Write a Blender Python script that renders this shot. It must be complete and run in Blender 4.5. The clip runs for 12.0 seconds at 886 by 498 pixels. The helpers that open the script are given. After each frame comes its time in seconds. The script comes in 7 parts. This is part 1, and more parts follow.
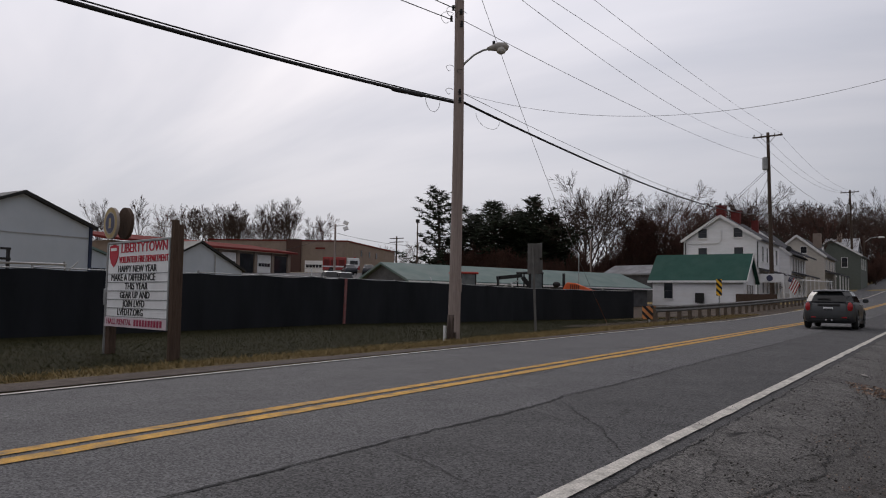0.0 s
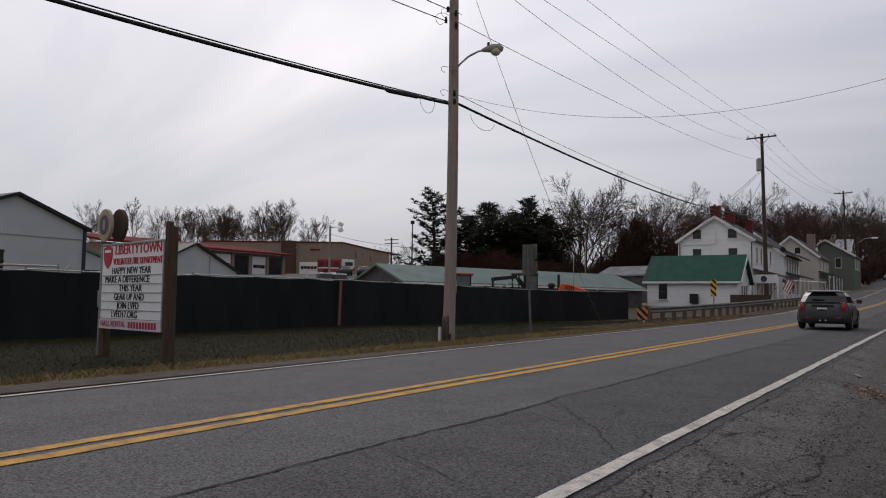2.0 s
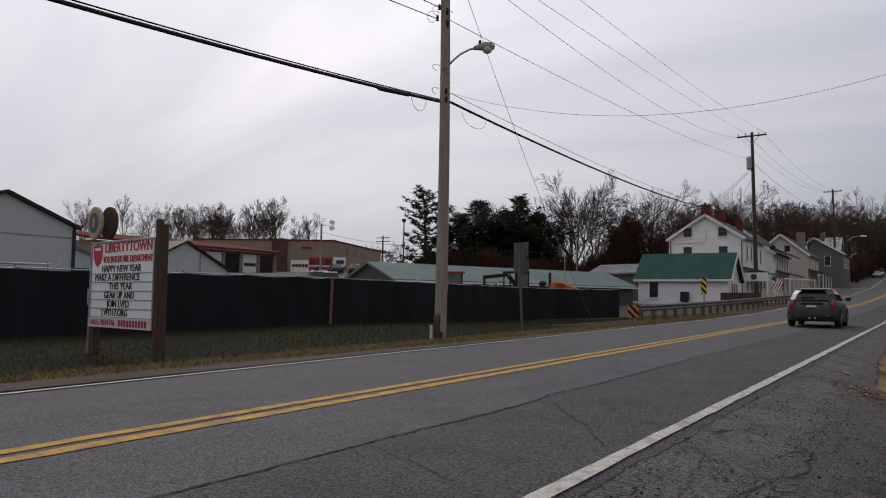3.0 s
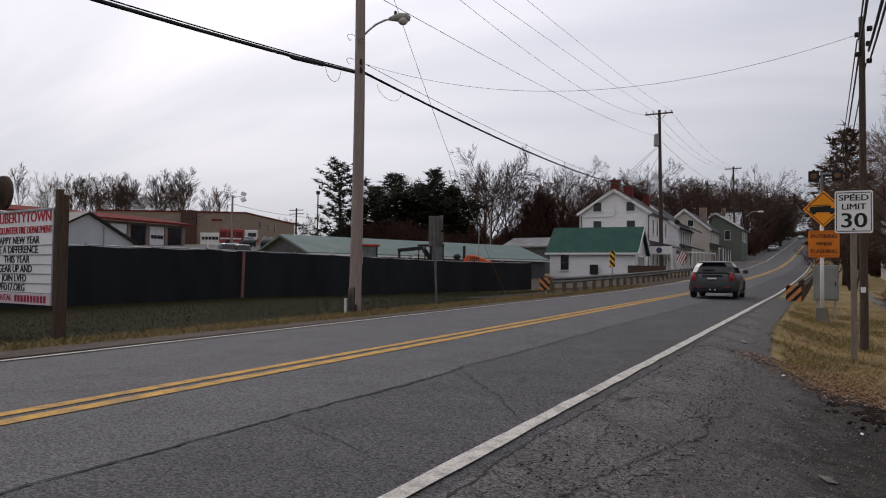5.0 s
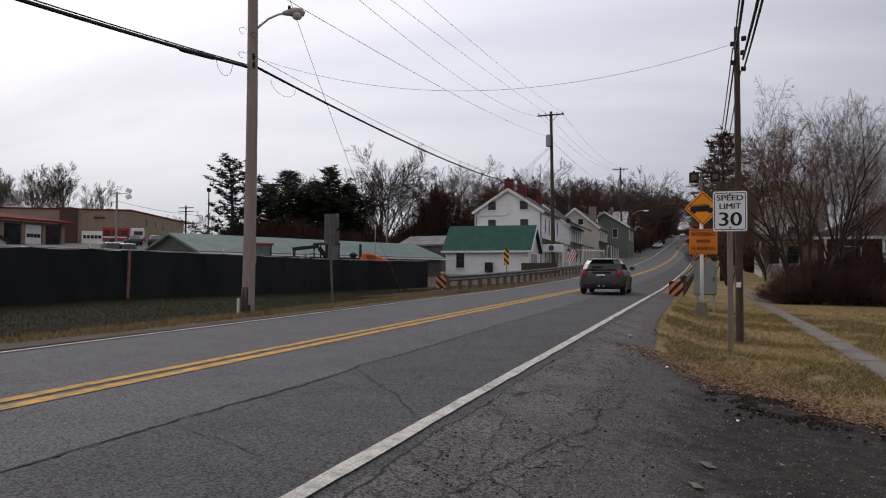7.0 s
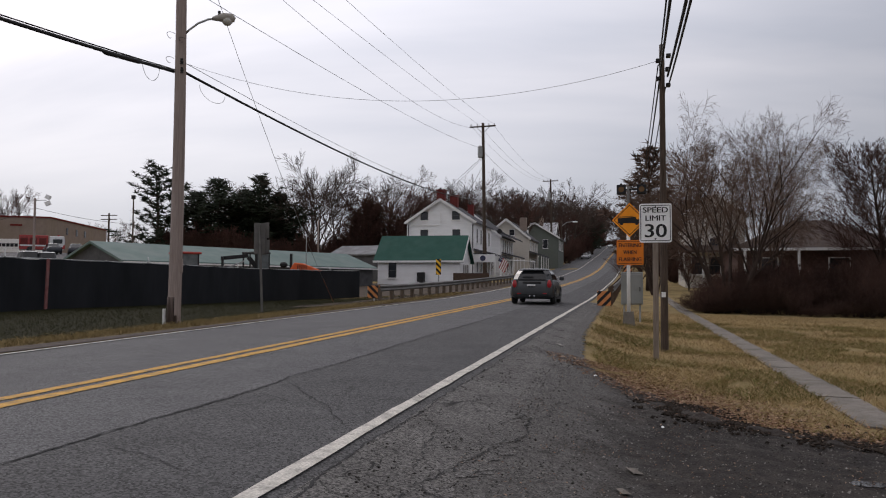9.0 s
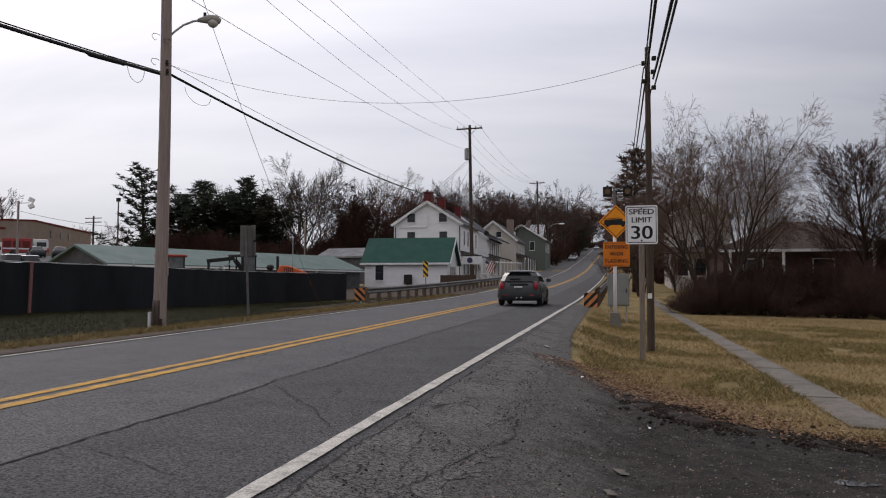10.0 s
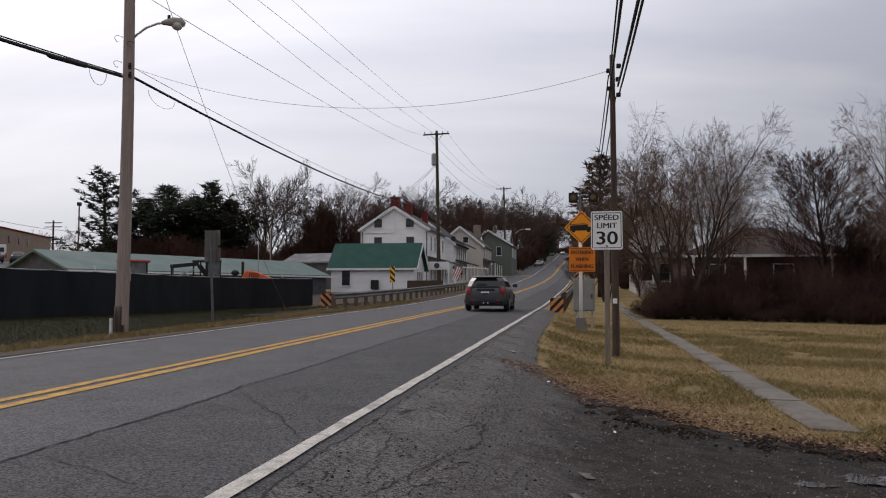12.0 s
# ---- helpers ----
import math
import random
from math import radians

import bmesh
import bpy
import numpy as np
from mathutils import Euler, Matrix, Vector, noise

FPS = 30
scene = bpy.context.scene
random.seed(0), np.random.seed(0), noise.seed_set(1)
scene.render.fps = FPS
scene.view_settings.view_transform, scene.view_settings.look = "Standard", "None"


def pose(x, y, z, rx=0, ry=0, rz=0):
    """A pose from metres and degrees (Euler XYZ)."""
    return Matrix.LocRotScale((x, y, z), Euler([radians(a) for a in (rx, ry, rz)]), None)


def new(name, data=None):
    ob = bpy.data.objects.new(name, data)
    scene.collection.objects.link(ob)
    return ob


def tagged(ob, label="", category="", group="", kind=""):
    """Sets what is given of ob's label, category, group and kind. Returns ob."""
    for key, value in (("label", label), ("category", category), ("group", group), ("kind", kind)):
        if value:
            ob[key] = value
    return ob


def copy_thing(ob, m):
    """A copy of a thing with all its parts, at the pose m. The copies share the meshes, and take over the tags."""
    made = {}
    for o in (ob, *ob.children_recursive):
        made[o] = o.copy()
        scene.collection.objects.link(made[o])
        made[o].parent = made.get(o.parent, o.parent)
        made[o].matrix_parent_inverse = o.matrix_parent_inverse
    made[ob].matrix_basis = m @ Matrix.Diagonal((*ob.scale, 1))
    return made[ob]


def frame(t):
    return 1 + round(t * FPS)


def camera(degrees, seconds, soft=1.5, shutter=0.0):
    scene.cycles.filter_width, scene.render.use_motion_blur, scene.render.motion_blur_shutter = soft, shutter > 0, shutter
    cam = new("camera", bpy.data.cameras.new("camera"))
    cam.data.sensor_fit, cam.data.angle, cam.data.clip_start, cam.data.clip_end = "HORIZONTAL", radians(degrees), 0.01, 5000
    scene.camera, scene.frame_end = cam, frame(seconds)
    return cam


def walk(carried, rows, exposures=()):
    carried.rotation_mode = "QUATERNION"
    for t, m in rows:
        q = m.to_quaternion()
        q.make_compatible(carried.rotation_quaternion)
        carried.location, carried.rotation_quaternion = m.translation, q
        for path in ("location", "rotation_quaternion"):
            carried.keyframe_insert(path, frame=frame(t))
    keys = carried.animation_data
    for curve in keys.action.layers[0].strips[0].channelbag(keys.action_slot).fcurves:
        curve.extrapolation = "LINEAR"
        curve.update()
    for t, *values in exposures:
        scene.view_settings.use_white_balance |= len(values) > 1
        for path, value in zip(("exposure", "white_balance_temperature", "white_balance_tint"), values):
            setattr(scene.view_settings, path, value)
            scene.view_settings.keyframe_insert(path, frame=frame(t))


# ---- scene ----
cam = camera(58.46, 12.0, soft=1.1)

# The camera turns on the spot, held at eye height on the shoulder; the road runs along +y.
PATH = [
    (0.0, 32.97, 3.81, -0.95),
    (0.5, 32.87, 3.81, -0.94),
    (1.0, 32.78, 3.84, -1.02),
    (1.5, 32.71, 3.91, -0.86),
    (2.0, 32.61, 3.91, -0.84),
    (2.5, 32.49, 3.90, -0.86),
    (4.5, 28.16, 2.52, -0.64),
    (5.0, 25.84, 1.91, -0.69),
    (5.5, 21.79, 2.04, -0.60),
    (6.0, 19.46, 2.04, -0.40),
    (6.5, 19.14, 2.03, -0.34),
    (7.0, 18.36, 1.85, -0.26),
    (7.5, 17.12, 1.96, -0.32),
    (9.5, 12.80, 2.70, -0.20),
    (10.0, 12.52, 2.75, -0.11),
    (10.5, 11.93, 2.90, -0.11),
    (11.0, 10.81, 2.95, -0.07),
    (11.5, 10.32, 3.01, -0.05),
    (12.0, 10.13, 3.14, -0.01)]
walk(cam, [(t, pose(0, 0, 1.165, 90 + p, r, y)) for t, y, p, r in PATH],
     [(0.0, -0.2, 6560, 15), (2.7, -0.2, 6560, 15), (5.5, 0.05, 6560, 15), (12.0, 0.12, 6560, 15)])

# ---- sky and light: a bright overcast winter day ----
world = bpy.data.worlds.new("world")
scene.world = world
world.use_nodes = True
wn, wl = world.node_tree.nodes, world.node_tree.links
wn.clear()


def wnode(kind, **kw):
    n = wn.new(kind)
    for k, v in kw.items():
        n.inputs[k].default_value = v
    return n


SUN_EL, SUN_AZ = radians(32), radians(-53)
sky = wn.new("ShaderNodeTexSky")
sky.sky_type, sky.sun_disc, sky.sun_elevation, sky.sun_rotation = "NISHITA", False, SUN_EL, SUN_AZ
sky_dim = wnode("ShaderNodeVectorMath")
sky_dim.operation = "SCALE"
sky_dim.inputs["Scale"].default_value = 0.1
wl.new(sky.outputs[0], sky_dim.inputs[0])
tc = wn.new("ShaderNodeTexCoord")
sep = wn.new("ShaderNodeSeparateXYZ")
wl.new(tc.outputs["Generated"], sep.inputs[0])
# flatten the dome into a cloud layer: x / (z + 0.12), y / (z + 0.12)
lift = wnode("ShaderNodeMath")
lift.operation = "ADD"
lift.inputs[1].default_value = 0.26
wl.new(sep.outputs["Z"], lift.inputs[0])
clampz = wn.new("ShaderNodeMath")
clampz.operation = "MAXIMUM"
clampz.inputs[1].default_value = 0.05
wl.new(lift.outputs[0], clampz.inputs[0])
comb = wn.new("ShaderNodeCombineXYZ")
for ax in ("X", "Y"):
    dv = wn.new("ShaderNodeMath")
    dv.operation = "DIVIDE"
    wl.new(sep.outputs[ax], dv.inputs[0])
    wl.new(clampz.outputs[0], dv.inputs[1])
    wl.new(dv.outputs[0], comb.inputs[ax])
mapn = wn.new("ShaderNodeMapping")
mapn.inputs["Rotation"].default_value = (0, 0, radians(35))
mapn.inputs["Scale"].default_value = (0.42, 0.95, 1)
mapn.inputs["Location"].default_value = (1.7, 0.4, 0)
wl.new(comb.outputs[0], mapn.inputs[0])
n1 = wnode("ShaderNodeTexNoise", Scale=0.85, Detail=6, Roughness=0.5, Distortion=0.4)
wl.new(mapn.outputs[0], n1.inputs["Vector"])
ramp = wn.new("ShaderNodeValToRGB")
ramp.color_ramp.elements[0].position, ramp.color_ramp.elements[0].color = 0.37, (0.52, 0.555, 0.62, 1)
ramp.color_ramp.elements[1].position, ramp.color_ramp.elements[1].color = 0.60, (0.94, 0.93, 0.945, 1)
el = ramp.color_ramp.elements.new(0.48)
el.color = (0.70, 0.715, 0.76, 1)
wl.new(n1.outputs["Fac"], ramp.inputs[0])
# duller blue-grey cloud bank low in the sky
bank = wn.new("ShaderNodeMapRange")
bank.inputs["From Min"].default_value, bank.inputs["From Max"].default_value = 0.02, 0.26
bank.inputs["To Min"].default_value, bank.inputs["To Max"].default_value = 0.72, 0.0
wl.new(sep.outputs["Z"], bank.inputs[0])
mixb = wn.new("ShaderNodeMix")
mixb.data_type = "RGBA"
wl.new(bank.outputs[0], mixb.inputs["Factor"])
wl.new(ramp.outputs[0], mixb.inputs["A"])
mixb.inputs["B"].default_value = (0.60, 0.665, 0.75, 1)
mixs = wn.new("ShaderNodeMix")
mixs.data_type = "RGBA"
mixs.inputs["Factor"].default_value = 0.93
wl.new(sky_dim.outputs[0], mixs.inputs["A"])
wl.new(mixb.outputs["Result"], mixs.inputs["B"])
# the cloud layer is brightest round the hidden sun and duller away from it
SUN_DIR = (-0.80 * math.cos(SUN_EL), 0.60 * math.cos(SUN_EL), math.sin(SUN_EL))
nrm = wn.new("ShaderNodeVectorMath")
nrm.operation = "NORMALIZE"
wl.new(tc.outputs["Generated"], nrm.inputs[0])
dot = wn.new("ShaderNodeVectorMath")
dot.operation = "DOT_PRODUCT"
dot.inputs[1].default_value = SUN_DIR
wl.new(nrm.outputs[0], dot.inputs[0])
glow = wn.new("ShaderNodeMapRange")
glow.interpolation_type = "SMOOTHSTEP"
glow.inputs["From Min"].default_value, glow.inputs["From Max"].default_value = 0.15, 1.0
glow.inputs["To Min"].default_value, glow.inputs["To Max"].default_value = 0.74, 1.30
wl.new(dot.outputs["Value"], glow.inputs[0])
bg = wnode("ShaderNodeBackground")
low = wn.new("ShaderNodeMapRange")
low.inputs["From Min"].default_value, low.inputs["From Max"].default_value = 0.0, 0.34
low.inputs["To Min"].default_value, low.inputs["To Max"].default_value = 0.58, 1.0
wl.new(sep.outputs["Z"], low.inputs[0])
both = wn.new("ShaderNodeMath")
both.operation = "MULTIPLY"
wl.new(glow.outputs[0], both.inputs[0])
wl.new(low.outputs[0], both.inputs[1])
wl.new(both.outputs[0], bg.inputs["Strength"])
wl.new(mixs.outputs["Result"], bg.inputs["Color"])
wo = wn.new("ShaderNodeOutputWorld")
wl.new(bg.outputs[0], wo.inputs[0])

sun_data = bpy.data.lights.new("sun", "SUN")
sun_data.energy, sun_data.angle, sun_data.color = 0.6, radians(25), (1.0, 0.96, 0.9)
sun = new("sun", sun_data)
sun.rotation_euler = (radians(90) - SUN_EL, 0, radians(233))

# ---- mesh building ----
class MB:
    """Collects vertices and faces in world coordinates."""

    def __init__(self):
        self.v, self.f = [], []

    def add(self, vs, fs):
        n = len(self.v)
        self.v.extend([tuple(p) for p in vs])
        self.f.extend([tuple(i + n for i in q) for q in fs])
        return self

    def box(self, c, size, rz=0.0, rx=0.0, ry=0.0):
        m = pose(c[0], c[1], c[2], rx, ry, rz)
        h = [s / 2 for s in size]
        vs = [m @ Vector((x * h[0], y * h[1], z * h[2])) for z in (-1, 1) for x, y in ((-1, -1), (1, -1), (1, 1), (-1, 1))]
        return self.add(vs, [(3, 2, 1, 0), (4, 5, 6, 7), (0, 1, 5, 4), (1, 2, 6, 5), (2, 3, 7, 6), (3, 0, 4, 7)])

    def bar(self, a, b, w, d=None, up=(0, 0, 1)):
        """A square bar from a to b."""
        d = w if d is None else d
        a, b = Vector(a), Vector(b)
        t = (b - a).normalized()
        u = Vector(up)
        if abs(t.dot(u)) > 0.98:
            u = Vector((0, 1, 0))
        s = t.cross(u).normalized()
        u = s.cross(t)
        vs = [p + s * (i * w / 2) + u * (j * d / 2) for p in (a, b) for i, j in ((-1, -1), (1, -1), (1, 1), (-1, 1))]
        return self.add(vs, [(0, 1, 2, 3), (7, 6, 5, 4), (4, 5, 1, 0), (5, 6, 2, 1), (6, 7, 3, 2), (7, 4, 0, 3)])

    def tube(self, pts, radii, n=8, caps=True):
        pts = [Vector(p) for p in pts]
        if not isinstance(radii, (list, tuple)):
            radii = [radii] * len(pts)
        vs, fs = [], []
        u = None
        for i, p in enumerate(pts):
            t = (pts[min(i + 1, len(pts) - 1)] - pts[max(i - 1, 0)]).normalized()
            if u is None:
                u = t.orthogonal().normalized()
            else:
                u = (u - t * u.dot(t))
                u = u.normalized() if u.length > 1e-5 else t.orthogonal().normalized()
            w = t.cross(u)
            for k in range(n):
                a = 2 * math.pi * k / n
                vs.append(p + (u * math.cos(a) + w * math.sin(a)) * radii[i])
        for i in range(len(pts) - 1):
            for k in range(n):
                k2 = (k + 1) % n
                fs.append((i * n + k, i * n + k2, (i + 1) * n + k2, (i + 1) * n + k))
        if caps:
            fs.append(tuple(range(n))[::-1])
            fs.append(tuple(range((len(pts) - 1) * n, len(pts) * n)))
        return self.add(vs, fs)

    def prism(self, poly, a, b):
        """poly: 2D points (u, v); a(u, v) and b(u, v) give the two end positions."""
        n = len(poly)
        vs = [a(*p) for p in poly] + [b(*p) for p in poly]
        fs = [tuple(range(n))[::-1], tuple(range(n, 2 * n))] + [(i, (i + 1) % n, n + (i + 1) % n, n + i) for i in range(n)]
        return self.add(vs, fs)

    def ball(self, c, r, nu=10, nv=6):
        c = Vector(c)
        rr = r if isinstance(r, (tuple, list)) else (r, r, r)
        vs = [c + Vector((math.sin(math.pi * j / nv) * math.cos(2 * math.pi * i / nu) * rr[0], math.sin(math.pi * j / nv) * math.sin(2 * math.pi * i / nu) * rr[1], math.cos(math.pi * j / nv) * rr[2])) for j in range(nv + 1) for i in range(nu)]
        fs = [(j * nu + i, (j + 1) * nu + i, (j + 1) * nu + (i + 1) % nu, j * nu + (i + 1) % nu) for j in range(nv) for i in range(nu)]
        return self.add(vs, fs)


WM = {}


def thing(name, at, label, category, group="", kind="", rz=0.0):
    ob = new(name)
    ob.matrix_basis = pose(at[0], at[1], at[2], 0, 0, rz)
    ob.empty_display_size = 0.2
    WM[ob.name] = ob.matrix_basis.copy()
    return tagged(ob, label, category, group, kind)


def mesh_of(name, mb, material, bevel=0.0, smooth=False):
    me = bpy.data.meshes.new(name)
    me.from_pydata(mb.v, [], mb.f)
    bm = bmesh.new()
    bm.from_mesh(me)
    bmesh.ops.recalc_face_normals(bm, faces=bm.faces) if len(bm.faces) < 20000 else None
    if bevel:
        es = [e for e in bm.edges if len(e.link_faces) == 2 and e.calc_face_angle(0) > 0.6]
        bmesh.ops.bevel(bm, geom=es, offset=bevel, segments=1, affect="EDGES", clamp_overlap=True)
    bm.to_mesh(me)
    bm.free()
    if smooth:
        me.polygons.foreach_set("use_smooth", [True] * len(me.polygons))
    for m in (material if isinstance(material, (list, tuple)) else (material,)):
        me.materials.append(m)
    me.update()
    return me


def part(name, mb, material, parent, label="", bevel=0.0, smooth=False):
    ob = new(name, mesh_of(name, mb, material, bevel, smooth))
    ob.parent = parent
    ob.matrix_parent_inverse = WM.get(parent.name, Matrix()).inverted()
    WM[ob.name] = Matrix()
    return tagged(ob, label)


def lone(name, mb, material, label, category, kind="", group="", bevel=0.0, smooth=False):
    ob = new(name, mesh_of(name, mb, material, bevel, smooth))
    WM[ob.name] = Matrix()
    return tagged(ob, label, category, group, kind)


def lettering(name, words, size, m, material, parent, width=0.0, depth=0.004, bold=0.022):
    """Raised lettering, centred at the pose m (its x along the line, y up), stretched to a width."""
    cu = bpy.data.curves.new(name, "FONT")
    cu.body, cu.size, cu.align_x, cu.align_y, cu.extrude = words, size, "CENTER", "CENTER", depth / 2
    cu.resolution_u = 3
    tmp = bpy.data.objects.new(name, cu)
    scene.collection.objects.link(tmp)
    bpy.context.view_layer.update()
    me = bpy.data.meshes.new_from_object(tmp.evaluated_get(bpy.context.evaluated_depsgraph_get()))
    bpy.data.objects.remove(tmp)
    xs = [v.co.x for v in me.vertices]
    k = width / (max(xs) - min(xs)) if width else 1.0
    me.transform(Matrix.Diagonal((k, 1, 1, 1)))
    if bold:
        # a heavier stroke: the same strokes laid three times, a hair apart
        bm = bmesh.new()
        for i, dx in enumerate((-1, 0, 1)):
            step_m = me.copy()
            step_m.transform(Matrix.Translation((dx * size * bold, 0, i * 0.0008)))
            bm.from_mesh(step_m)
            bpy.data.meshes.remove(step_m)
        bm.to_mesh(me)
        bm.free()
    me.transform(m)
    me.materials.clear()
    me.materials.append(material)
    ob = new(name, me)
    ob.parent = parent
    ob.matrix_parent_inverse = WM.get(parent.name, Matrix()).inverted()
    WM[ob.name] = Matrix()
    return ob


# ---- materials ----
def surf(name, c1, c2, scale=8.0, rough=0.8, bump=0.0, metal=0.0, stain=None, stain_scale=0.7, stain_amount=0.5, detail=6, stretch=(1, 1, 1), bump_scale=None, per_object=0.0, fine=0.0):
    m = bpy.data.materials.new(name)
    m.use_nodes = True
    nt = m.node_tree
    nd, lk = nt.nodes, nt.links
    b = nd["Principled BSDF"]
    co = nd.new("ShaderNodeTexCoord")
    mp = nd.new("ShaderNodeMapping")
    mp.inputs["Scale"].default_value = stretch
    lk.new(co.outputs["Object"], mp.inputs[0])
    n = nd.new("ShaderNodeTexNoise")
    n.inputs["Scale"].default_value, n.inputs["Detail"].default_value, n.inputs["Roughness"].default_value = scale, detail, 0.6
    lk.new(mp.outputs[0], n.inputs["Vector"])
    r = nd.new("ShaderNodeValToRGB")
    r.color_ramp.elements[0].position, r.color_ramp.elements[1].position = 0.32, 0.68
    r.color_ramp.elements[0].color, r.color_ramp.elements[1].color = (*c1, 1), (*c2, 1)
    lk.new(n.outputs["Fac"], r.inputs[0])
    out = r.outputs[0]
    if stain:
        n2 = nd.new("ShaderNodeTexNoise")
        n2.inputs["Scale"].default_value, n2.inputs["Detail"].default_value = stain_scale, 5
        lk.new(mp.outputs[0], n2.inputs["Vector"])
        r2 = nd.new("ShaderNodeMapRange")
        r2.inputs["From Min"].default_value, r2.inputs["From Max"].default_value = 0.45, 0.7
        r2.inputs["To Max"].default_value = stain_amount
        lk.new(n2.outputs["Fac"], r2.inputs[0])
        mx = nd.new("ShaderNodeMix")
        mx.data_type = "RGBA"
        lk.new(r2.outputs[0], mx.inputs["Factor"])
        lk.new(out, mx.inputs["A"])
        mx.inputs["B"].default_value = (*stain, 1)
        out = mx.outputs["Result"]
    if fine:
        n4 = nd.new("ShaderNodeTexNoise")
        n4.inputs["Scale"].default_value, n4.inputs["Detail"].default_value = 60.0, 3
        lk.new(co.outputs["Object"], n4.inputs["Vector"])
        mr = nd.new("ShaderNodeMapRange")
        mr.inputs["From Min"].default_value, mr.inputs["From Max"].default_value = 0.3, 0.7
        mr.inputs["To Min"].default_value, mr.inputs["To Max"].default_value = 1 - fine, 1 + fine
        lk.new(n4.outputs["Fac"], mr.inputs[0])
        vm = nd.new("ShaderNodeVectorMath")
        vm.operation = "SCALE"
        lk.new(out, vm.inputs[0])
        lk.new(mr.outputs[0], vm.inputs["Scale"])
        out = vm.outputs[0]
    if per_object:
        oi = nd.new("ShaderNodeObjectInfo")
        mr = nd.new("ShaderNodeMapRange")
        mr.inputs["To Min"].default_value, mr.inputs["To Max"].default_value = 1 - per_object, 1 + per_object
        lk.new(oi.outputs["Random"], mr.inputs[0])
        vm = nd.new("ShaderNodeVectorMath")
        vm.operation = "SCALE"
        lk.new(out, vm.inputs[0])
        lk.new(mr.outputs[0], vm.inputs["Scale"])
        out = vm.outputs[0]
    lk.new(out, b.inputs["Base Color"])
    b.inputs["Roughness"].default_value, b.inputs["Metallic"].default_value = rough, metal
    b.inputs["Specular IOR Level"].default_value = 0.5 if rough < 0.45 else (0.22 if rough < 0.92 else 0.06)
    if bump:
        n3 = nd.new("ShaderNodeTexNoise")
        n3.inputs["Scale"].default_value, n3.inputs["Detail"].default_value = bump_scale or scale * 3, 4
        lk.new(mp.outputs[0], n3.inputs["Vector"])
        bp = nd.new("ShaderNodeBump")
        bp.inputs["Strength"].default_value, bp.inputs["Distance"].default_value = bump, 0.02
        lk.new(n3.outputs["Fac"], bp.inputs["Height"])
        lk.new(bp.outputs[0], b.inputs["Normal"])
    return m


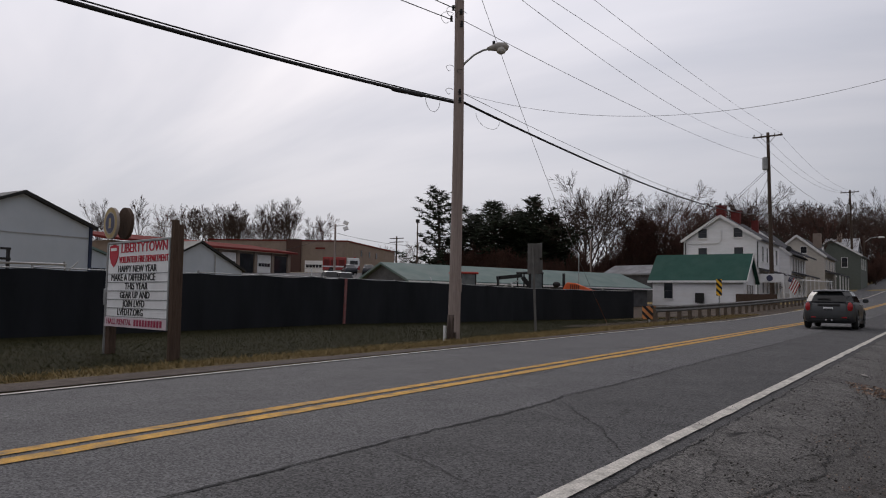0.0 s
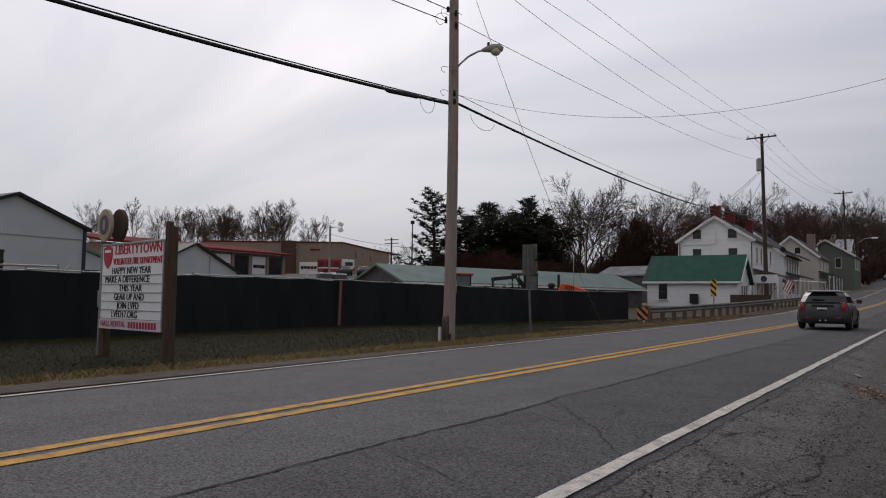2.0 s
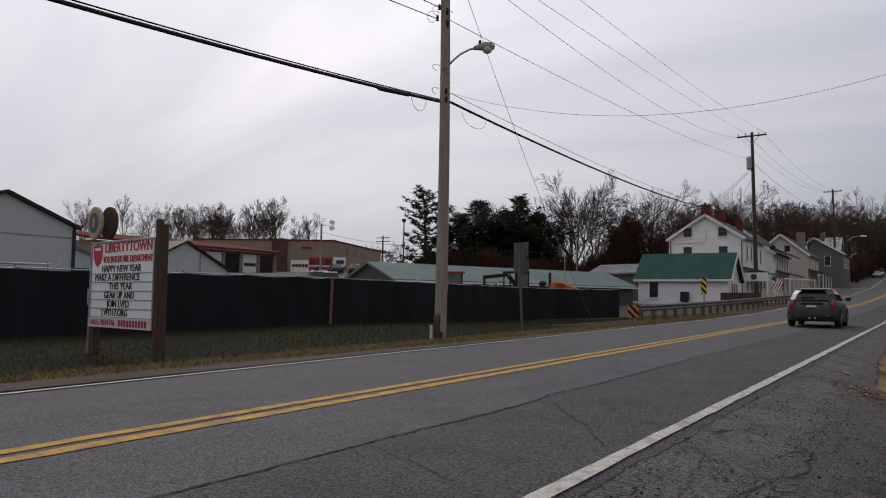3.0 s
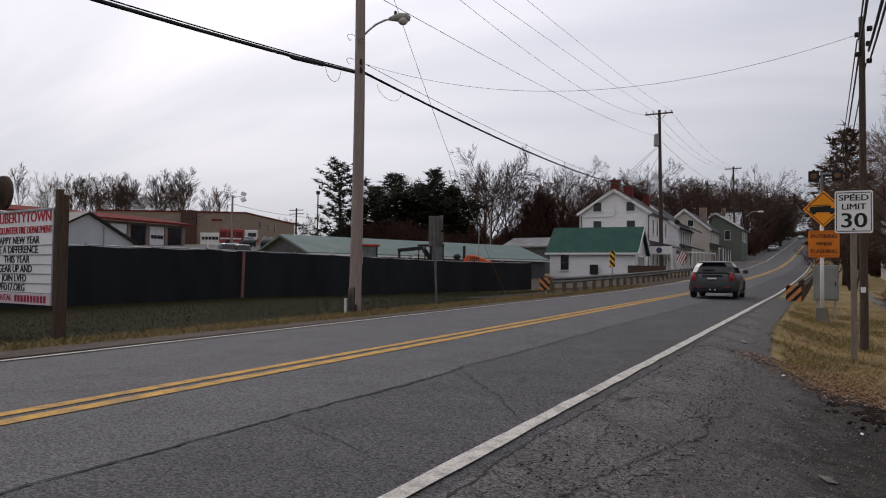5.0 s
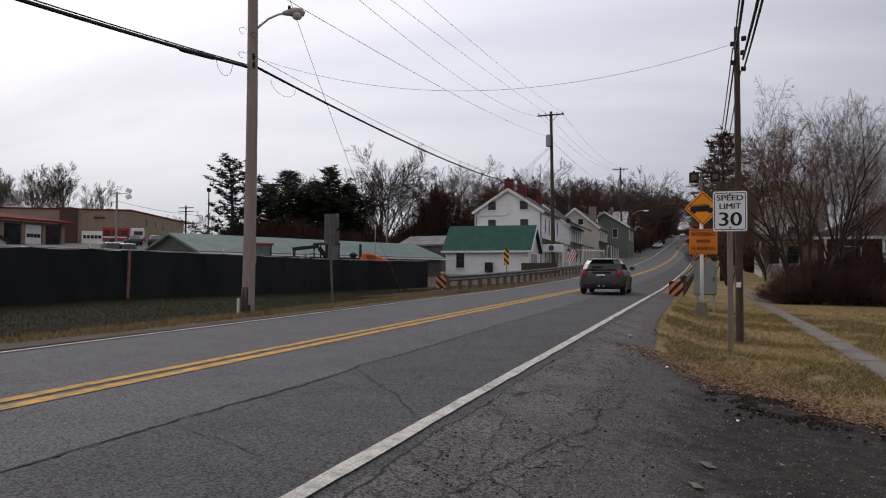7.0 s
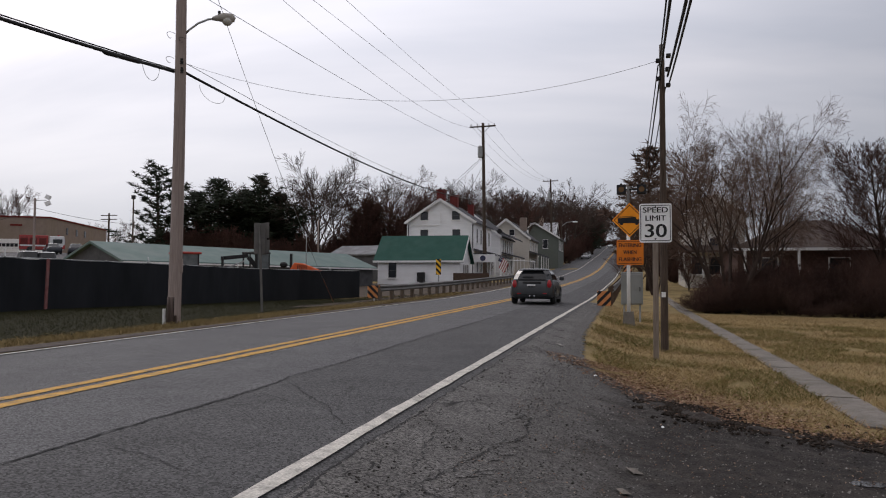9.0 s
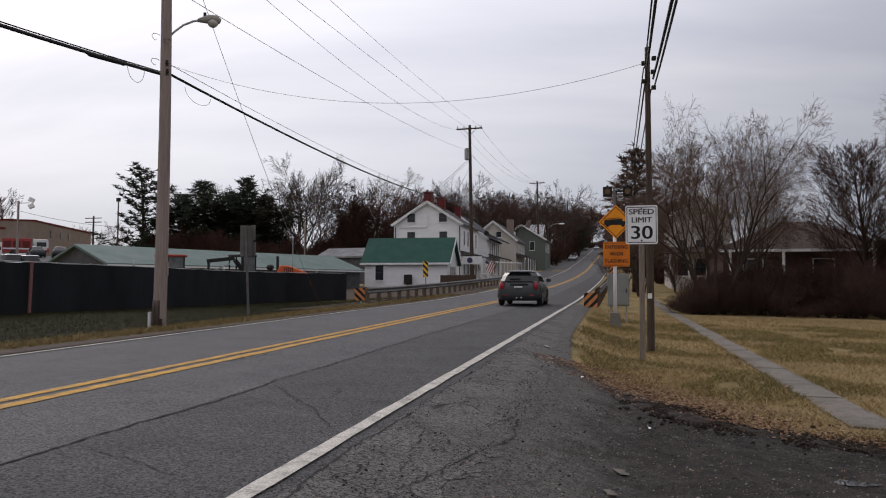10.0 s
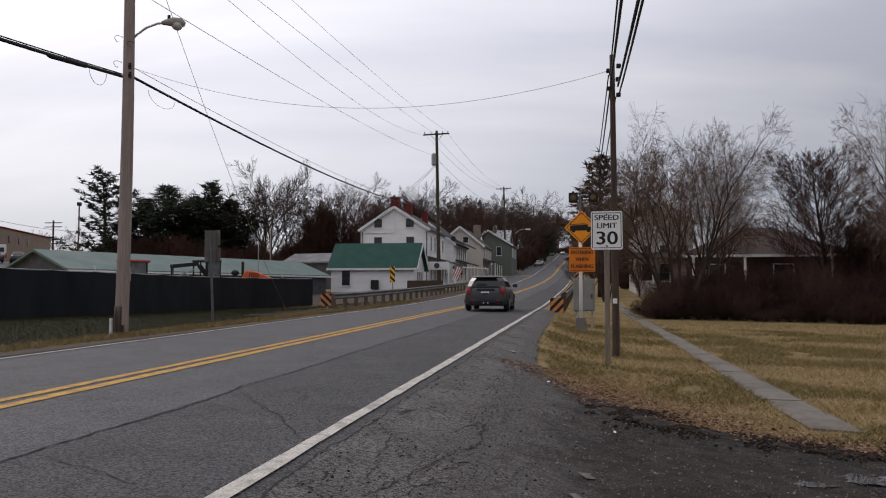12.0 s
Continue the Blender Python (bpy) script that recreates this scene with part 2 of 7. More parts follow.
def cracked(name, c1, c2, crack, crack_scale, width, patch=None, crack_amount=1.0, bump=0.5, wander=0.9, speck=75.0, grain=0.6):
    """Asphalt with aggregate speckle, blotches and a net of cracks."""
    m = surf(name, c1, c2, scale=1.1, rough=0.88, detail=8)
    nd, lk = m.node_tree.nodes, m.node_tree.links
    b = nd["Principled BSDF"]
    base = b.inputs["Base Color"].links[0].from_socket
    co = nd["Texture Coordinate"]
    sp = nd.new("ShaderNodeTexVoronoi")
    sp.inputs["Scale"].default_value = speck
    lk.new(co.outputs["Object"], sp.inputs["Vector"])
    spr = nd.new("ShaderNodeMapRange")
    spr.inputs["To Min"].default_value, spr.inputs["To Max"].default_value = 1 - grain, 1 + grain
    spsep = nd.new("ShaderNodeSeparateColor")
    lk.new(sp.outputs["Color"], spsep.inputs[0])
    lk.new(spsep.outputs[0], spr.inputs[0])
    vm = nd.new("ShaderNodeVectorMath")
    vm.operation = "SCALE"
    lk.new(base, vm.inputs[0])
    lk.new(spr.outputs[0], vm.inputs["Scale"])
    # crack net
    ns = nd.new("ShaderNodeTexNoise")
    ns.inputs["Scale"].default_value, ns.inputs["Detail"].default_value = 1.6, 6
    lk.new(co.outputs["Object"], ns.inputs["Vector"])
    wob = nd.new("ShaderNodeMix")
    wob.data_type = "VECTOR"
    wob.inputs["Factor"].default_value = 0.22 * wander
    lk.new(co.outputs["Object"], wob.inputs["A"])
    off = nd.new("ShaderNodeVectorMath")
    off.operation = "MULTIPLY_ADD"
    off.inputs[1].default_value = (4, 4, 0)
    lk.new(ns.outputs["Color"], off.inputs[0])
    lk.new(co.outputs["Object"], off.inputs[2])
    lk.new(off.outputs[0], wob.inputs["B"])
    vo = nd.new("ShaderNodeTexVoronoi")
    vo.feature = "DISTANCE_TO_EDGE"
    vo.inputs["Scale"].default_value = crack_scale
    lk.new(wob.outputs["Result"], vo.inputs["Vector"])
    cr = nd.new("ShaderNodeMapRange")
    cr.inputs["From Min"].default_value, cr.inputs["From Max"].default_value = width * 0.4, width
    cr.inputs["To Min"].default_value, cr.inputs["To Max"].default_value = crack_amount, 0.0
    lk.new(vo.outputs["Distance"], cr.inputs[0])
    gate = nd.new("ShaderNodeTexNoise")
    gate.inputs["Scale"].default_value = 0.5
    lk.new(co.outputs["Object"], gate.inputs["Vector"])
    gr = nd.new("ShaderNodeMapRange")
    gr.inputs["From Min"].default_value, gr.inputs["From Max"].default_value = 0.42, 0.56
    lk.new(gate.outputs["Fac"], gr.inputs[0])
    ml = nd.new("ShaderNodeMath")
    ml.operation = "MULTIPLY"
    lk.new(cr.outputs[0], ml.inputs[0])
    lk.new(gr.outputs[0], ml.inputs[1])
    mx = nd.new("ShaderNodeMix")
    mx.data_type = "RGBA"
    lk.new(ml.outputs[0], mx.inputs["Factor"])
    lk.new(vm.outputs[0], mx.inputs["A"])
    mx.inputs["B"].default_value = (*crack, 1)
    out = mx.outputs["Result"]
    lk.new(out, b.inputs["Base Color"])
    hs = nd.new("ShaderNodeMath")
    hs.operation = "SUBTRACT"
    lk.new(spsep.outputs[0], hs.inputs[0])
    lk.new(ml.outputs[0], hs.inputs[1])
    bp = nd.new("ShaderNodeBump")
    bp.inputs["Strength"].default_value, bp.inputs["Distance"].default_value = bump, 0.006
    lk.new(hs.outputs[0], bp.inputs["Height"])
    lk.new(bp.outputs[0], b.inputs["Normal"])
    return m


M_OLD = cracked("old_asphalt", (0.085, 0.084, 0.088), (0.11, 0.109, 0.112), (0.03, 0.03, 0.03), 0.14, 0.0012, crack_amount=0.8)
M_NEW = cracked("dark_asphalt", (0.058, 0.057, 0.059), (0.080, 0.079, 0.081), (0.02, 0.02, 0.02), 0.2, 0.0015, crack_amount=0.9, grain=0.75)
M_SHO = cracked("shoulder_asphalt", (0.078, 0.074, 0.071), (0.125, 0.119, 0.114), (0.016, 0.015, 0.014), 2.2, 0.014, bump=0.8, grain=0.8)
M_SEAM = surf("seam_tar", (0.02, 0.02, 0.021), (0.035, 0.035, 0.036), 20, 0.9)
M_YEL = surf("yellow_paint", (0.44, 0.235, 0.035), (0.60, 0.34, 0.07), 14, 0.8, stain=(0.17, 0.13, 0.08), stain_scale=7, stain_amount=0.85, detail=8, fine=0.25)
M_WHT = surf("white_line_paint", (0.46, 0.435, 0.39), (0.62, 0.59, 0.54), 12, 0.8, stain=(0.24, 0.23, 0.21), stain_scale=7, stain_amount=0.75, detail=8, fine=0.3)
M_GRASS = surf("winter_grass", (0.15, 0.115, 0.052), (0.27, 0.205, 0.105), 1.6, 0.95, bump=0.9, stain=(0.36, 0.26, 0.12), stain_scale=0.28, stain_amount=0.8, bump_scale=22, fine=0.35)
M_DRY = surf("dry_verge", (0.10, 0.08, 0.042), (0.18, 0.14, 0.078), 3, 0.95, bump=1.0, stain=(0.10, 0.085, 0.04), stain_scale=1.3, stain_amount=0.8, bump_scale=25, fine=0.4)
# lawn green darkened in the colour itself to hold the shade by the fence
M_LAWN = surf("shade_dark_lawn", (0.014, 0.015, 0.006), (0.03, 0.027, 0.011), 2.0, 0.95, bump=0.9, bump_scale=20, fine=0.35)
M_DIRT = surf("wet_dirt", (0.014, 0.0105, 0.008), (0.048, 0.037, 0.030), 4.5, 0.8, bump=1.0, bump_scale=22, stain=(0.085, 0.076, 0.068), stain_scale=1.1, stain_amount=0.45, fine=0.5)
M_CONC = surf("concrete", (0.15, 0.132, 0.115), (0.215, 0.195, 0.172), 5, 0.9, bump=0.5, stain=(0.095, 0.086, 0.074), stain_scale=1.5, stain_amount=0.8, fine=0.25)
M_POLE = surf("weathered_pole_wood", (0.25, 0.20, 0.18), (0.35, 0.29, 0.265), 7, 0.9, bump=0.6, stretch=(6, 6, 0.35), stain=(0.12, 0.09, 0.07), stain_scale=1.0)
M_POLED = surf("dark_pole_wood", (0.045, 0.033, 0.026), (0.10, 0.073, 0.057), 7, 0.9, bump=0.6, stretch=(6, 6, 0.35))
M_WIRE = surf("black_cable", (0.012, 0.012, 0.013), (0.02, 0.02, 0.022), 5, 0.6)
M_WIREG = surf("aluminium_wire", (0.10, 0.10, 0.105), (0.14, 0.14, 0.145), 5, 0.5, metal=0.5)
M_GALV = surf("galvanised_steel", (0.28, 0.29, 0.29), (0.40, 0.41, 0.41), 6, 0.5, metal=0.6, stain=(0.2, 0.2, 0.2))
M_BLACK = surf("black_metal", (0.012, 0.012, 0.013), (0.03, 0.03, 0.03), 8, 0.55)
M_SCREEN = surf("black_mesh_screen", (0.006, 0.0075, 0.010), (0.013, 0.015, 0.019), 1.2, 0.8, bump=0.25, bump_scale=2.0, stretch=(1, 1, 0.3), stain=(0.02, 0.022, 0.026), stain_scale=0.4)
M_WHITE = surf("white_paint", (0.70, 0.70, 0.70), (0.80, 0.80, 0.80), 3, 0.6, stain=(0.6, 0.6, 0.58), stain_scale=0.6, stain_amount=0.5)
M_SIDING = surf("white_siding", (0.78, 0.79, 0.81), (0.85, 0.86, 0.88), 1.4, 0.65, stain=(0.68, 0.68, 0.68), stain_scale=0.4, stain_amount=0.5, stretch=(1, 1, 4))
M_METALW = surf("pale_blue_steel_siding", (0.40, 0.45, 0.51), (0.46, 0.51, 0.57), 0.6, 0.55, stain=(0.36, 0.4, 0.45), stain_scale=0.2)
M_SHINGLE = surf("dark_roof_shingle", (0.045, 0.045, 0.052), (0.085, 0.085, 0.095), 6, 0.9, bump=0.5, stain=(0.12, 0.12, 0.12), stain_scale=0.5)
M_GREENROOF = surf("green_metal_roof", (0.012, 0.06, 0.046), (0.018, 0.078, 0.06), 1.0, 0.7, stain=(0.03, 0.075, 0.06), stain_scale=0.5, stain_amount=0.4)
M_TEAL = surf("faded_teal_roof", (0.085, 0.135, 0.125), (0.125, 0.18, 0.165), 0.8, 0.65, stain=(0.16, 0.19, 0.18), stain_scale=0.3)
M_BRICK = surf("red_brick", (0.11, 0.022, 0.022), (0.17, 0.04, 0.036), 9, 0.9, bump=0.5)
M_TAN = surf("tan_block", (0.225, 0.178, 0.15), (0.285, 0.23, 0.195), 1.0, 0.9, stain=(0.23, 0.18, 0.13), stain_scale=0.2)
M_REDMET = surf("red_metal_roof", (0.13, 0.022, 0.02), (0.17, 0.032, 0.028), 0.8, 0.93, stain=(0.15, 0.05, 0.045), stain_scale=0.3)
M_GLASS = surf("dark_window_glass", (0.018, 0.02, 0.024), (0.035, 0.038, 0.045), 0.7, 0.08)
M_CREAM = surf("cream_siding", (0.46, 0.43, 0.39), (0.56, 0.525, 0.475), 2, 0.7, stretch=(1, 1, 4))
M_SAGE = surf("sage_green_siding", (0.10, 0.115, 0.10), (0.14, 0.155, 0.138), 2, 0.7, stretch=(1, 1, 4))
M_SIGNW = surf("sign_white", (0.78, 0.79, 0.80), (0.86, 0.87, 0.88), 2.5, 0.45, stain=(0.7, 0.7, 0.69), stain_scale=1.2, stain_amount=0.5)
M_SIGNR = surf("sign_red", (0.42, 0.012, 0.03), (0.52, 0.02, 0.04), 4, 0.5)
M_SIGNK = surf("sign_black", (0.012, 0.012, 0.014), (0.022, 0.022, 0.024), 4, 0.5)
M_SIGNB = surf("dull_aluminium_back", (0.11, 0.105, 0.10), (0.17, 0.165, 0.158), 4, 0.6, metal=0.3, stain=(0.09, 0.08, 0.07), stain_scale=2)
M_WORDO = surf("word_plate_orange", (0.60, 0.155, 0.012), (0.70, 0.20, 0.02), 3, 0.45)
M_ORANGE = surf("sign_orange", (0.80, 0.27, 0.012), (0.90, 0.33, 0.02), 3, 0.45)
M_MARKO = surf("marker_orange", (0.52, 0.20, 0.07), (0.64, 0.27, 0.10), 6, 0.5)
M_MARKY = surf("marker_yellow", (0.75, 0.42, 0.03), (0.85, 0.5, 0.05), 6, 0.5)
M_POSTW = surf("grey_post_wood", (0.16, 0.13, 0.105), (0.26, 0.215, 0.18), 8, 0.9, bump=0.5, stretch=(5, 5, 0.4))
M_POSTD = surf("brown_post_wood", (0.055, 0.035, 0.026), (0.11, 0.075, 0.055), 8, 0.9, bump=0.5, stretch=(5, 5, 0.4))
M_NAVYTRIM = surf("dark_blue_trim", (0.02, 0.03, 0.06), (0.03, 0.04, 0.075), 5, 0.5)
M_DARKWALL = surf("dark_shed_wall", (0.06, 0.062, 0.066), (0.1, 0.1, 0.105), 2, 0.8)
M_GREYROOF = surf("grey_roof", (0.17, 0.175, 0.185), (0.26, 0.265, 0.275), 1.5, 0.8, stain=(0.13, 0.12, 0.12), stain_scale=0.4)
M_BROWNROOF = surf("brown_roof", (0.045, 0.032, 0.028), (0.075, 0.055, 0.047), 4, 0.9, bump=0.4)
M_BRICKD = surf("dark_brick", (0.06, 0.035, 0.03), (0.11, 0.065, 0.055), 9, 0.9, bump=0.5)
M_CAB = surf("grey_cabinet_paint", (0.20, 0.215, 0.21), (0.25, 0.265, 0.26), 3, 0.5, stain=(0.17, 0.17, 0.16), stain_scale=1.5)
M_RAILPOST = surf("tan_rail_post", (0.085, 0.066, 0.05), (0.15, 0.118, 0.09), 6, 0.9, bump=0.4)

# ---- lie of the land ----
ROAD_Y = (-120, -20, 0, 15, 28, 40, 52, 66, 85, 110, 145, 200, 240, 282, 330, 380, 450, 700, 2500)
ROAD_Z = (-1.6, -0.27, 0, 0.20, 0.38, 0.54, 0.80, 1.18, 1.70, 2.59, 4.24, 8.0, 10.7, 13.9, 17.3, 19.5, 20.5, 21, 21)
LAWN_Y = (-120, -20, 12, 27, 50, 65, 78, 92, 110)
LAWN_D = (0.25, 0.22, 0.26, 0.28, 0.65, 0.45, 0.35, 0.3, 0.25)
RIGHT_X = (-2.05, -1.0, 0.0, 1.5, 4.0, 12.0, 60)
RIGHT_D = (0.06, 0.20, 0.45, 0.55, 0.59, 0.74, 0.74)
LEFT_X = (9.25, 10.2, 11.5, 13.0, 16.0, 20.0)
LEFT_D = (0.06, 0.10, 0.15, 0.22, 0.27, 0.3)


def zroad(y):
    return float(np.interp(y, ROAD_Y, ROAD_Z))


def zland(x, y):
    """The height of the ground at x, y."""
    z = zroad(y)
    if x > -2.05:
        return z - float(np.interp(x, RIGHT_X, RIGHT_D))
    if x > -9.25:
        return z - 0.06 * abs(x + 5.65) / 3.6
    d = float(np.interp(-x, LEFT_X, LEFT_D))
    k = min(max((-x - 13) / 8, 0), 1)
    d = d * (1 - k) + k * float(np.interp(y, LAWN_Y, LAWN_D))
    far = float(np.interp(-x, (42, 72, 100, 130), (0, 3.2, 3.9, 4.2)))
    if y > 110:
        far *= max(0.0, 1 - (y - 110) / 60)
    return z - d + far


def sheet(xs, ys, lift=0.0, sink=None):
    mb = MB()
    mb.v = [(x, y, zland(x, y) + lift - (sink(x, y) if sink else 0)) for y in ys for x in xs]
    n = len(xs)
    mb.f = [(j * n + i, j * n + i + 1, (j + 1) * n + i + 1, (j + 1) * n + i) for j in range(len(ys) - 1) for i in range(n - 1)]
    return mb


def steps(a, b, d):
    n = max(1, round((b - a) / d))
    return [a + (b - a) * i / n for i in range(n + 1)]


YS = sorted(set([-120, -60, -30] + steps(-20, 60, 1.0) + steps(60, 120, 3) + steps(120, 460, 10) + [500, 600, 800, 1200, 2500]))
XS = sorted(set([-1500, -900, -500, -300, -200] + steps(-160, -44, 4) + steps(-44, -24, 2) + steps(-24, -10, 0.7) + [-9.7, -9.45, -9.25, -7, -5.65, -4, -2.05, -1.85] + steps(-1.6, 4, 0.35) + steps(4, 14, 1.0) + [18, 24, 40, 60, 120, 300, 900, 1500]))
lone("ground", sheet(XS, YS, 0.0, lambda x, y: 0.1 if -9.5 < x < -2.0 else 0.0), M_GRASS, "brown and green winter grass covering the ground", "ground", "structure", smooth=True)
# separate sheet whose dark colour carries the shade before the fence
lone("lawn", sheet(steps(-24.2, -11.0, 0.8), steps(-18, 46, 1.5), 0.012), M_LAWN, "lawn strip before the fence, dark green with shade in its colour", "lawn", "structure", smooth=True)

# road: old grey asphalt, a darker resurfaced strip at the near edge, tar seam and painted lines
YR = [y for y in YS if y >= -60]
SEAM_X = -3.85
lone("road", sheet([-9.42, -9.25, -7.4, -5.65, SEAM_X], YR, 0.0), M_OLD, "worn grey asphalt two-lane road rising to a hill", "road", "structure", smooth=True)
lone("road_strip", sheet([SEAM_X, -3.2, -2.05, -1.88], YR, 0.003), M_NEW, "darker resurfaced asphalt strip along the lane", "road", "structure", smooth=True)


def stripe(name, x, w, y0, y1, material, label, lift=0.007, wob=0.0, seed=1):
    rng = random.Random(seed)
    mb = MB()
    ys = steps(y0, 60, 0.35) + [y for y in YS if 60 < y <= y1]
    for y in ys:
        a, b = rng.uniform(-wob, wob), rng.uniform(-wob, wob)
        for xx in (x - w / 2 + a, x + w / 2 + b):
            mb.v.append((xx, y, zland(xx, y) + lift))
    mb.f = [(2 * j, 2 * j + 1, 2 * j + 3, 2 * j + 2) for j in range(len(ys) - 1)]
    return lone(name, mb, material, label, "road marking", "structure")


stripe("yellow_line", -5.56 - 0.14, 0.165, -40, 420, M_YEL, "worn yellow centre line painted on the road", wob=0.012, seed=2)
stripe("yellow_line", -5.56 + 0.14, 0.165, -40, 420, M_YEL, "worn yellow centre line painted on the road", wob=0.012, seed=3)
stripe("edge_line", -2.055, 0.12, -40, 420, M_WHT, "worn white edge line beside the shoulder", 0.016, wob=0.008, seed=4)
stripe("edge_line", -9.25, 0.14, -40, 420, M_WHT, "thin white edge line beside the verge", 0.014, wob=0.006, seed=5)


def crack(x0, y0, x1, y1, w, seed, wander=0.12, lift=0.03, name="pavement_crack", label="jagged dark crack in the asphalt"):
    """A jagged open crack, thin at both ends."""
    rng = random.Random(seed)
    n = max(6, int(math.hypot(x1 - x0, y1 - y0) / 0.05))
    nx, ny = y1 - y0, x0 - x1
    ln = math.hypot(nx, ny)
    nx, ny = nx / ln, ny / ln
    mb = MB()
    off = 0.0
    for i in range(n + 1):
        k = i / n
        off = 0.93 * off + rng.gauss(0, wander * 0.13)
        ww = w * rng.uniform(0.35, 1.3) * min(1.0, 8 * k + 0.2, 8 * (1 - k) + 0.2)
        px, py = x0 + (x1 - x0) * k + nx * off, y0 + (y1 - y0) * k + ny * off
        for e in (-0.5, 0.5):
            mb.v.append((px + nx * ww * e, py + ny * ww * e, zland(px, py) + lift))
    mb.f = [(2 * j, 2 * j + 1, 2 * j + 3, 2 * j + 2) for j in range(n)]
    return lone(name, mb, M_SEAM, label, "crack", "structure")


# the open joint between the two surfacings, and the broken seam outside the edge line
crack(SEAM_X, -14, SEAM_X, 24, 0.03, 6, 0.07, 0.009, "tar_seam", "ragged open joint between old and new asphalt")
crack(SEAM_X, 24, SEAM_X + 0.1, 90, 0.022, 16, 0.05, 0.009, "tar_seam", "ragged open joint between old and new asphalt")
crack(-1.87, -10, -1.86, 30, 0.022, 7, 0.06, 0.026, "edge_seam", "dark broken seam between the lane and the shoulder")
# single cracks across the lane and a branching net over the shoulder
for i, (x0, y0, x1, y1, w) in enumerate(((-2.15, 5.9, -3.8, 8.3, 0.013), (-2.2, 9.6, -3.0, 10.4, 0.010), (-2.6, 4.4, -3.7, 5.0, 0.010), (-5.2, 9.9, -5.1, 11.6, 0.014), (-2.0, 7.6, -2.12, 7.7, 0.012), (-2.0, 8.9, -2.12, 9.05, 0.012))):
    crack(x0, y0, x1, y1, w, 40 + i, 0.1, 0.0175 if x0 > -2.1 else 0.009)
NET = ((-1.45, 4.0, -1.31, 4.7), (-1.31, 4.7, -1.0, 6.17), (-1.0, 6.17, -0.95, 7.5), (-0.95, 7.5, -0.75, 9.2), (-1.31, 4.75, -0.9, 4.55), (-1.8, 5.9, -1.0, 6.17), (-1.0, 6.2, -0.55, 6.6), (-1.22, 6.9, -1.02, 7.6), (-1.8, 7.9, -0.95, 7.5), (-1.75, 9.4, -0.8, 9.0), (-0.9, 8.1, -0.6, 8.9), (-1.5, 10.8, -0.9, 10.4), (-1.3, 11.6, -0.95, 12.6), (-1.4, 5.0, -1.6, 6.4), (-0.95, 5.2, -0.62, 5.7), (-1.15, 8.4, -1.5, 8.9), (-0.8, 3.4, -0.9, 4.6), (-1.6, 12.9, -1.1, 13.3))
for i, (x0, y0, x1, y1) in enumerate(NET):
    crack(x0, y0, x1, y1, 0.017 if i < 3 else 0.011, 60 + i, 0.14, 0.031)

# ---- shoulder and verges ----
# edge of the crumbling shoulder, from the far taper to the near dirt pull-in
EDGE = ((44, -1.6), (40, -1.4), (18.4, -1.22), (14, -0.98), (12.4, -0.74), (11.4, -0.1), (10.8, 0.37), (9.56, 0.97), (9.15, 1.55), (8.42, 2.85), (7.5, 5.0))


def edge_x(y):
    ys = [e[0] for e in EDGE][::-1]
    xs = [e[1] for e in EDGE][::-1]
    return float(np.interp(y, ys, xs))


def apron(name, inner, outer, y0, y1, dy, nx, lift, material, label, seed=0, ragged=0.06, relief=0.0):
    rng = random.Random(seed)
    mb = MB()
    ys = steps(y0, y1, dy)
    for y in ys:
        a, b = inner(y), outer(y) + rng.uniform(-ragged, ragged)
        for i in range(nx + 1):
            x = a + (b - a) * i / nx
            rel = relief * abs(noise.noise(Vector((x * 2.2, y * 2.2, 1))) + 0.7 * noise.noise(Vector((x * 6, y * 6, 5)))) * min(max((x + 0.9) / 1.2, 0), 1) if 0 < i < nx else 0
            mb.v.append((x, y, zland(x, y) + lift + rel))
    n = nx + 1
    mb.f = [(j * n + i, j * n + i + 1, (j + 1) * n + i + 1, (j + 1) * n + i) for j in range(len(ys) - 1) for i in range(nx)]
    return lone(name, mb, material, label, "shoulder", "structure", smooth=True)


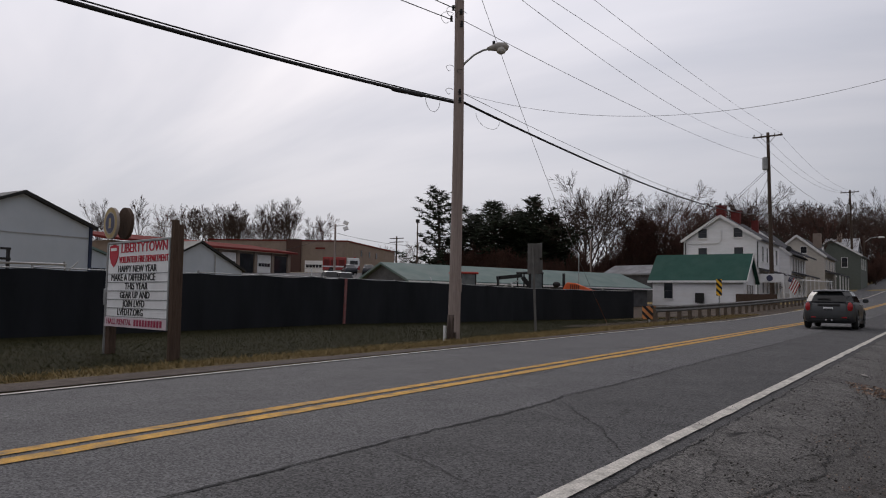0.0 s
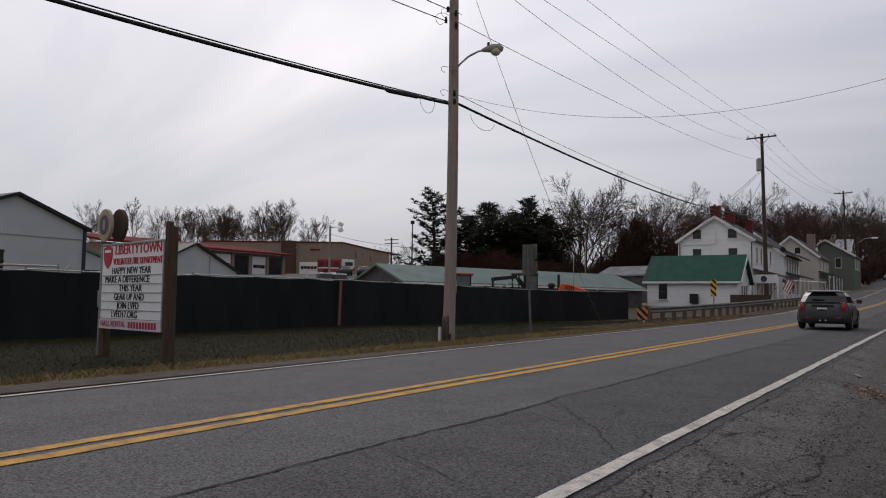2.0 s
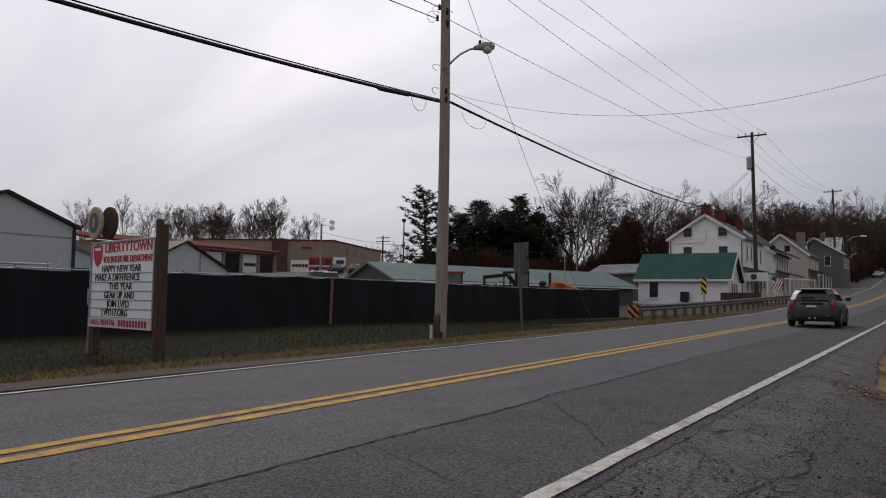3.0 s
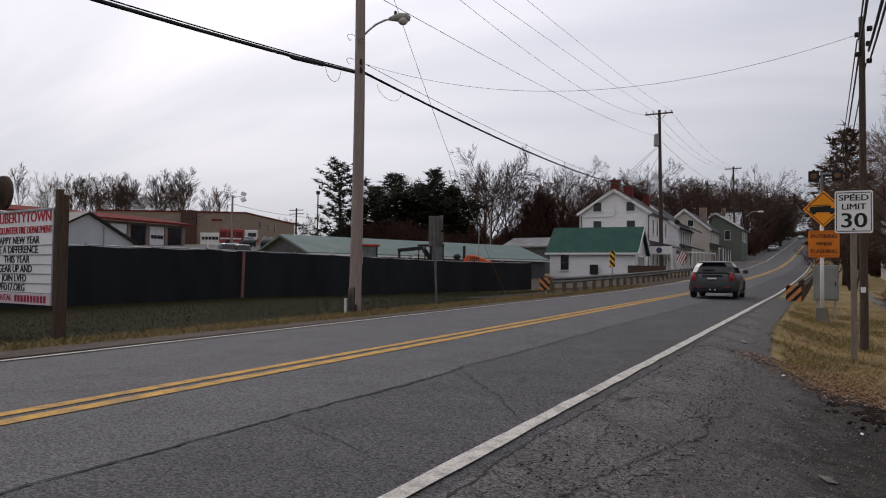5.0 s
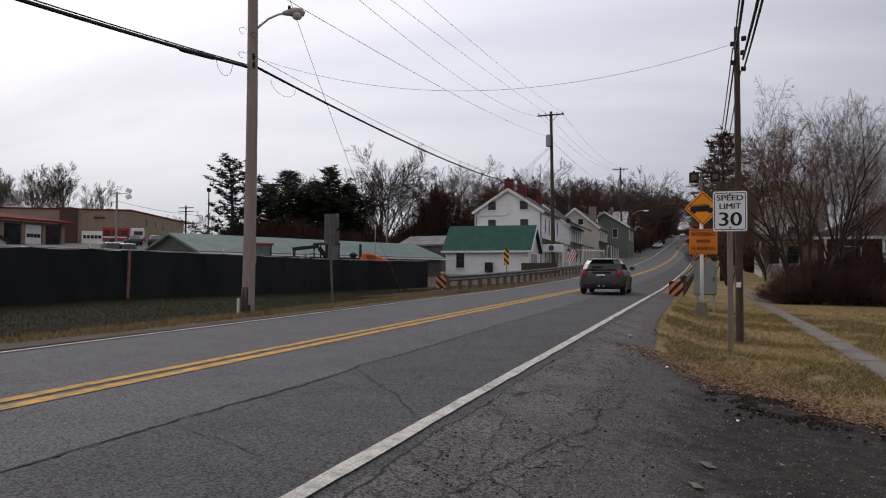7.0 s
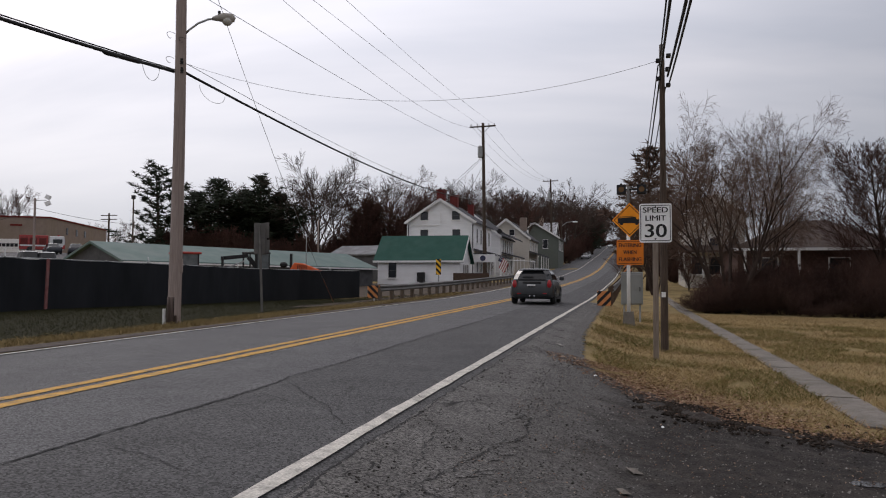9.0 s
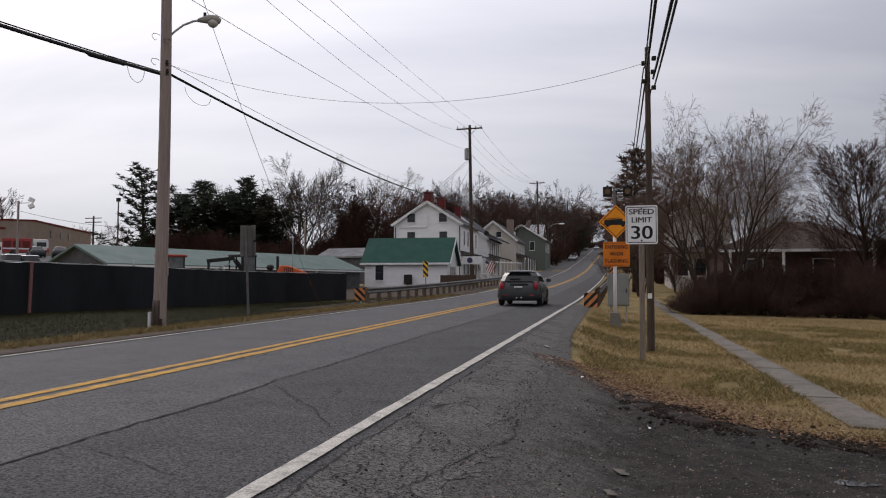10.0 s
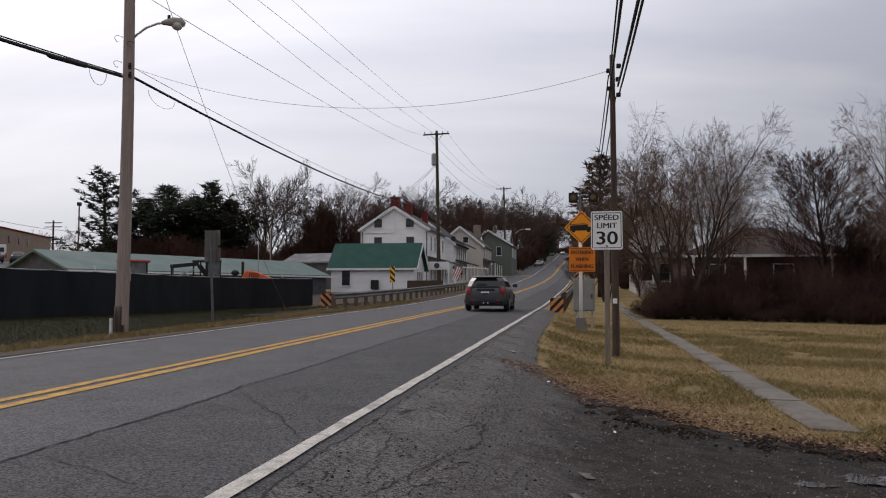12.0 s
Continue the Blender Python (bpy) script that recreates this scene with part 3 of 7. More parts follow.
def breaking_up(name):
    """Damp dirt with the last of the grey asphalt showing through towards the road, streaked and gritty."""
    m = surf(name, (0.010, 0.008, 0.007), (0.047, 0.039, 0.034), 5.5, 0.85, bump=1.0, bump_scale=46, detail=10, stain=(0.012, 0.0095, 0.008), stain_scale=0.9, stain_amount=0.8, fine=0.6)
    nd, lk = m.node_tree.nodes, m.node_tree.links
    b = nd["Principled BSDF"]
    dirt = b.inputs["Base Color"].links[0].from_socket
    co = nd["Texture Coordinate"]
    sx = nd.new("ShaderNodeSeparateXYZ")
    lk.new(co.outputs["Object"], sx.inputs[0])
    n = nd.new("ShaderNodeTexNoise")
    n.inputs["Scale"].default_value, n.inputs["Detail"].default_value, n.inputs["Roughness"].default_value = 1.9, 9, 0.72
    lk.new(co.outputs["Object"], n.inputs["Vector"])
    ad = nd.new("ShaderNodeMath")
    ad.operation = "MULTIPLY_ADD"
    ad.inputs[1].default_value = 2.6
    lk.new(n.outputs["Fac"], ad.inputs[0])
    lk.new(sx.outputs["X"], ad.inputs[2])
    mr = nd.new("ShaderNodeMapRange")
    mr.inputs["From Min"].default_value, mr.inputs["From Max"].default_value = 0.72, 1.5
    mr.inputs["To Min"].default_value, mr.inputs["To Max"].default_value = 0.92, 0.0
    lk.new(ad.outputs[0], mr.inputs[0])
    sp = nd.new("ShaderNodeTexVoronoi")
    sp.inputs["Scale"].default_value = 70
    lk.new(co.outputs["Object"], sp.inputs["Vector"])
    se = nd.new("ShaderNodeSeparateColor")
    lk.new(sp.outputs["Color"], se.inputs[0])
    cr = nd.new("ShaderNodeValToRGB")
    cr.color_ramp.elements[0].color, cr.color_ramp.elements[1].color = (0.035, 0.033, 0.031, 1), (0.16, 0.152, 0.145, 1)
    lk.new(se.outputs[0], cr.inputs[0])
    mx = nd.new("ShaderNodeMix")
    mx.data_type = "RGBA"
    lk.new(mr.outputs[0], mx.inputs["Factor"])
    lk.new(dirt, mx.inputs["A"])
    lk.new(cr.outputs[0], mx.inputs["B"])
    lk.new(mx.outputs["Result"], b.inputs["Base Color"])
    return m


M_BREAK = breaking_up("broken_asphalt_and_dirt")
apron("dirt_apron", lambda y: -1.88, lambda y: edge_x(max(y, 7.5)) + (0.15 if y > 7.4 else 0), -4, 34, 0.07, 60, 0.02, M_BREAK, "crumbling asphalt giving way to dark damp dirt", 3, 0.07, 0.035)
apron("shoulder", lambda y: -1.875, lambda y: min(edge_x(max(y, 7.5)) - 0.12, -1.02 + 0.5 * noise.noise(Vector((0, y * 0.55, 7))) + 0.22 * noise.noise(Vector((3, y * 2.3, 1))) + 0.09 * noise.noise(Vector((5, y * 7, 1)))), -12, 36, 0.05, 8, 0.024, M_SHO, "cracked grey asphalt shoulder with crumbling edge", 4, 0.02)
# ridge of churned mud pushed up along the edge of the grass
ridge = MB()
yy_, nr = steps(6.0, 11.2, 0.03), 16
for y in yy_:
    for i in range(nr + 1):
        u = i / nr
        x = edge_x(max(y, 7.5)) - 0.62 + 0.75 * u + 0.12 * noise.noise(Vector((1, y * 2.5, 0)))
        hgt = 0.06 * min(1, (11.2 - y) / 1.6) * math.sin(math.pi * u) * max(0.0, 0.3 + 1.3 * noise.noise(Vector((x * 3.2, y * 3.2, 2))) + 0.7 * noise.noise(Vector((x * 11, y * 11, 4))))
        ridge.v.append((x, y, zland(x, y) + 0.004 + hgt + (0.03 if 0 < i < nr else 0) * min(1, (11.2 - y) / 0.8)))
ridge.f = [(j * (nr + 1) + i, j * (nr + 1) + i + 1, (j + 1) * (nr + 1) + i + 1, (j + 1) * (nr + 1) + i) for j in range(len(yy_) - 1) for i in range(nr)]
lone("mud_ridge", ridge, surf("churned_wet_mud", (0.010, 0.0075, 0.006), (0.034, 0.025, 0.020), 9, 0.75, bump=1.0, bump_scale=40, fine=0.5), "ridge of churned dark mud along the grass edge", "mud", "structure", smooth=True)
apron("verge", lambda y: -9.43 - 0.0, lambda y: -11.3 + 0.5 * math.sin(y * 0.35), -20, 60, 0.5, 8, 0.016, M_DRY, "strip of dry yellow grass along the road", 5, 0.25)

M_ROADSIDE = surf("roadside_grit", (0.075, 0.062, 0.055), (0.13, 0.108, 0.095), 5, 0.92, bump=0.8, bump_scale=30, stain=(0.06, 0.05, 0.04), stain_scale=1.5, fine=0.45)


def grit_x(y):
    return float(np.interp(y, (-20, 4, 10, 18, 40), (-10.8, -10.7, -10.35, -9.95, -9.85)))


M_YARD = surf("leafy_yard_dirt", (0.045, 0.036, 0.03), (0.095, 0.076, 0.062), 2.2, 0.95, bump=0.8, bump_scale=14, stain=(0.13, 0.10, 0.075), stain_scale=0.6, stain_amount=0.6, fine=0.4)
lone("yard", sheet(steps(-27, -9.9, 0.9), steps(51.5, 84, 1.6), 0.03), M_YARD, "bare brown dirt and leaves behind the guardrail", "yard", "structure", smooth=True)
apron("rail_bank", lambda y: -14.2 + 0.5 * noise.noise(Vector((0, y * 0.6, 3))), lambda y: -9.95 + 0.1 * noise.noise(Vector((0, y * 1.3, 8))), 31, 51.6, 0.4, 8, 0.03, M_YARD, "brown leaf-strewn bank under the guardrail", 12, 0.05)
apron("roadside_grit", lambda y: grit_x(y) + 0.12 * noise.noise(Vector((0, y * 1.1, 2))), lambda y: -9.425, -20, 60, 0.2, 4, 0.024, M_ROADSIDE, "brown grit strip between the road and the grass", 8, 0.0)

# sidewalk in slabs
sidewalk = thing("sidewalk", (2.3, 20, zland(2.3, 20)), "narrow old concrete sidewalk half overgrown by grass", "sidewalk", kind="structure")
y = 9.78
k = 0


def walk_edges(y):
    return float(np.interp(y, (9.8, 33.5, 62), (2.56, 2.19, 1.85))), float(np.interp(y, (9.8, 33.5, 62), (3.13, 2.69, 2.4)))


while y < 62:
    ln = 1.22
    mb = MB()
    rng = random.Random(k)
    dz = rng.uniform(-0.005, 0.005)
    vs = []
    for lift in (-0.06, 0.022 + dz):
        for xx, yy in ((walk_edges(y)[0], y + (0.14 if k == 0 else 0)), (walk_edges(y)[1], y), (walk_edges(y + ln)[1], y + ln - 0.007), (walk_edges(y + ln)[0], y + ln - 0.007)):
            vs.append((xx, yy, zland(xx, yy) + lift))
    mb.add(vs, [(3, 2, 1, 0), (4, 5, 6, 7), (0, 1, 5, 4), (1, 2, 6, 5), (2, 3, 7, 6), (3, 0, 4, 7)])
    part("slab", mb, M_CONC, sidewalk)
    y += ln
    k += 1

# paved strip and curb in front of the far houses
strip = MB()
ysp = steps(84, 330, 4)
for yy in ysp:
    for xx in (-9.42, -11.5, -14.0):
        strip.v.append((xx, yy, zland(xx, yy) + (0.02 if xx > -12 else 0.03)))
strip.f = [(j * 3 + i, j * 3 + i + 1, (j + 1) * 3 + i + 1, (j + 1) * 3 + i) for j in range(len(ysp) - 1) for i in range(2)]
lone("parking_strip", strip, M_OLD, "grey paved parking strip in front of the houses", "pavement", "structure")

# ---- utility poles and wires ----
def catenary(a, b, sag, n=24):
    a, b = Vector(a), Vector(b)
    return [a.lerp(b, i / n) - Vector((0, 0, sag * 4 * (i / n) * (1 - i / n))) for i in range(n + 1)]


def wire(name, a, b, sag, r, material, label, n=24, category="wire", group=""):
    mb = MB().tube(catenary(a, b, sag, n), r, 5)
    return lone(name, mb, material, label, category, group=group, smooth=True)


def pole_shaft(base, top, r0, r1, bow=(0, 0)):
    pts = []
    for i in range(13):
        k = i / 12
        p = Vector(base).lerp(Vector(top), k)
        p += Vector((bow[0], bow[1], 0)) * math.sin(k * math.pi)
        pts.append(p)
    return MB().tube(pts, [r0 + (r1 - r0) * i / 12 for i in range(13)], 14)


def insulator(c, r=0.05, h=0.14):
    return MB().tube([(c[0], c[1], c[2] - h / 2), (c[0], c[1], c[2] - h / 4), (c[0], c[1], c[2]), (c[0], c[1], c[2] + h / 4), (c[0], c[1], c[2] + h / 2)], [r, r * 0.6, r, r * 0.6, r * 0.8], 8)


# the near pole with the street lamp
PX, PY = -11.45, 18.19
PZ = zland(PX, PY)
pole1 = thing("utility_pole", (PX, PY, PZ), "weathered grey wooden utility pole with a street lamp arm", "utility pole")
shaft = part("shaft", pole_shaft((PX, PY, PZ - 0.6), (PX + 0.02, PY, 10.6), 0.175, 0.125, (0.05, 0.0)), M_POLE, pole1, smooth=True)
arm_pts = [(PX + 0.1, PY + 0.03, 7.62), (PX + 0.22, PY + 0.1, 7.78), (PX + 0.4, PY + 0.22, 7.98), (PX + 0.62, PY + 0.36, 8.12), (PX + 0.82, PY + 0.48, 8.17)]
part("lamp_arm", MB().tube(arm_pts, 0.028, 8), M_GALV, pole1, smooth=True)
part("arm_bracket", MB().box((PX + 0.13, PY + 0.04, 7.55), (0.07, 0.12, 0.3), 30), M_GALV, pole1, bevel=0.01)
head = part("lamp_head", MB().tube([(PX + 0.70, PY + 0.42, 8.15), (PX + 0.80, PY + 0.48, 8.18), (PX + 0.95, PY + 0.56, 8.21), (PX + 1.12, PY + 0.67, 8.21), (PX + 1.2, PY + 0.72, 8.18)], [0.045, 0.08, 0.125, 0.13, 0.06], 12), surf("lamp_housing", (0.28, 0.26, 0.24), (0.36, 0.34, 0.31), 6, 0.5), pole1, "grey cast street lamp housing", smooth=True)
part("lens", MB().ball((PX + 1.03, PY + 0.61, 8.12), (0.14, 0.14, 0.12), 14, 8), surf("lamp_lens", (0.42, 0.41, 0.38), (0.5, 0.49, 0.46), 6, 0.15), head, "cloudy glass lamp lens", smooth=True)
part("photocell", MB().tube([(PX + 0.86, PY + 0.5, 8.27), (PX + 0.86, PY + 0.5, 8.37)], 0.04, 8), M_BLACK, head)
part("tar_foot", MB().tube([(PX, PY, PZ - 0.1), (PX + 0.004, PY, PZ + 0.5), (PX + 0.01, PY, PZ + 0.72)], [0.181, 0.178, 0.174], 14), surf("tarred_wood", (0.03, 0.022, 0.019), (0.15, 0.115, 0.10), 5, 0.9, stretch=(7, 7, 0.5)), pole1, "dark tar-stained pole foot", smooth=True)
part("meter_box", MB().box((PX + 0.17, PY + 0.02, 1.62), (0.09, 0.12, 0.36), 20), M_POLE, pole1, "small weathered wooden cover", bevel=0.012)
part("conduit", MB().tube([(PX + 0.17, PY, 1.5), (PX + 0.185, PY, PZ - 0.1)], 0.014, 8), M_POLE, pole1)
part("ground_guard", MB().tube([(PX - 0.24, PY - 0.05, PZ - 0.1), (PX - 0.24, PY - 0.05, PZ + 0.42)], 0.045, 10), M_WHITE, pole1, "white plastic cable guard")
for zz, off in ((6.67, 0.16), (6.9, 0.15), (8.79, 0.18), (9.14, 0.16), (9.0, -0.16), (9.3, -0.1)):
    part("insulator", insulator((PX + off, PY - 0.1, zz)), M_BLACK, pole1)


def loop(pts, r=0.007):
    return MB().tube(pts, r, 5)


rng = random.Random(8)
for i, (cx, cz, rr) in enumerate(((-0.26, 9.05, 0.2), (-0.12, 9.2, 0.16), (0.2, 9.0, 0.16), (-0.15, 7.6, 0.1), (-0.16, 6.95, 0.1), (0.18, 7.45, 0.08))):
    pts = [(PX + cx + rr * math.cos(a), PY - 0.15 + 0.05 * math.sin(2 * a), cz + rr * 0.8 * math.sin(a)) for a in [0.4 + 4.6 * j / 11 for j in range(12)]]
    part("jumper_wire", loop(pts), M_WIRE, pole1, smooth=True)

# far poles along the same side
POLE2 = (-15.64, 85.2)
POLE3 = (-14.85, 151.4)


def far_pole(px, py, top, label, transformer):
    pz = zland(px, py)
    p = thing("utility_pole", (px, py, pz), label, "utility pole")
    part("shaft", pole_shaft((px, py, pz - 1), (px - 0.3, py, top), 0.24, 0.15), M_POLED, p, smooth=True)
    part("crossarm", MB().bar((px - 1.75, py - 0.2, top - 0.45), (px + 1.15, py - 0.2, top - 0.38), 0.14, 0.14), M_POLED, p)
    for dx in (-1.6, -0.9, 0.4, 1.0):
        part("insulator", insulator((px + dx, py - 0.2, top - 0.25), 0.07, 0.25), M_GALV, p)
    part("brace", MB().bar((px - 1.0, py - 0.22, top - 0.42), (px - 0.3, py - 0.22, top - 1.2), 0.05), M_GALV, p)
    part("brace", MB().bar((px + 0.5, py - 0.22, top - 0.42), (px - 0.25, py - 0.22, top - 1.2), 0.05), M_GALV, p)
    if transformer:
        part("transformer", MB().tube([(px - 0.55, py - 0.3, top - 3.9), (px - 0.55, py - 0.3, top - 3.8), (px - 0.55, py - 0.3, top - 2.7), (px - 0.55, py - 0.3, top - 2.55)], [0.2, 0.27, 0.27, 0.15], 12), M_GALV, p)
    return p


far_pole(*POLE2, 19.0, "tall dark wooden utility pole with crossarm and transformer", True)
far_pole(*POLE3, 21.5, "dark wooden utility pole with crossarm up the hill", True)
pz = zland(-14.2, 235)
p = thing("utility_pole", (-14.2, 235, pz), "distant wooden utility pole with crossarms on the hill", "utility pole")
part("shaft", pole_shaft((-14.2, 235, pz - 1), (-14.2, 235, pz + 13.5), 0.22, 0.15), M_POLED, p, smooth=True)
for dz in (13.0, 11.8):
    part("crossarm", MB().bar((-15.8, 235, pz + dz), (-12.6, 235, pz + dz), 0.16), M_POLED, p)

# wires between the poles
OH = "overhead lines"
for a, b, sag, r in (
        ((PX, PY, 10.93), (POLE2[0] - 1.55, 85, 18.5), 1.2, 0.009), ((PX + 0.6, PY, 10.8), (POLE2[0] - 0.6, 85, 18.7), 0.15, 0.009),
        ((PX + 0.9, PY, 11.7), (POLE2[0] + 0.95, 85, 18.8), 0.38, 0.009), ((PX + 0.2, PY, 8.9), (POLE2[0] - 0.2, 85, 16.1), 0.5, 0.009),
        ((PX - 0.2, PY - 0.1, 9.0), (PX, -22, 6.4), 0.4, 0.014), ((PX - 0.1, PY - 0.1, 9.3), (PX + 0.2, -22, 7.2), 0.4, 0.014),
        ((POLE2[0] - 1.5, 85, 18.6), (POLE3[0] - 1.4, 151.3, 21.1), 1.4, 0.012), ((POLE2[0] - 0.6, 85, 18.7), (POLE3[0] - 0.5, 151.3, 21.1), 1.4, 0.012),
        ((POLE2[0] + 0.95, 85, 18.7), (POLE3[0] + 0.9, 151.3, 21.1), 1.4, 0.012), ((POLE2[0], 85, 15.6), (POLE3[0], 151.3, 17.5), 1.2, 0.018),
        ((POLE3[0], 151.3, 21.1), (-14.2, 235, 23.3), 1.6, 0.02)):
    wire("power_line", a, b, sag, r, M_WIREG, "thin overhead power line", 40, group=OH)
TC = "telephone cables"
wire("telephone_cable", (PX - 0.12, PY, 6.67), (PX, -22, 5.5), 0.74, 0.042, M_WIRE, "thick black bundled telephone cable", 50, group=TC)
wire("telephone_cable", (PX - 0.12, PY, 6.73), (PX, -22, 5.58), 0.72, 0.016, M_WIRE, "thin black telephone cable", 50, group=TC)
wire("telephone_cable", (PX + 0.1, PY, 6.68), (POLE2[0] - 0.1, 85.2, 10.6), 0.95, 0.036, M_WIRE, "thick black bundled telephone cable", 40, group=TC)
wire("telephone_cable", (PX + 0.12, PY, 6.92), (POLE2[0] - 0.1, 85.2, 10.75), 0.9, 0.008, M_WIRE, "thin black telephone cable", 40, group=TC)
# splice case and slack loops on the cable
splice = thing("splice_case", (PX, PY - 2.2, 6.4), "black cable splice case hung under the telephone bundle", "cable splice")
part("case", MB().tube([(PX, PY - 1.5, 6.5), (PX, PY - 1.7, 6.46), (PX, PY - 2.9, 6.33), (PX, PY - 3.1, 6.33)], [0.02, 0.06, 0.06, 0.02], 8), M_WIRE, splice, smooth=True)
part("slack_loop", MB().tube([(PX, PY - 1.2 - 0.35 * math.cos(a), 6.5 - 0.36 * math.sin(a)) for a in [math.pi * j / 12 for j in range(13)]], 0.006, 5), M_WIRE, splice, smooth=True)
part("slack_loop", MB().tube([(PX - 0.1, PY + 1.9 - 0.7 * math.cos(a), 6.62 - 0.32 * math.sin(a)) for a in [math.pi * j / 12 for j in range(13)]], 0.006, 5), M_WIRE, splice, smooth=True)
# guy wire with an orange guard at its foot
GX, GY = -15.4, 39.5
gz = zland(GX, GY)
wire("guy_wire", (PX, PY, 11.4), (GX, GY, gz), 0.55, 0.008, M_WIREG, "thin steel guy wire running down to the grass", 30)
gp = catenary((PX, PY, 11.4), (GX, GY, gz), 0.55, 30)
lone("guy_guard", MB().tube([gp[30]] + [gp[i] + Vector((0, 0, 0.01)) for i in (29, 28, 27, 26)], 0.018, 8), surf("faded_orange_plastic", (0.24, 0.09, 0.055), (0.32, 0.14, 0.08), 5, 0.6), "faded orange guard round the guy wire", "guy guard")
RPX, RPY = 0.67, 17.79
wire("telephone_cable", (PX + 0.12, PY, 6.9), (RPX - 0.1, RPY, 6.1), 0.95, 0.0045, M_WIREG, "thin cable strung across the road", 30, group="telephone cables")

for (ax, az_), (bx_, by_, bz2) in (((-0.2, 15.4), (-27, 91, 8.4)), ((-0.2, 15.2), (-26.2, 91.5, 8.6)), ((-0.2, 14.4), (-20.5, 91.8, 10.0))):
    wire("service_drop", (POLE2[0] + ax, 85, az_), (bx_, by_, bz2), 0.35, 0.018, M_WIRE, "thin service wire running to the white house", 14, group="service drops")

# the short pole on the shoulder side
rz0 = zland(RPX, RPY)
rpole = thing("utility_pole", (RPX, RPY, rz0), "short dark wooden utility pole in the grass verge", "utility pole")
part("shaft", pole_shaft((RPX, RPY, rz0 - 0.5), (RPX - 0.02, RPY, 6.45), 0.086, 0.055), M_POLED, rpole, smooth=True)
part("reflector", MB().box((RPX - 0.02, RPY - 0.12, 0.98), (0.09, 0.02, 0.11)), M_WHITE, rpole, "small white reflector plate")
for dx, zz in ((-0.1, 6.1), (0.1, 5.9), (-0.1, 5.7), (0.11, 5.55), (0.12, 6.2)):
    part("cable_clamp", MB().box((RPX + dx, RPY, zz), (0.1, 0.16, 0.07)), M_BLACK, rpole, bevel=0.01)
for dx, zz, ex, ez, r in ((-0.08, 6.0, 0.1, 2.9, 0.014), (-0.06, 5.8, 0.16, 2.9, 0.022), (0.1, 5.75, 0.42, 2.9, 0.024), (0.12, 5.55, 0.46, 3.0, 0.018)):
    wire("service_cable", (RPX + dx, RPY, zz), (ex - (RPX + dx - ex) * 1.3 * 0, -8, ez + 0.0), 0.25, r, M_WIRE, "thick black overhead service cable", 30, group="service cables")
for dx, zz, ex, ez, r in ((-0.1, 6.0, 0.6, 8.3, 0.014), (-0.06, 5.75, 0.75, 8.2, 0.02), (0.05, 5.5, 0.95, 8.1, 0.016)):
    wire("service_cable", (RPX + dx, RPY, zz), (ex, 62, ez), 0.3, r, M_WIRE, "thick black overhead service cable", 30, group="service cables")

# ---- message board ----
SB, SA = Vector((-12.925, 10.155, 0)), Vector((-15.705, 10.705, 0))
ux = (SB - SA).normalized()
SW = (SB - SA).length
uy = Vector((ux.y, -ux.x, 0))  # towards the road
sgn = thing("message_board", (-14.4, 10.3, zland(-14.4, 10.3)), "white changeable-letter message board with red heading on wooden posts", "sign")
sz = math.degrees(math.atan2(ux.y, ux.x))


def on_board(u, z, out=0.0):
    """u along the board from its far post, z the height."""
    p = SA + ux * u + uy * out
    return Vector((p.x, p.y, z))


def board_pose(u, z, out):
    p = on_board(u, z, out)
    return pose(p.x, p.y, p.z, 90, 0, sz)


c = on_board(SW / 2, 1.41)
part("panel", MB().box(c, (SW, 0.16, 1.78), sz), M_SIGNW, sgn, bevel=0.012)
part("frame_top", MB().box(on_board(SW / 2, 2.32), (SW + 0.06, 0.2, 0.05), sz), M_GALV, sgn, bevel=0.008)
part("frame_side", MB().box(on_board(-0.03, 1.41), (0.06, 0.2, 1.8), sz), M_GALV, sgn, bevel=0.008)
part("frame_side", MB().box(on_board(SW + 0.01, 1.41), (0.05, 0.2, 1.8), sz), M_GALV, sgn, bevel=0.008)
for i in range(6):
    part("letter_track", MB().box(on_board(SW / 2, 0.735 + i * 0.183, 0.086), (SW - 0.06, 0.012, 0.014), sz), M_GALV, sgn)
part("footer_board", MB().box(on_board(SW / 2, 0.615, 0.09), (SW, 0.03, 0.2), sz), surf("pale_pink_board", (0.6, 0.5, 0.54), (0.68, 0.58, 0.62), 3, 0.5), sgn)
lettering("heading", "LIBERTYTOWN", 0.29, board_pose(SW * 0.60, 2.185, 0.085), M_SIGNR, sgn, 2.08, 0.01)
lettering("subheading", "VOLUNTEER FIRE DEPARTMENT", 0.2, board_pose(SW * 0.593, 1.94, 0.085), M_SIGNR, sgn, 2.22, 0.01)
rows = (("HAPPY NEW YEAR", 1.744, 1.78, 0.50), ("MAKE A DIFFERENCE", 1.56, 2.05, 0.435), ("THIS YEAR", 1.375, 1.06, 0.50), ("GEAR UP AND", 1.19, 1.37, 0.48), ("JOIN LVFD", 1.008, 1.02, 0.47), ("LVFD17.ORG", 0.826, 1.19, 0.416))
for words, zz, w, u in rows:
    lettering("message_line", words, 0.205, board_pose(SW * u, zz, 0.084), M_SIGNK, sgn, w, 0.008)
M_MAROON = surf("maroon_letter", (0.3, 0.02, 0.06), (0.36, 0.03, 0.08), 4, 0.5)
lettering("footer_words", "HALL RENTAL", 0.17, board_pose(SW * 0.25, 0.62, 0.108), M_MAROON, sgn, 1.2, 0.006)
for i in range(10):
    part("bar", MB().box(on_board(SW * 0.52 + i * 0.127, 0.62, 0.108), (0.085, 0.006, 0.13), sz), M_MAROON, sgn)
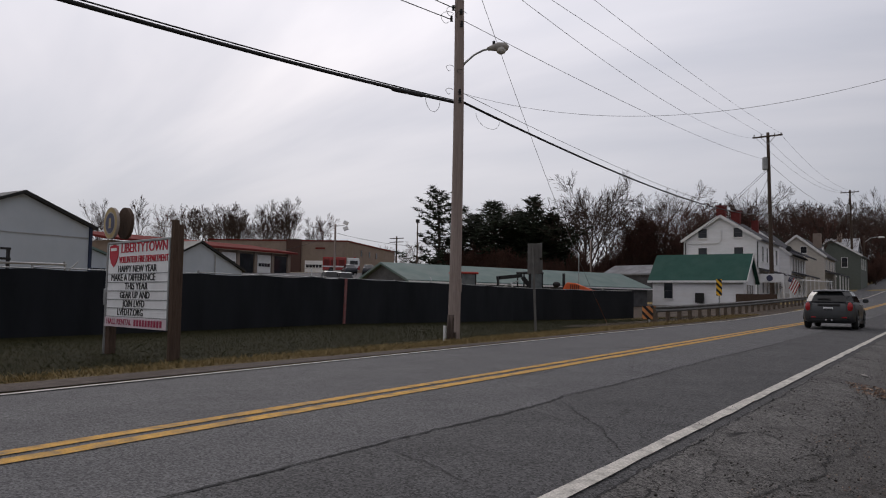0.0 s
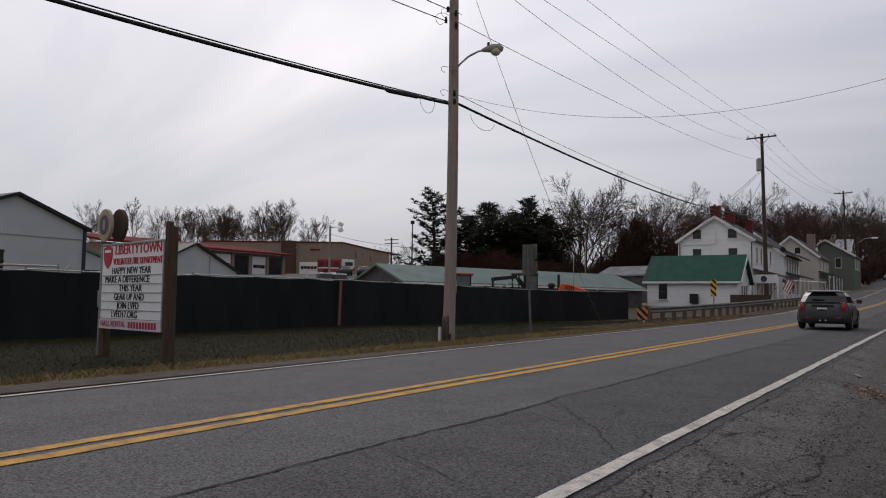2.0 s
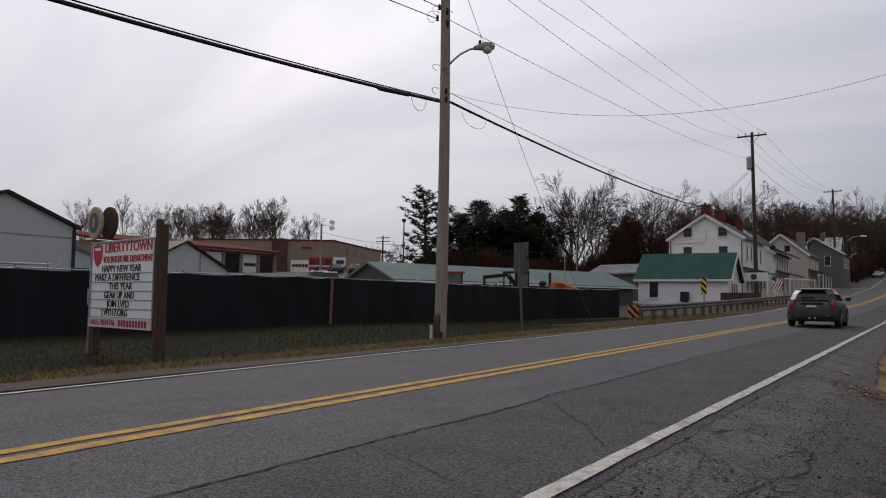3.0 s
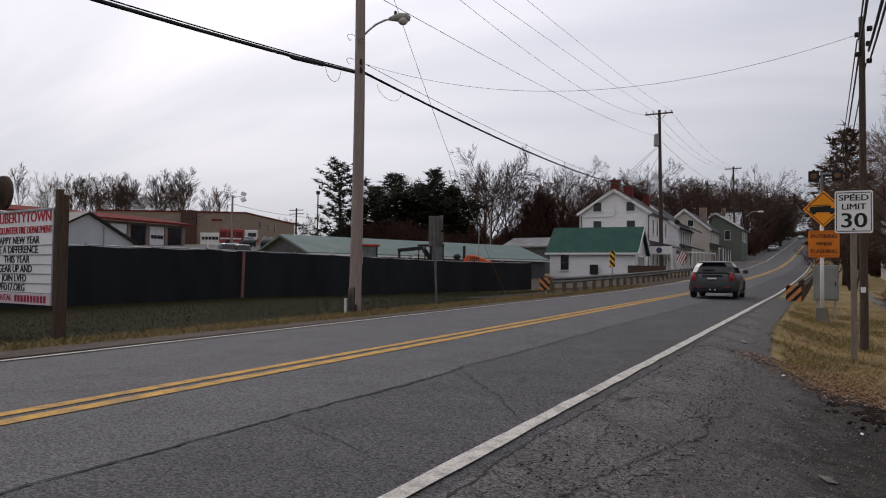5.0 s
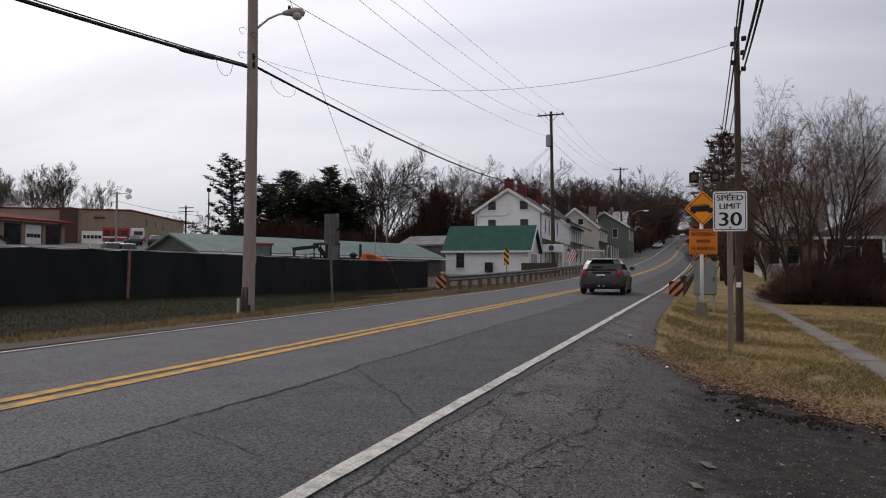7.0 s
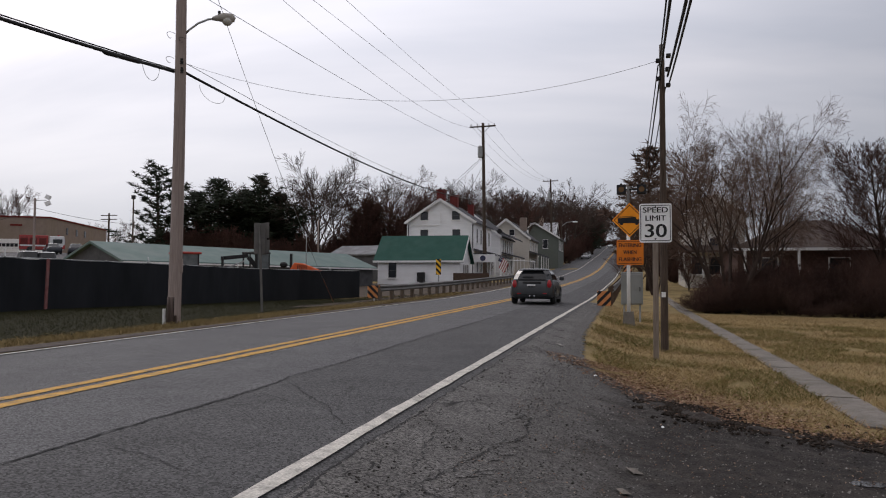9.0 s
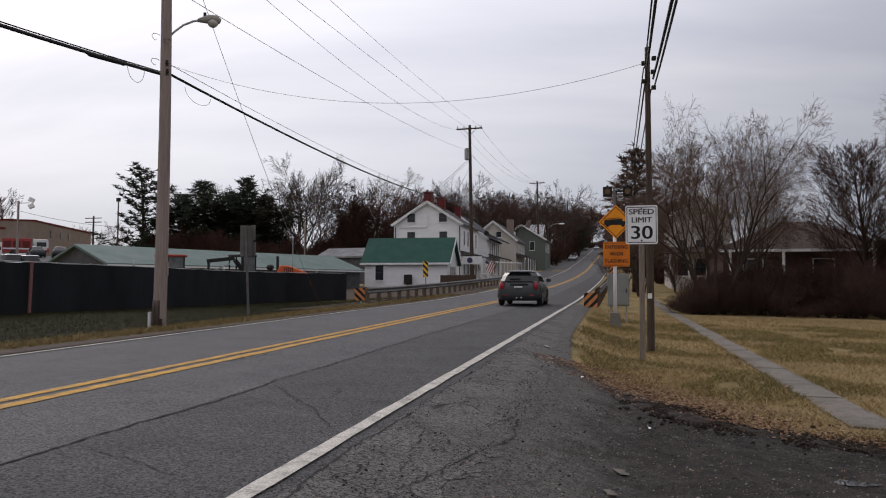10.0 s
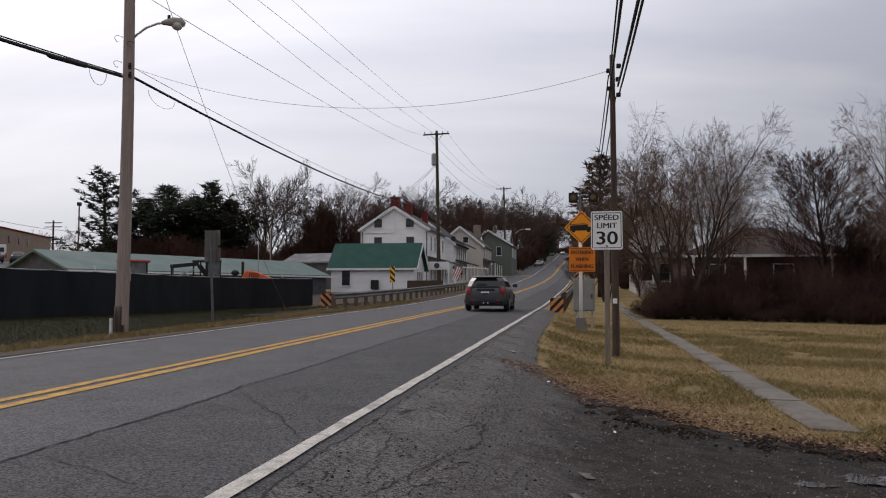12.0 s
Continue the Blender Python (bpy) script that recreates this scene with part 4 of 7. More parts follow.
# shield
sh = [(-0.21, 0.19), (0, 0.23), (0.21, 0.19), (0.21, -0.02), (0.14, -0.16), (0, -0.26), (-0.14, -0.16), (-0.21, -0.02)]
shc = (0.30, 2.06)
part("shield", MB().prism(sh, lambda a, b: on_board(shc[0] + a, shc[1] + b, 0.081), lambda a, b: on_board(shc[0] + a, shc[1] + b, 0.095)), M_SIGNR, sgn, "red shield emblem")
sh2 = [(a * 0.7, b * 0.7) for a, b in sh]
part("shield_bar", MB().box(on_board(shc[0], shc[1] + 0.12, 0.097), (0.28, 0.006, 0.06), sz), M_SIGNW, sgn)
part("post", MB().box((SB.x + 0.16, SB.y - 0.1, 1.3), (0.10, 0.13, 2.75), sz + 10), M_POSTD, sgn, bevel=0.012)
part("post", MB().box((SB.x + 0.12, SB.y + 0.04, 1.27), (0.09, 0.15, 2.65), sz + 10), M_POSTD, sgn, bevel=0.012)
part("post", MB().box((SA.x - 0.08, SA.y + 0.1, 0.9), (0.17, 0.17, 2.6), sz + 10), M_POSTD, sgn, bevel=0.012)
part("meter_box", MB().box((SA.x - 0.24, SA.y + 0.06, 1.15), (0.1, 0.1, 0.36), sz), M_GALV, sgn, bevel=0.01)
part("conduit", MB().tube([(SA.x - 0.24, SA.y + 0.06, 1.0), (SA.x - 0.26, SA.y + 0.06, -0.2)], 0.03, 8), M_GALV, sgn)
# round club badge on top: two discs back to back
M_GOLD = surf("faded_gold", (0.35, 0.26, 0.11), (0.45, 0.34, 0.16), 6, 0.5)
M_BADGE = surf("weathered_tan", (0.30, 0.26, 0.23), (0.4, 0.35, 0.31), 8, 0.6)
M_NAVY = surf("faded_blue", (0.05, 0.055, 0.10), (0.08, 0.085, 0.14), 6, 0.5)
badge = part("badge", MB().tube([on_board(0.2, 2.76, 0.1), on_board(0.2, 2.76, 0.16)], 0.35, 28), M_BADGE, sgn, "round club badge with worn rings")
for r, out, mt in ((0.335, 0.162, M_GOLD), (0.25, 0.166, M_BADGE), (0.22, 0.17, M_NAVY)):
    part("ring", MB().tube([on_board(0.2, 2.76, out - 0.01), on_board(0.2, 2.76, out)], r, 24), mt, badge)
part("bar", MB().box(on_board(0.2, 2.76, 0.172), (0.1, 0.006, 0.22), sz), M_GOLD, badge)
part("badge", MB().tube([on_board(0.33, 2.77, -0.16), on_board(0.33, 2.77, -0.08)], 0.35, 28), M_POSTD, sgn, "rusty back badge")

# ---- screened fence ----
fence = thing("fence", (-22.75, 20, zland(-22.75, 20)), "long chain-link fence covered in black mesh screen", "fence")
FPTS = [(-22.75, -14.0)] + [(-22.75 - 0.1 * math.sin(i), -14 + i * 3.0) for i in range(1, 20)] + [(-22.2, 46), (-21.3, 48.6), (-19.8, 50.3), (-18.2, 51.5)]
for i, (a, b) in enumerate(zip(FPTS, FPTS[1:])):
    mb = MB()
    n = 8
    rng = random.Random(i)
    for j in range(n + 1):
        x, y = a[0] + (b[0] - a[0]) * j / n, a[1] + (b[1] - a[1]) * j / n
        zb = np.interp(y, (-14, 12, 27, 38, 52), (-0.2, -0.06, 0.14, 0.13, 0.1))
        for kk in range(6):
            bulge = math.sin(math.pi * j / n) * 0.05 * math.sin(j * 1.3 + i) * math.sin(kk * 0.9 + i * 0.7) + (rng.uniform(-0.008, 0.008) if 0 < j < n else 0)
            sag = 0.05 * math.sin(math.pi * j / n) * (kk / 5)
            mb.v.append((x + bulge, y, zb - 0.14 + 2.14 * kk / 5 - sag))
    mb.f = [(j * 6 + k, (j + 1) * 6 + k, (j + 1) * 6 + k + 1, j * 6 + k + 1) for j in range(n) for k in range(5)]
    part("screen_panel", mb, M_SCREEN, fence, smooth=True)
    part("post", MB().tube([(a[0] - 0.13, a[1], -0.6), (a[0] - 0.13, a[1], zb + 2.06)], 0.035, 8), M_GALV, fence)
    part("top_rail", MB().tube([(a[0] - 0.05, a[1], zb + 1.99), (b[0] - 0.05, b[1], zb + 1.99)], 0.022, 6), M_GALV, fence)
    if i % 3 == 1:
        part("barb_arm", MB().tube([(a[0] - 0.05, a[1], zb + 2.0), (a[0] - 0.3, a[1] + 0.25, zb + 2.3)], 0.025, 6), M_GALV, fence)
part("join_strip", MB().box((-22.66, 27.0, 1.12), (0.05, 0.14, 2.0), 4, 0, 2), surf("faded_red_strap", (0.2, 0.07, 0.07), (0.32, 0.14, 0.13), 6, 0.8, stain=(0.12, 0.1, 0.1), stain_scale=3), fence, "torn reddish strip joining the screens")

# ---- buildings ----
def window(parent, c, w, h, facing, frame_mat=None, panes=(2, 2)):
    """A sash window: facing 'y' looks along -y, facing 'x' along +x."""
    fm = frame_mat or M_WHITE

    def bx(u, z, du, dz, out, th):
        if facing == "y":
            return (c[0] + u, c[1] - out, c[2] + z), (du, th, dz)
        return (c[0] + out, c[1] + u, c[2] + z), (th, du, dz)
    win = part("window", MB().box(*bx(0, 0, w, h, 0.01, 0.05)), M_GLASS, parent)
    t = min(w, h) * 0.06
    for nm, a in (("sill", bx(0, -h / 2 - t, w + 4 * t, 2 * t, 0.06, 0.14)), ("lintel", bx(0, h / 2 + t / 2, w + 2 * t, t, 0.04, 0.08)), ("jamb", bx(-w / 2 - t / 2, 0, t, h, 0.04, 0.08)), ("jamb", bx(w / 2 + t / 2, 0, t, h, 0.04, 0.08)), ("meeting_rail", bx(0, 0, w, t, 0.05, 0.04))):
        part(nm, MB().box(*a), M_SHINGLE if nm == "meeting_rail" else fm, win)
    return win


def gable_house(name, label, x0, x1, y0, y1, zb, ze, zp, ridge, wall_mat, roof_mat, over=0.35, th=0.18, wing=None):
    """ridge 'x' or 'y': the way that the ridge runs."""
    h = thing(name, ((x0 + x1) / 2, (y0 + y1) / 2, zb), label, "house")
    mb = MB()
    if ridge == "y":
        xm = (x0 + x1) / 2
        poly = [(x0, zb - 1.0), (x1, zb - 1.0), (x1, ze), (xm, zp), (x0, ze)]
        mb.prism(poly, lambda u, v: (u, y0, v), lambda u, v: (u, y1, v))
    else:
        ym = (y0 + y1) / 2
        poly = [(y0, zb - 1.0), (y1, zb - 1.0), (y1, ze), (ym, zp), (y0, ze)]
        mb.prism(poly, lambda u, v: (x0, u, v), lambda u, v: (x1, u, v))
    part("wall", mb, wall_mat, h)
    a, b = (x0, x1) if ridge == "y" else (y0, y1)
    m = (a + b) / 2
    sl = (zp - ze) / (m - a)
    for s in (-1, 1):
        e = a if s < 0 else b
        eo = e + s * over
        zo = ze - sl * over
        poly = [(m, zp + 0.02), (eo, zo + 0.02), (eo, zo + th), (m, zp + th)]
        if ridge == "y":
            rb = MB().prism(poly, lambda u, v: (u, y0 - over, v), lambda u, v: (u, y1 + over, v))
            fb = MB().bar((m, y0 - over - 0.02, zp - 0.02 + th / 2), (eo, y0 - over - 0.02, zo - 0.02 + th / 2), 0.05, th + 0.12)
        else:
            rb = MB().prism(poly, lambda u, v: (x0 - over, u, v), lambda u, v: (x1 + over, u, v))
            fb = MB().bar((x1 + over + 0.02, m, zp - 0.02 + th / 2), (x1 + over + 0.02, eo, zo - 0.02 + th / 2), 0.05, th + 0.12)
        part("roof", rb, roof_mat, h)
        part("bargeboard", fb, M_WHITE, h)
    return h


def chimney(parent, x, y, z0, z1, w=0.8):
    c = part("chimney", MB().box((x, y, (z0 + z1) / 2), (w, w, z1 - z0)), M_BRICK, parent)
    part("chimney_cap", MB().box((x, y, z1 + 0.06), (w + 0.16, w + 0.16, 0.14)), M_BRICK, c)
    part("flue", MB().tube([(x - 0.1, y, z1 + 0.1), (x - 0.1, y, z1 + 0.4)], 0.13, 8), M_BLACK, c)
    return c


# small white building with a green metal roof
gh = gable_house("small_building", "small white building with a green metal roof", -25.6, -16.9, 78, 83.2, 1.1, 3.75, 6.15, "x", M_SIDING, M_GREENROOF, 0.4)
window(gh, (-24.0, 78, 2.62), 0.85, 1.5, "y")
for yy in (79.6, 80.6, 81.6):
    window(gh, (-16.9, yy, 2.6), 0.6, 1.3, "x")
part("vent_hood", MB().box((-20.9, 77.7, 1.95), (0.75, 0.5, 0.95)), M_BLACK, gh, "dark wall unit", bevel=0.04)
part("fascia", MB().box((-21.25, 77.58, 3.52), (9.5, 0.04, 0.2)), M_WHITE, gh)

# white two-storey gable house
wh = gable_house("white_house", "white two-storey gable house with red brick chimneys", -26.4, -18.3, 92, 104, 1.6, 8.7, 11.3, "y", M_SIDING, M_SHINGLE, 0.35)
for xx, zz, w, h in ((-24.35, 9.45, 0.95, 1.05), (-20.45, 9.45, 0.95, 1.05), (-24.35, 7.0, 0.95, 1.55), (-20.4, 7.0, 0.95, 1.55)):
    window(wh, (xx, 92, zz), w, h, "y")
for yy in (94, 96.5, 99, 102):
    window(wh, (-18.3, yy, 7.1), 0.8, 1.7, "x")
    window(wh, (-18.3, yy, 3.6), 0.8, 1.7, "x")
chimney(wh, -22.5, 93.0, 10.6, 12.55, 0.95)
chimney(wh, -22.0, 98.0, 10.6, 12.4, 0.95)
chimney(wh, -20.9, 103.2, 10.0, 11.7, 0.75)
part("corner_board", MB().box((-26.4, 91.97, 5.1), (0.2, 0.1, 7.2)), M_WHITE, wh)
part("downpipe", MB().tube([(-26.3, 91.9, 8.4), (-26.3, 91.9, 1.5)], 0.06, 6), M_SHINGLE, wh)
part("downpipe", MB().tube([(-18.4, 91.9, 8.4), (-18.4, 91.9, 1.5)], 0.06, 6), M_SHINGLE, wh)
part("conduit", MB().tube([(-22.3, 91.9, 9.8), (-22.3, 91.9, 8.6), (-22.6, 91.9, 8.3), (-26.0, 91.9, 8.3)], 0.05, 6), M_WHITE, wh)
part("porch_roof", MB().prism([(-18.3, 5.3), (-15.6, 4.6), (-15.6, 4.75), (-18.3, 5.5)], lambda u, v: (u, 92.0, v), lambda u, v: (u, 104.0, v)), M_SHINGLE, wh)
for yy in (92.2, 95, 98, 101, 103.8):
    part("porch_post", MB().box((-15.8, yy, 3.2), (0.14, 0.14, 2.9)), M_WHITE, wh)
part("porch_floor", MB().box((-17.0, 98, 1.75), (2.6, 12, 0.4)), M_CONC, wh)
part("railing", MB().box((-15.75, 98, 2.75), (0.06, 11.4, 0.07)), M_WHITE, wh)

# steel barn, small gabled shed, fire hall and others
def simple_roofed(name, label, cx, cy, L, W, zb, ze, zp, rz, wall, roof, over=0.4):
    """A gable building about its centre: the gable end W wide faces -y before it is turned by rz; the ridge runs L along y."""
    h = thing(name, (cx, cy, zb), label, "building")
    m = pose(cx, cy, 0, 0, 0, rz)
    poly = [(-W / 2, zb - 1), (W / 2, zb - 1), (W / 2, ze), (0, zp), (-W / 2, ze)]
    part("wall", MB().prism(poly, lambda u, v: m @ Vector((u, -L / 2, v)), lambda u, v: m @ Vector((u, L / 2, v))), wall, h)
    sl = (zp - ze) / (W / 2)
    for s in (-1, 1):
        e, zo = s * (W / 2 + over), ze - sl * over
        poly = [(0, zp + 0.02), (e, zo + 0.02), (e, zo + 0.2), (0, zp + 0.2)]
        part("roof", MB().prism(poly, lambda u, v: m @ Vector((u, -L / 2 - over, v)), lambda u, v: m @ Vector((u, L / 2 + over, v))), roof, h)
    return h, m


barn, bm_ = simple_roofed("steel_barn", "pale blue-white steel barn with a dark roof edge", -48, 22.6, 14, 7.9, 0.0, 4.95, 6.45, 90, M_METALW, M_BLACK, 0.25)
part("corner_trim", MB().box((-40.95, 26.5, 2.5), (0.12, 0.16, 5.0)), M_NAVYTRIM, barn, "dark blue corner trim")
part("belt_seam", MB().box((-40.98, 22.6, 4.4), (0.03, 7.6, 0.05)), M_GALV, barn)
shed, sm_ = simple_roofed("white_shed", "white gabled shed with a dark roof edge", -60, 46.0, 10, 9.6, 1.0, 3.67, 5.9, 90, M_METALW, M_BLACK, 0.3)
part("downpipe", MB().tube([(-54.9, 47.6, 5.0), (-54.9, 47.6, 1.0)], 0.05, 6), M_GALV, shed)
carport, cm_ = simple_roofed("carport", "low pale open carport behind the fence", -61, 37.0, 6, 5, 1.2, 4.3, 5.1, 90, M_METALW, M_TEAL, 0.2)
# dark panel on the solid wall, painting the shade inside the carport
part("opening", MB().box((-57.96, 37.2, 2.2), (0.08, 3.6, 2.4)), M_GLASS, carport)
lowshed, lm_ = simple_roofed("long_shed", "long low shed with a faded teal metal roof", -33.4, 63.0, 27, 7.6, 0.4, 2.72, 4.05, -21.9, M_DARKWALL, M_TEAL, 0.35)
part("gutter", MB().bar(lm_ @ Vector((4.15, -13.8, 2.66)), lm_ @ Vector((4.15, 13.8, 2.66)), 0.12), M_WHITE, lowshed)
backshed, bk_ = simple_roofed("back_shed", "grey weathered shed roof behind the teal shed", -30.5, 91.5, 9, 5, 1.4, 4.7, 5.7, 75, M_DARKWALL, M_GREYROOF, 0.3)


# tan fire hall
def block(name, foot, z0, z1, mat, parent, label=""):
    n = len(foot)
    return part(name, MB().prism(foot, lambda u, v: (u, v, z0), lambda u, v: (u, v, z1)), mat, parent, label)


hall = thing("fire_hall", (-104, 118, 5), "tan block fire hall with white bay doors and brick tower", "building")
block("wall", [(-116, 98.9), (-93.75, 112), (-104.5, 141), (-127, 128)], 3.5, 11.85, M_TAN, hall)
block("parapet", [(-116.1, 98.7), (-93.6, 111.95), (-104.4, 141.2), (-127.1, 128.2)], 11.85, 12.1, M_REDMET, hall)
block("tower", [(-103.2, 105.9), (-100.9, 107.3), (-101.9, 109.5), (-104.2, 108.2)], 3.5, 12.2, M_BRICKD, hall, "dark red brick entrance tower")
fx = Vector((0.862, 0.507, 0))


def on_hall(u, z, out=0.05):
    """u metres along the front from the corner backwards."""
    return Vector((-93.75, 112, z)) - fx * u + Vector((0.507, -0.862, 0)) * out


ha = math.degrees(math.atan2(fx.y, fx.x))
for u in (1.9, 6.1):
    door = part("bay_door", MB().box(on_hall(u, 6.6), (3.4, 0.12, 3.4), ha), M_WHITE, hall, "white sectional bay door")
    for i in range(5):
        part("pane", MB().box(on_hall(u - 1.2 + i * 0.6, 7.3, 0.12), (0.5, 0.04, 0.55), ha), M_GLASS, door)
    for i in range(4):
        part("groove", MB().box(on_hall(u, 5.3 + i * 0.75, 0.115), (3.4, 0.02, 0.04), ha), M_GALV, door)
part("emblem", MB().box(on_hall(5.0, 10.6), (1.8, 0.08, 0.3), ha), M_REDMET, hall)
for u in (8.0, 13.0, 17.5):
    cx = Vector((-93.75, 112, 10.2)) + Vector((-0.348, 0.938, 0)) * u + Vector((0.938, 0.348, 0)) * 0.05
    part("window", MB().box(cx, (0.1, 0.7, 1.2), math.degrees(math.atan2(0.348, 0.938))), M_GLASS, hall)
for u in (9, 11.5):
    part("roof_vent", MB().box(on_hall(u, 12.5, -8), (0.8, 0.8, 0.9)), M_GALV, hall)
garage = thing("garage_row", (-92, 80, 4.5), "long garage row with red metal roof and bay doors", "building")
block("wall", [(-88.6, 60), (-88.6, 92), (-98, 92), (-98, 60)], 3.0, 8.2, M_TAN, garage)
part("roof", MB().prism([(-87.6, 8.2), (-98, 9.7), (-98, 9.95), (-87.6, 8.5)], lambda u, v: (u, 59, v), lambda u, v: (u, 92.6, v)), M_REDMET, garage)
# bays without a white door get a dark panel for the shade inside
for i, (yy, white) in enumerate(((89.6, 0), (86.2, 1), (82.6, 0), (79.2, 1), (75.7, 0), (72.2, 1))):
    d = part("bay_door", MB().box((-88.55, yy, 6.1), (0.12, 2.7, 3.4)), M_WHITE if white else M_GLASS, garage, "white bay door" if white else "dark panel standing for the shaded inside of an open bay")
    if white:
        for k in range(4):
            part("pane", MB().box((-88.46, yy - 0.9 + k * 0.6, 6.3), (0.05, 0.5, 0.5)), M_GLASS, d)
    part("pier", MB().box((-88.5, yy + 1.72, 6.0), (0.3, 0.5, 4.4)), M_TAN, garage)
far_shed, fs_ = simple_roofed("far_shed", "distant white metal shed", -112, 172, 16, 10, 4, 10.0, 13.2, 40, M_METALW, M_METALW, 0.3)
lone("parking_lot", sheet(steps(-93, -58, 2.5), steps(58, 108, 3), 0.05), M_OLD, "grey asphalt parking lot before the fire hall", "parking lot", "structure", smooth=True)

# houses up the street
h2 = gable_house("row_house", "white two-storey row house with porch and awning", -26.3, -17.7, 107.5, 120, 2.2, 7.9, 11.3, "y", M_SIDING, M_SHINGLE, 0.3)
for yy in (110, 112, 114, 116, 118):
    window(h2, (-17.7, yy, 6.6), 0.85, 1.8, "x")
    window(h2, (-17.7, yy, 3.9), 0.85, 1.8, "x")
part("pent_roof", MB().prism([(-17.7, 8.3), (-16.3, 7.7), (-16.3, 7.9), (-17.7, 8.6)], lambda u, v: (u, 107.3, v), lambda u, v: (u, 120.2, v)), M_SHINGLE, h2)
part("awning", MB().prism([(-17.7, 5.6), (-15.9, 5.1), (-15.9, 5.3), (-17.7, 5.8)], lambda u, v: (u, 109, v), lambda u, v: (u, 120, v)), M_SHINGLE, h2)
part("dish", MB().tube([(-17.6, 106.6, 8.5), (-17.6, 106.5, 8.5)], 0.35, 14), M_BLACK, h2, "dark satellite dish")
for yy in (109.2, 112.5, 116, 119.8):
    part("porch_post", MB().box((-16.0, yy, 3.6), (0.13, 0.13, 3.2)), M_WHITE, h2)
h3 = gable_house("cream_house", "cream two-storey gable house", -23.0, -15.8, 124, 136, 3.2, 8.6, 11.5, "y", M_CREAM, M_SHINGLE, 0.35)
window(h3, (-18.5, 124, 9.5), 0.8, 0.9, "y")
for yy in (126, 129, 132, 134.5):
    window(h3, (-15.8, yy, 7.2), 0.85, 1.7, "x")
    window(h3, (-15.8, yy, 4.6), 0.85, 1.7, "x")
part("chimney", MB().box((-17.5, 130, 11.2), (1.1, 0.9, 2.2)), M_TAN, h3, "pale block chimney", 0.03)
part("porch_roof", MB().prism([(-15.8, 6.4), (-13.8, 5.8), (-13.8, 6.0), (-15.8, 6.6)], lambda u, v: (u, 124.3, v), lambda u, v: (u, 135, v)), M_SHINGLE, h3)
for yy in (124.6, 128, 131.5, 134.8):
    part("porch_post", MB().box((-13.9, yy, 4.4), (0.13, 0.13, 3.2)), M_WHITE, h3)
h4 = gable_house("sage_house", "sage green two-storey gable house", -22.4, -13.6, 150, 162, 4.4, 10.2, 12.9, "y", M_SAGE, M_GREYROOF, 0.35)
window(h4, (-16.0, 150, 9.0), 0.85, 1.6, "y")
window(h4, (-19.0, 150, 9.0), 0.85, 1.6, "y")
for yy in (152, 155, 158):
    window(h4, (-13.6, yy, 8.8), 0.85, 1.7, "x")
h5 = gable_house("grey_house", "grey gable house with white porch", -26.5, -18.6, 137.5, 147, 3.8, 8.4, 11.0, "x", M_METALW, M_GREYROOF, 0.3)
part("porch", MB().box((-17.6, 142, 6.4), (2.0, 6, 0.25)), M_WHITE, h5)
for yy in (139.2, 142, 144.8):
    part("porch_post", MB().box((-16.8, yy, 5.0), (0.16, 0.16, 2.8)), M_WHITE, h5)
h6 = gable_house("hill_house", "pale gable house with grey roof on the hill", -23.0, -17.2, 180, 190, 6.5, 12.6, 15.6, "x", M_METALW, surf("pale_tin_roof", (0.34, 0.35, 0.37), (0.44, 0.45, 0.47), 1.5, 0.7, stain=(0.25, 0.24, 0.24), stain_scale=0.4), 0.35)
part("chimney", MB().box((-20.5, 184, 15.8), (0.9, 0.9, 2.0)), M_TAN, h6, "pale block chimney", 0.03)

# low brick house and others on the shoulder side
bh = thing("brick_house", (12, 61, 0.9), "low dark brick house with hip roof behind bare shrubs", "house")
part("wall", MB().box((12.1, 61, 2.2), (10.4, 9, 3.1)), M_BRICKD, bh)
hip = [(6.5, 55.6, 3.7), (17.7, 55.6, 3.7), (17.7, 66.4, 3.7), (6.5, 66.4, 3.7), (11.2, 61, 5.9), (13.4, 61, 5.9)]
part("roof", MB().add(hip, [(0, 1, 5, 4), (1, 2, 5), (2, 3, 4, 5), (3, 0, 4), (3, 2, 1, 0)]), M_BROWNROOF, bh)
part("fascia", MB().box((12.1, 55.55, 3.62), (11.2, 0.06, 0.18)), M_WHITE, bh)
for xx in (10.5, 15.9, 7.2):
    part("porch_post", MB().box((xx, 55.2, 2.2), (0.14, 0.14, 2.9)), M_WHITE, bh)
for xx in (8.8, 13.2):
    window(bh, (xx, 56.5, 2.4), 1.2, 1.3, "y")
rh = gable_house("corner_house", "pale house with brown roof and dark porch", 5.1, 10.7, 82, 94, 1.6, 8.3, 10.4, "y", M_CREAM, M_BROWNROOF, 0.4)
for xx in (6.2, 7.9, 9.6):
    window(rh, (xx, 82, 5.2), 0.9, 1.4, "y")
    window(rh, (xx, 82, 3.2), 1.0, 1.7, "y")
part("porch_roof", MB().prism([(82, 5.0), (79.6, 4.4), (79.6, 4.6), (82, 5.2)], lambda u, v: (4.4, u, v), lambda u, v: (11, u, v)), M_BROWNROOF, rh)
for xx in (4.6, 6.6, 8.7, 10.8):
    part("porch_post", MB().box((xx, 79.8, 3.0), (0.16, 0.16, 2.8)), M_WHITE, rh)

# ---- road signs ----
def plate(name, c, w, h, material, parent, th=0.012, rz=0.0, label="", bevel=0.0):
    return part(name, MB().box(c, (w, th, h), rz), material, parent, label, bevel)


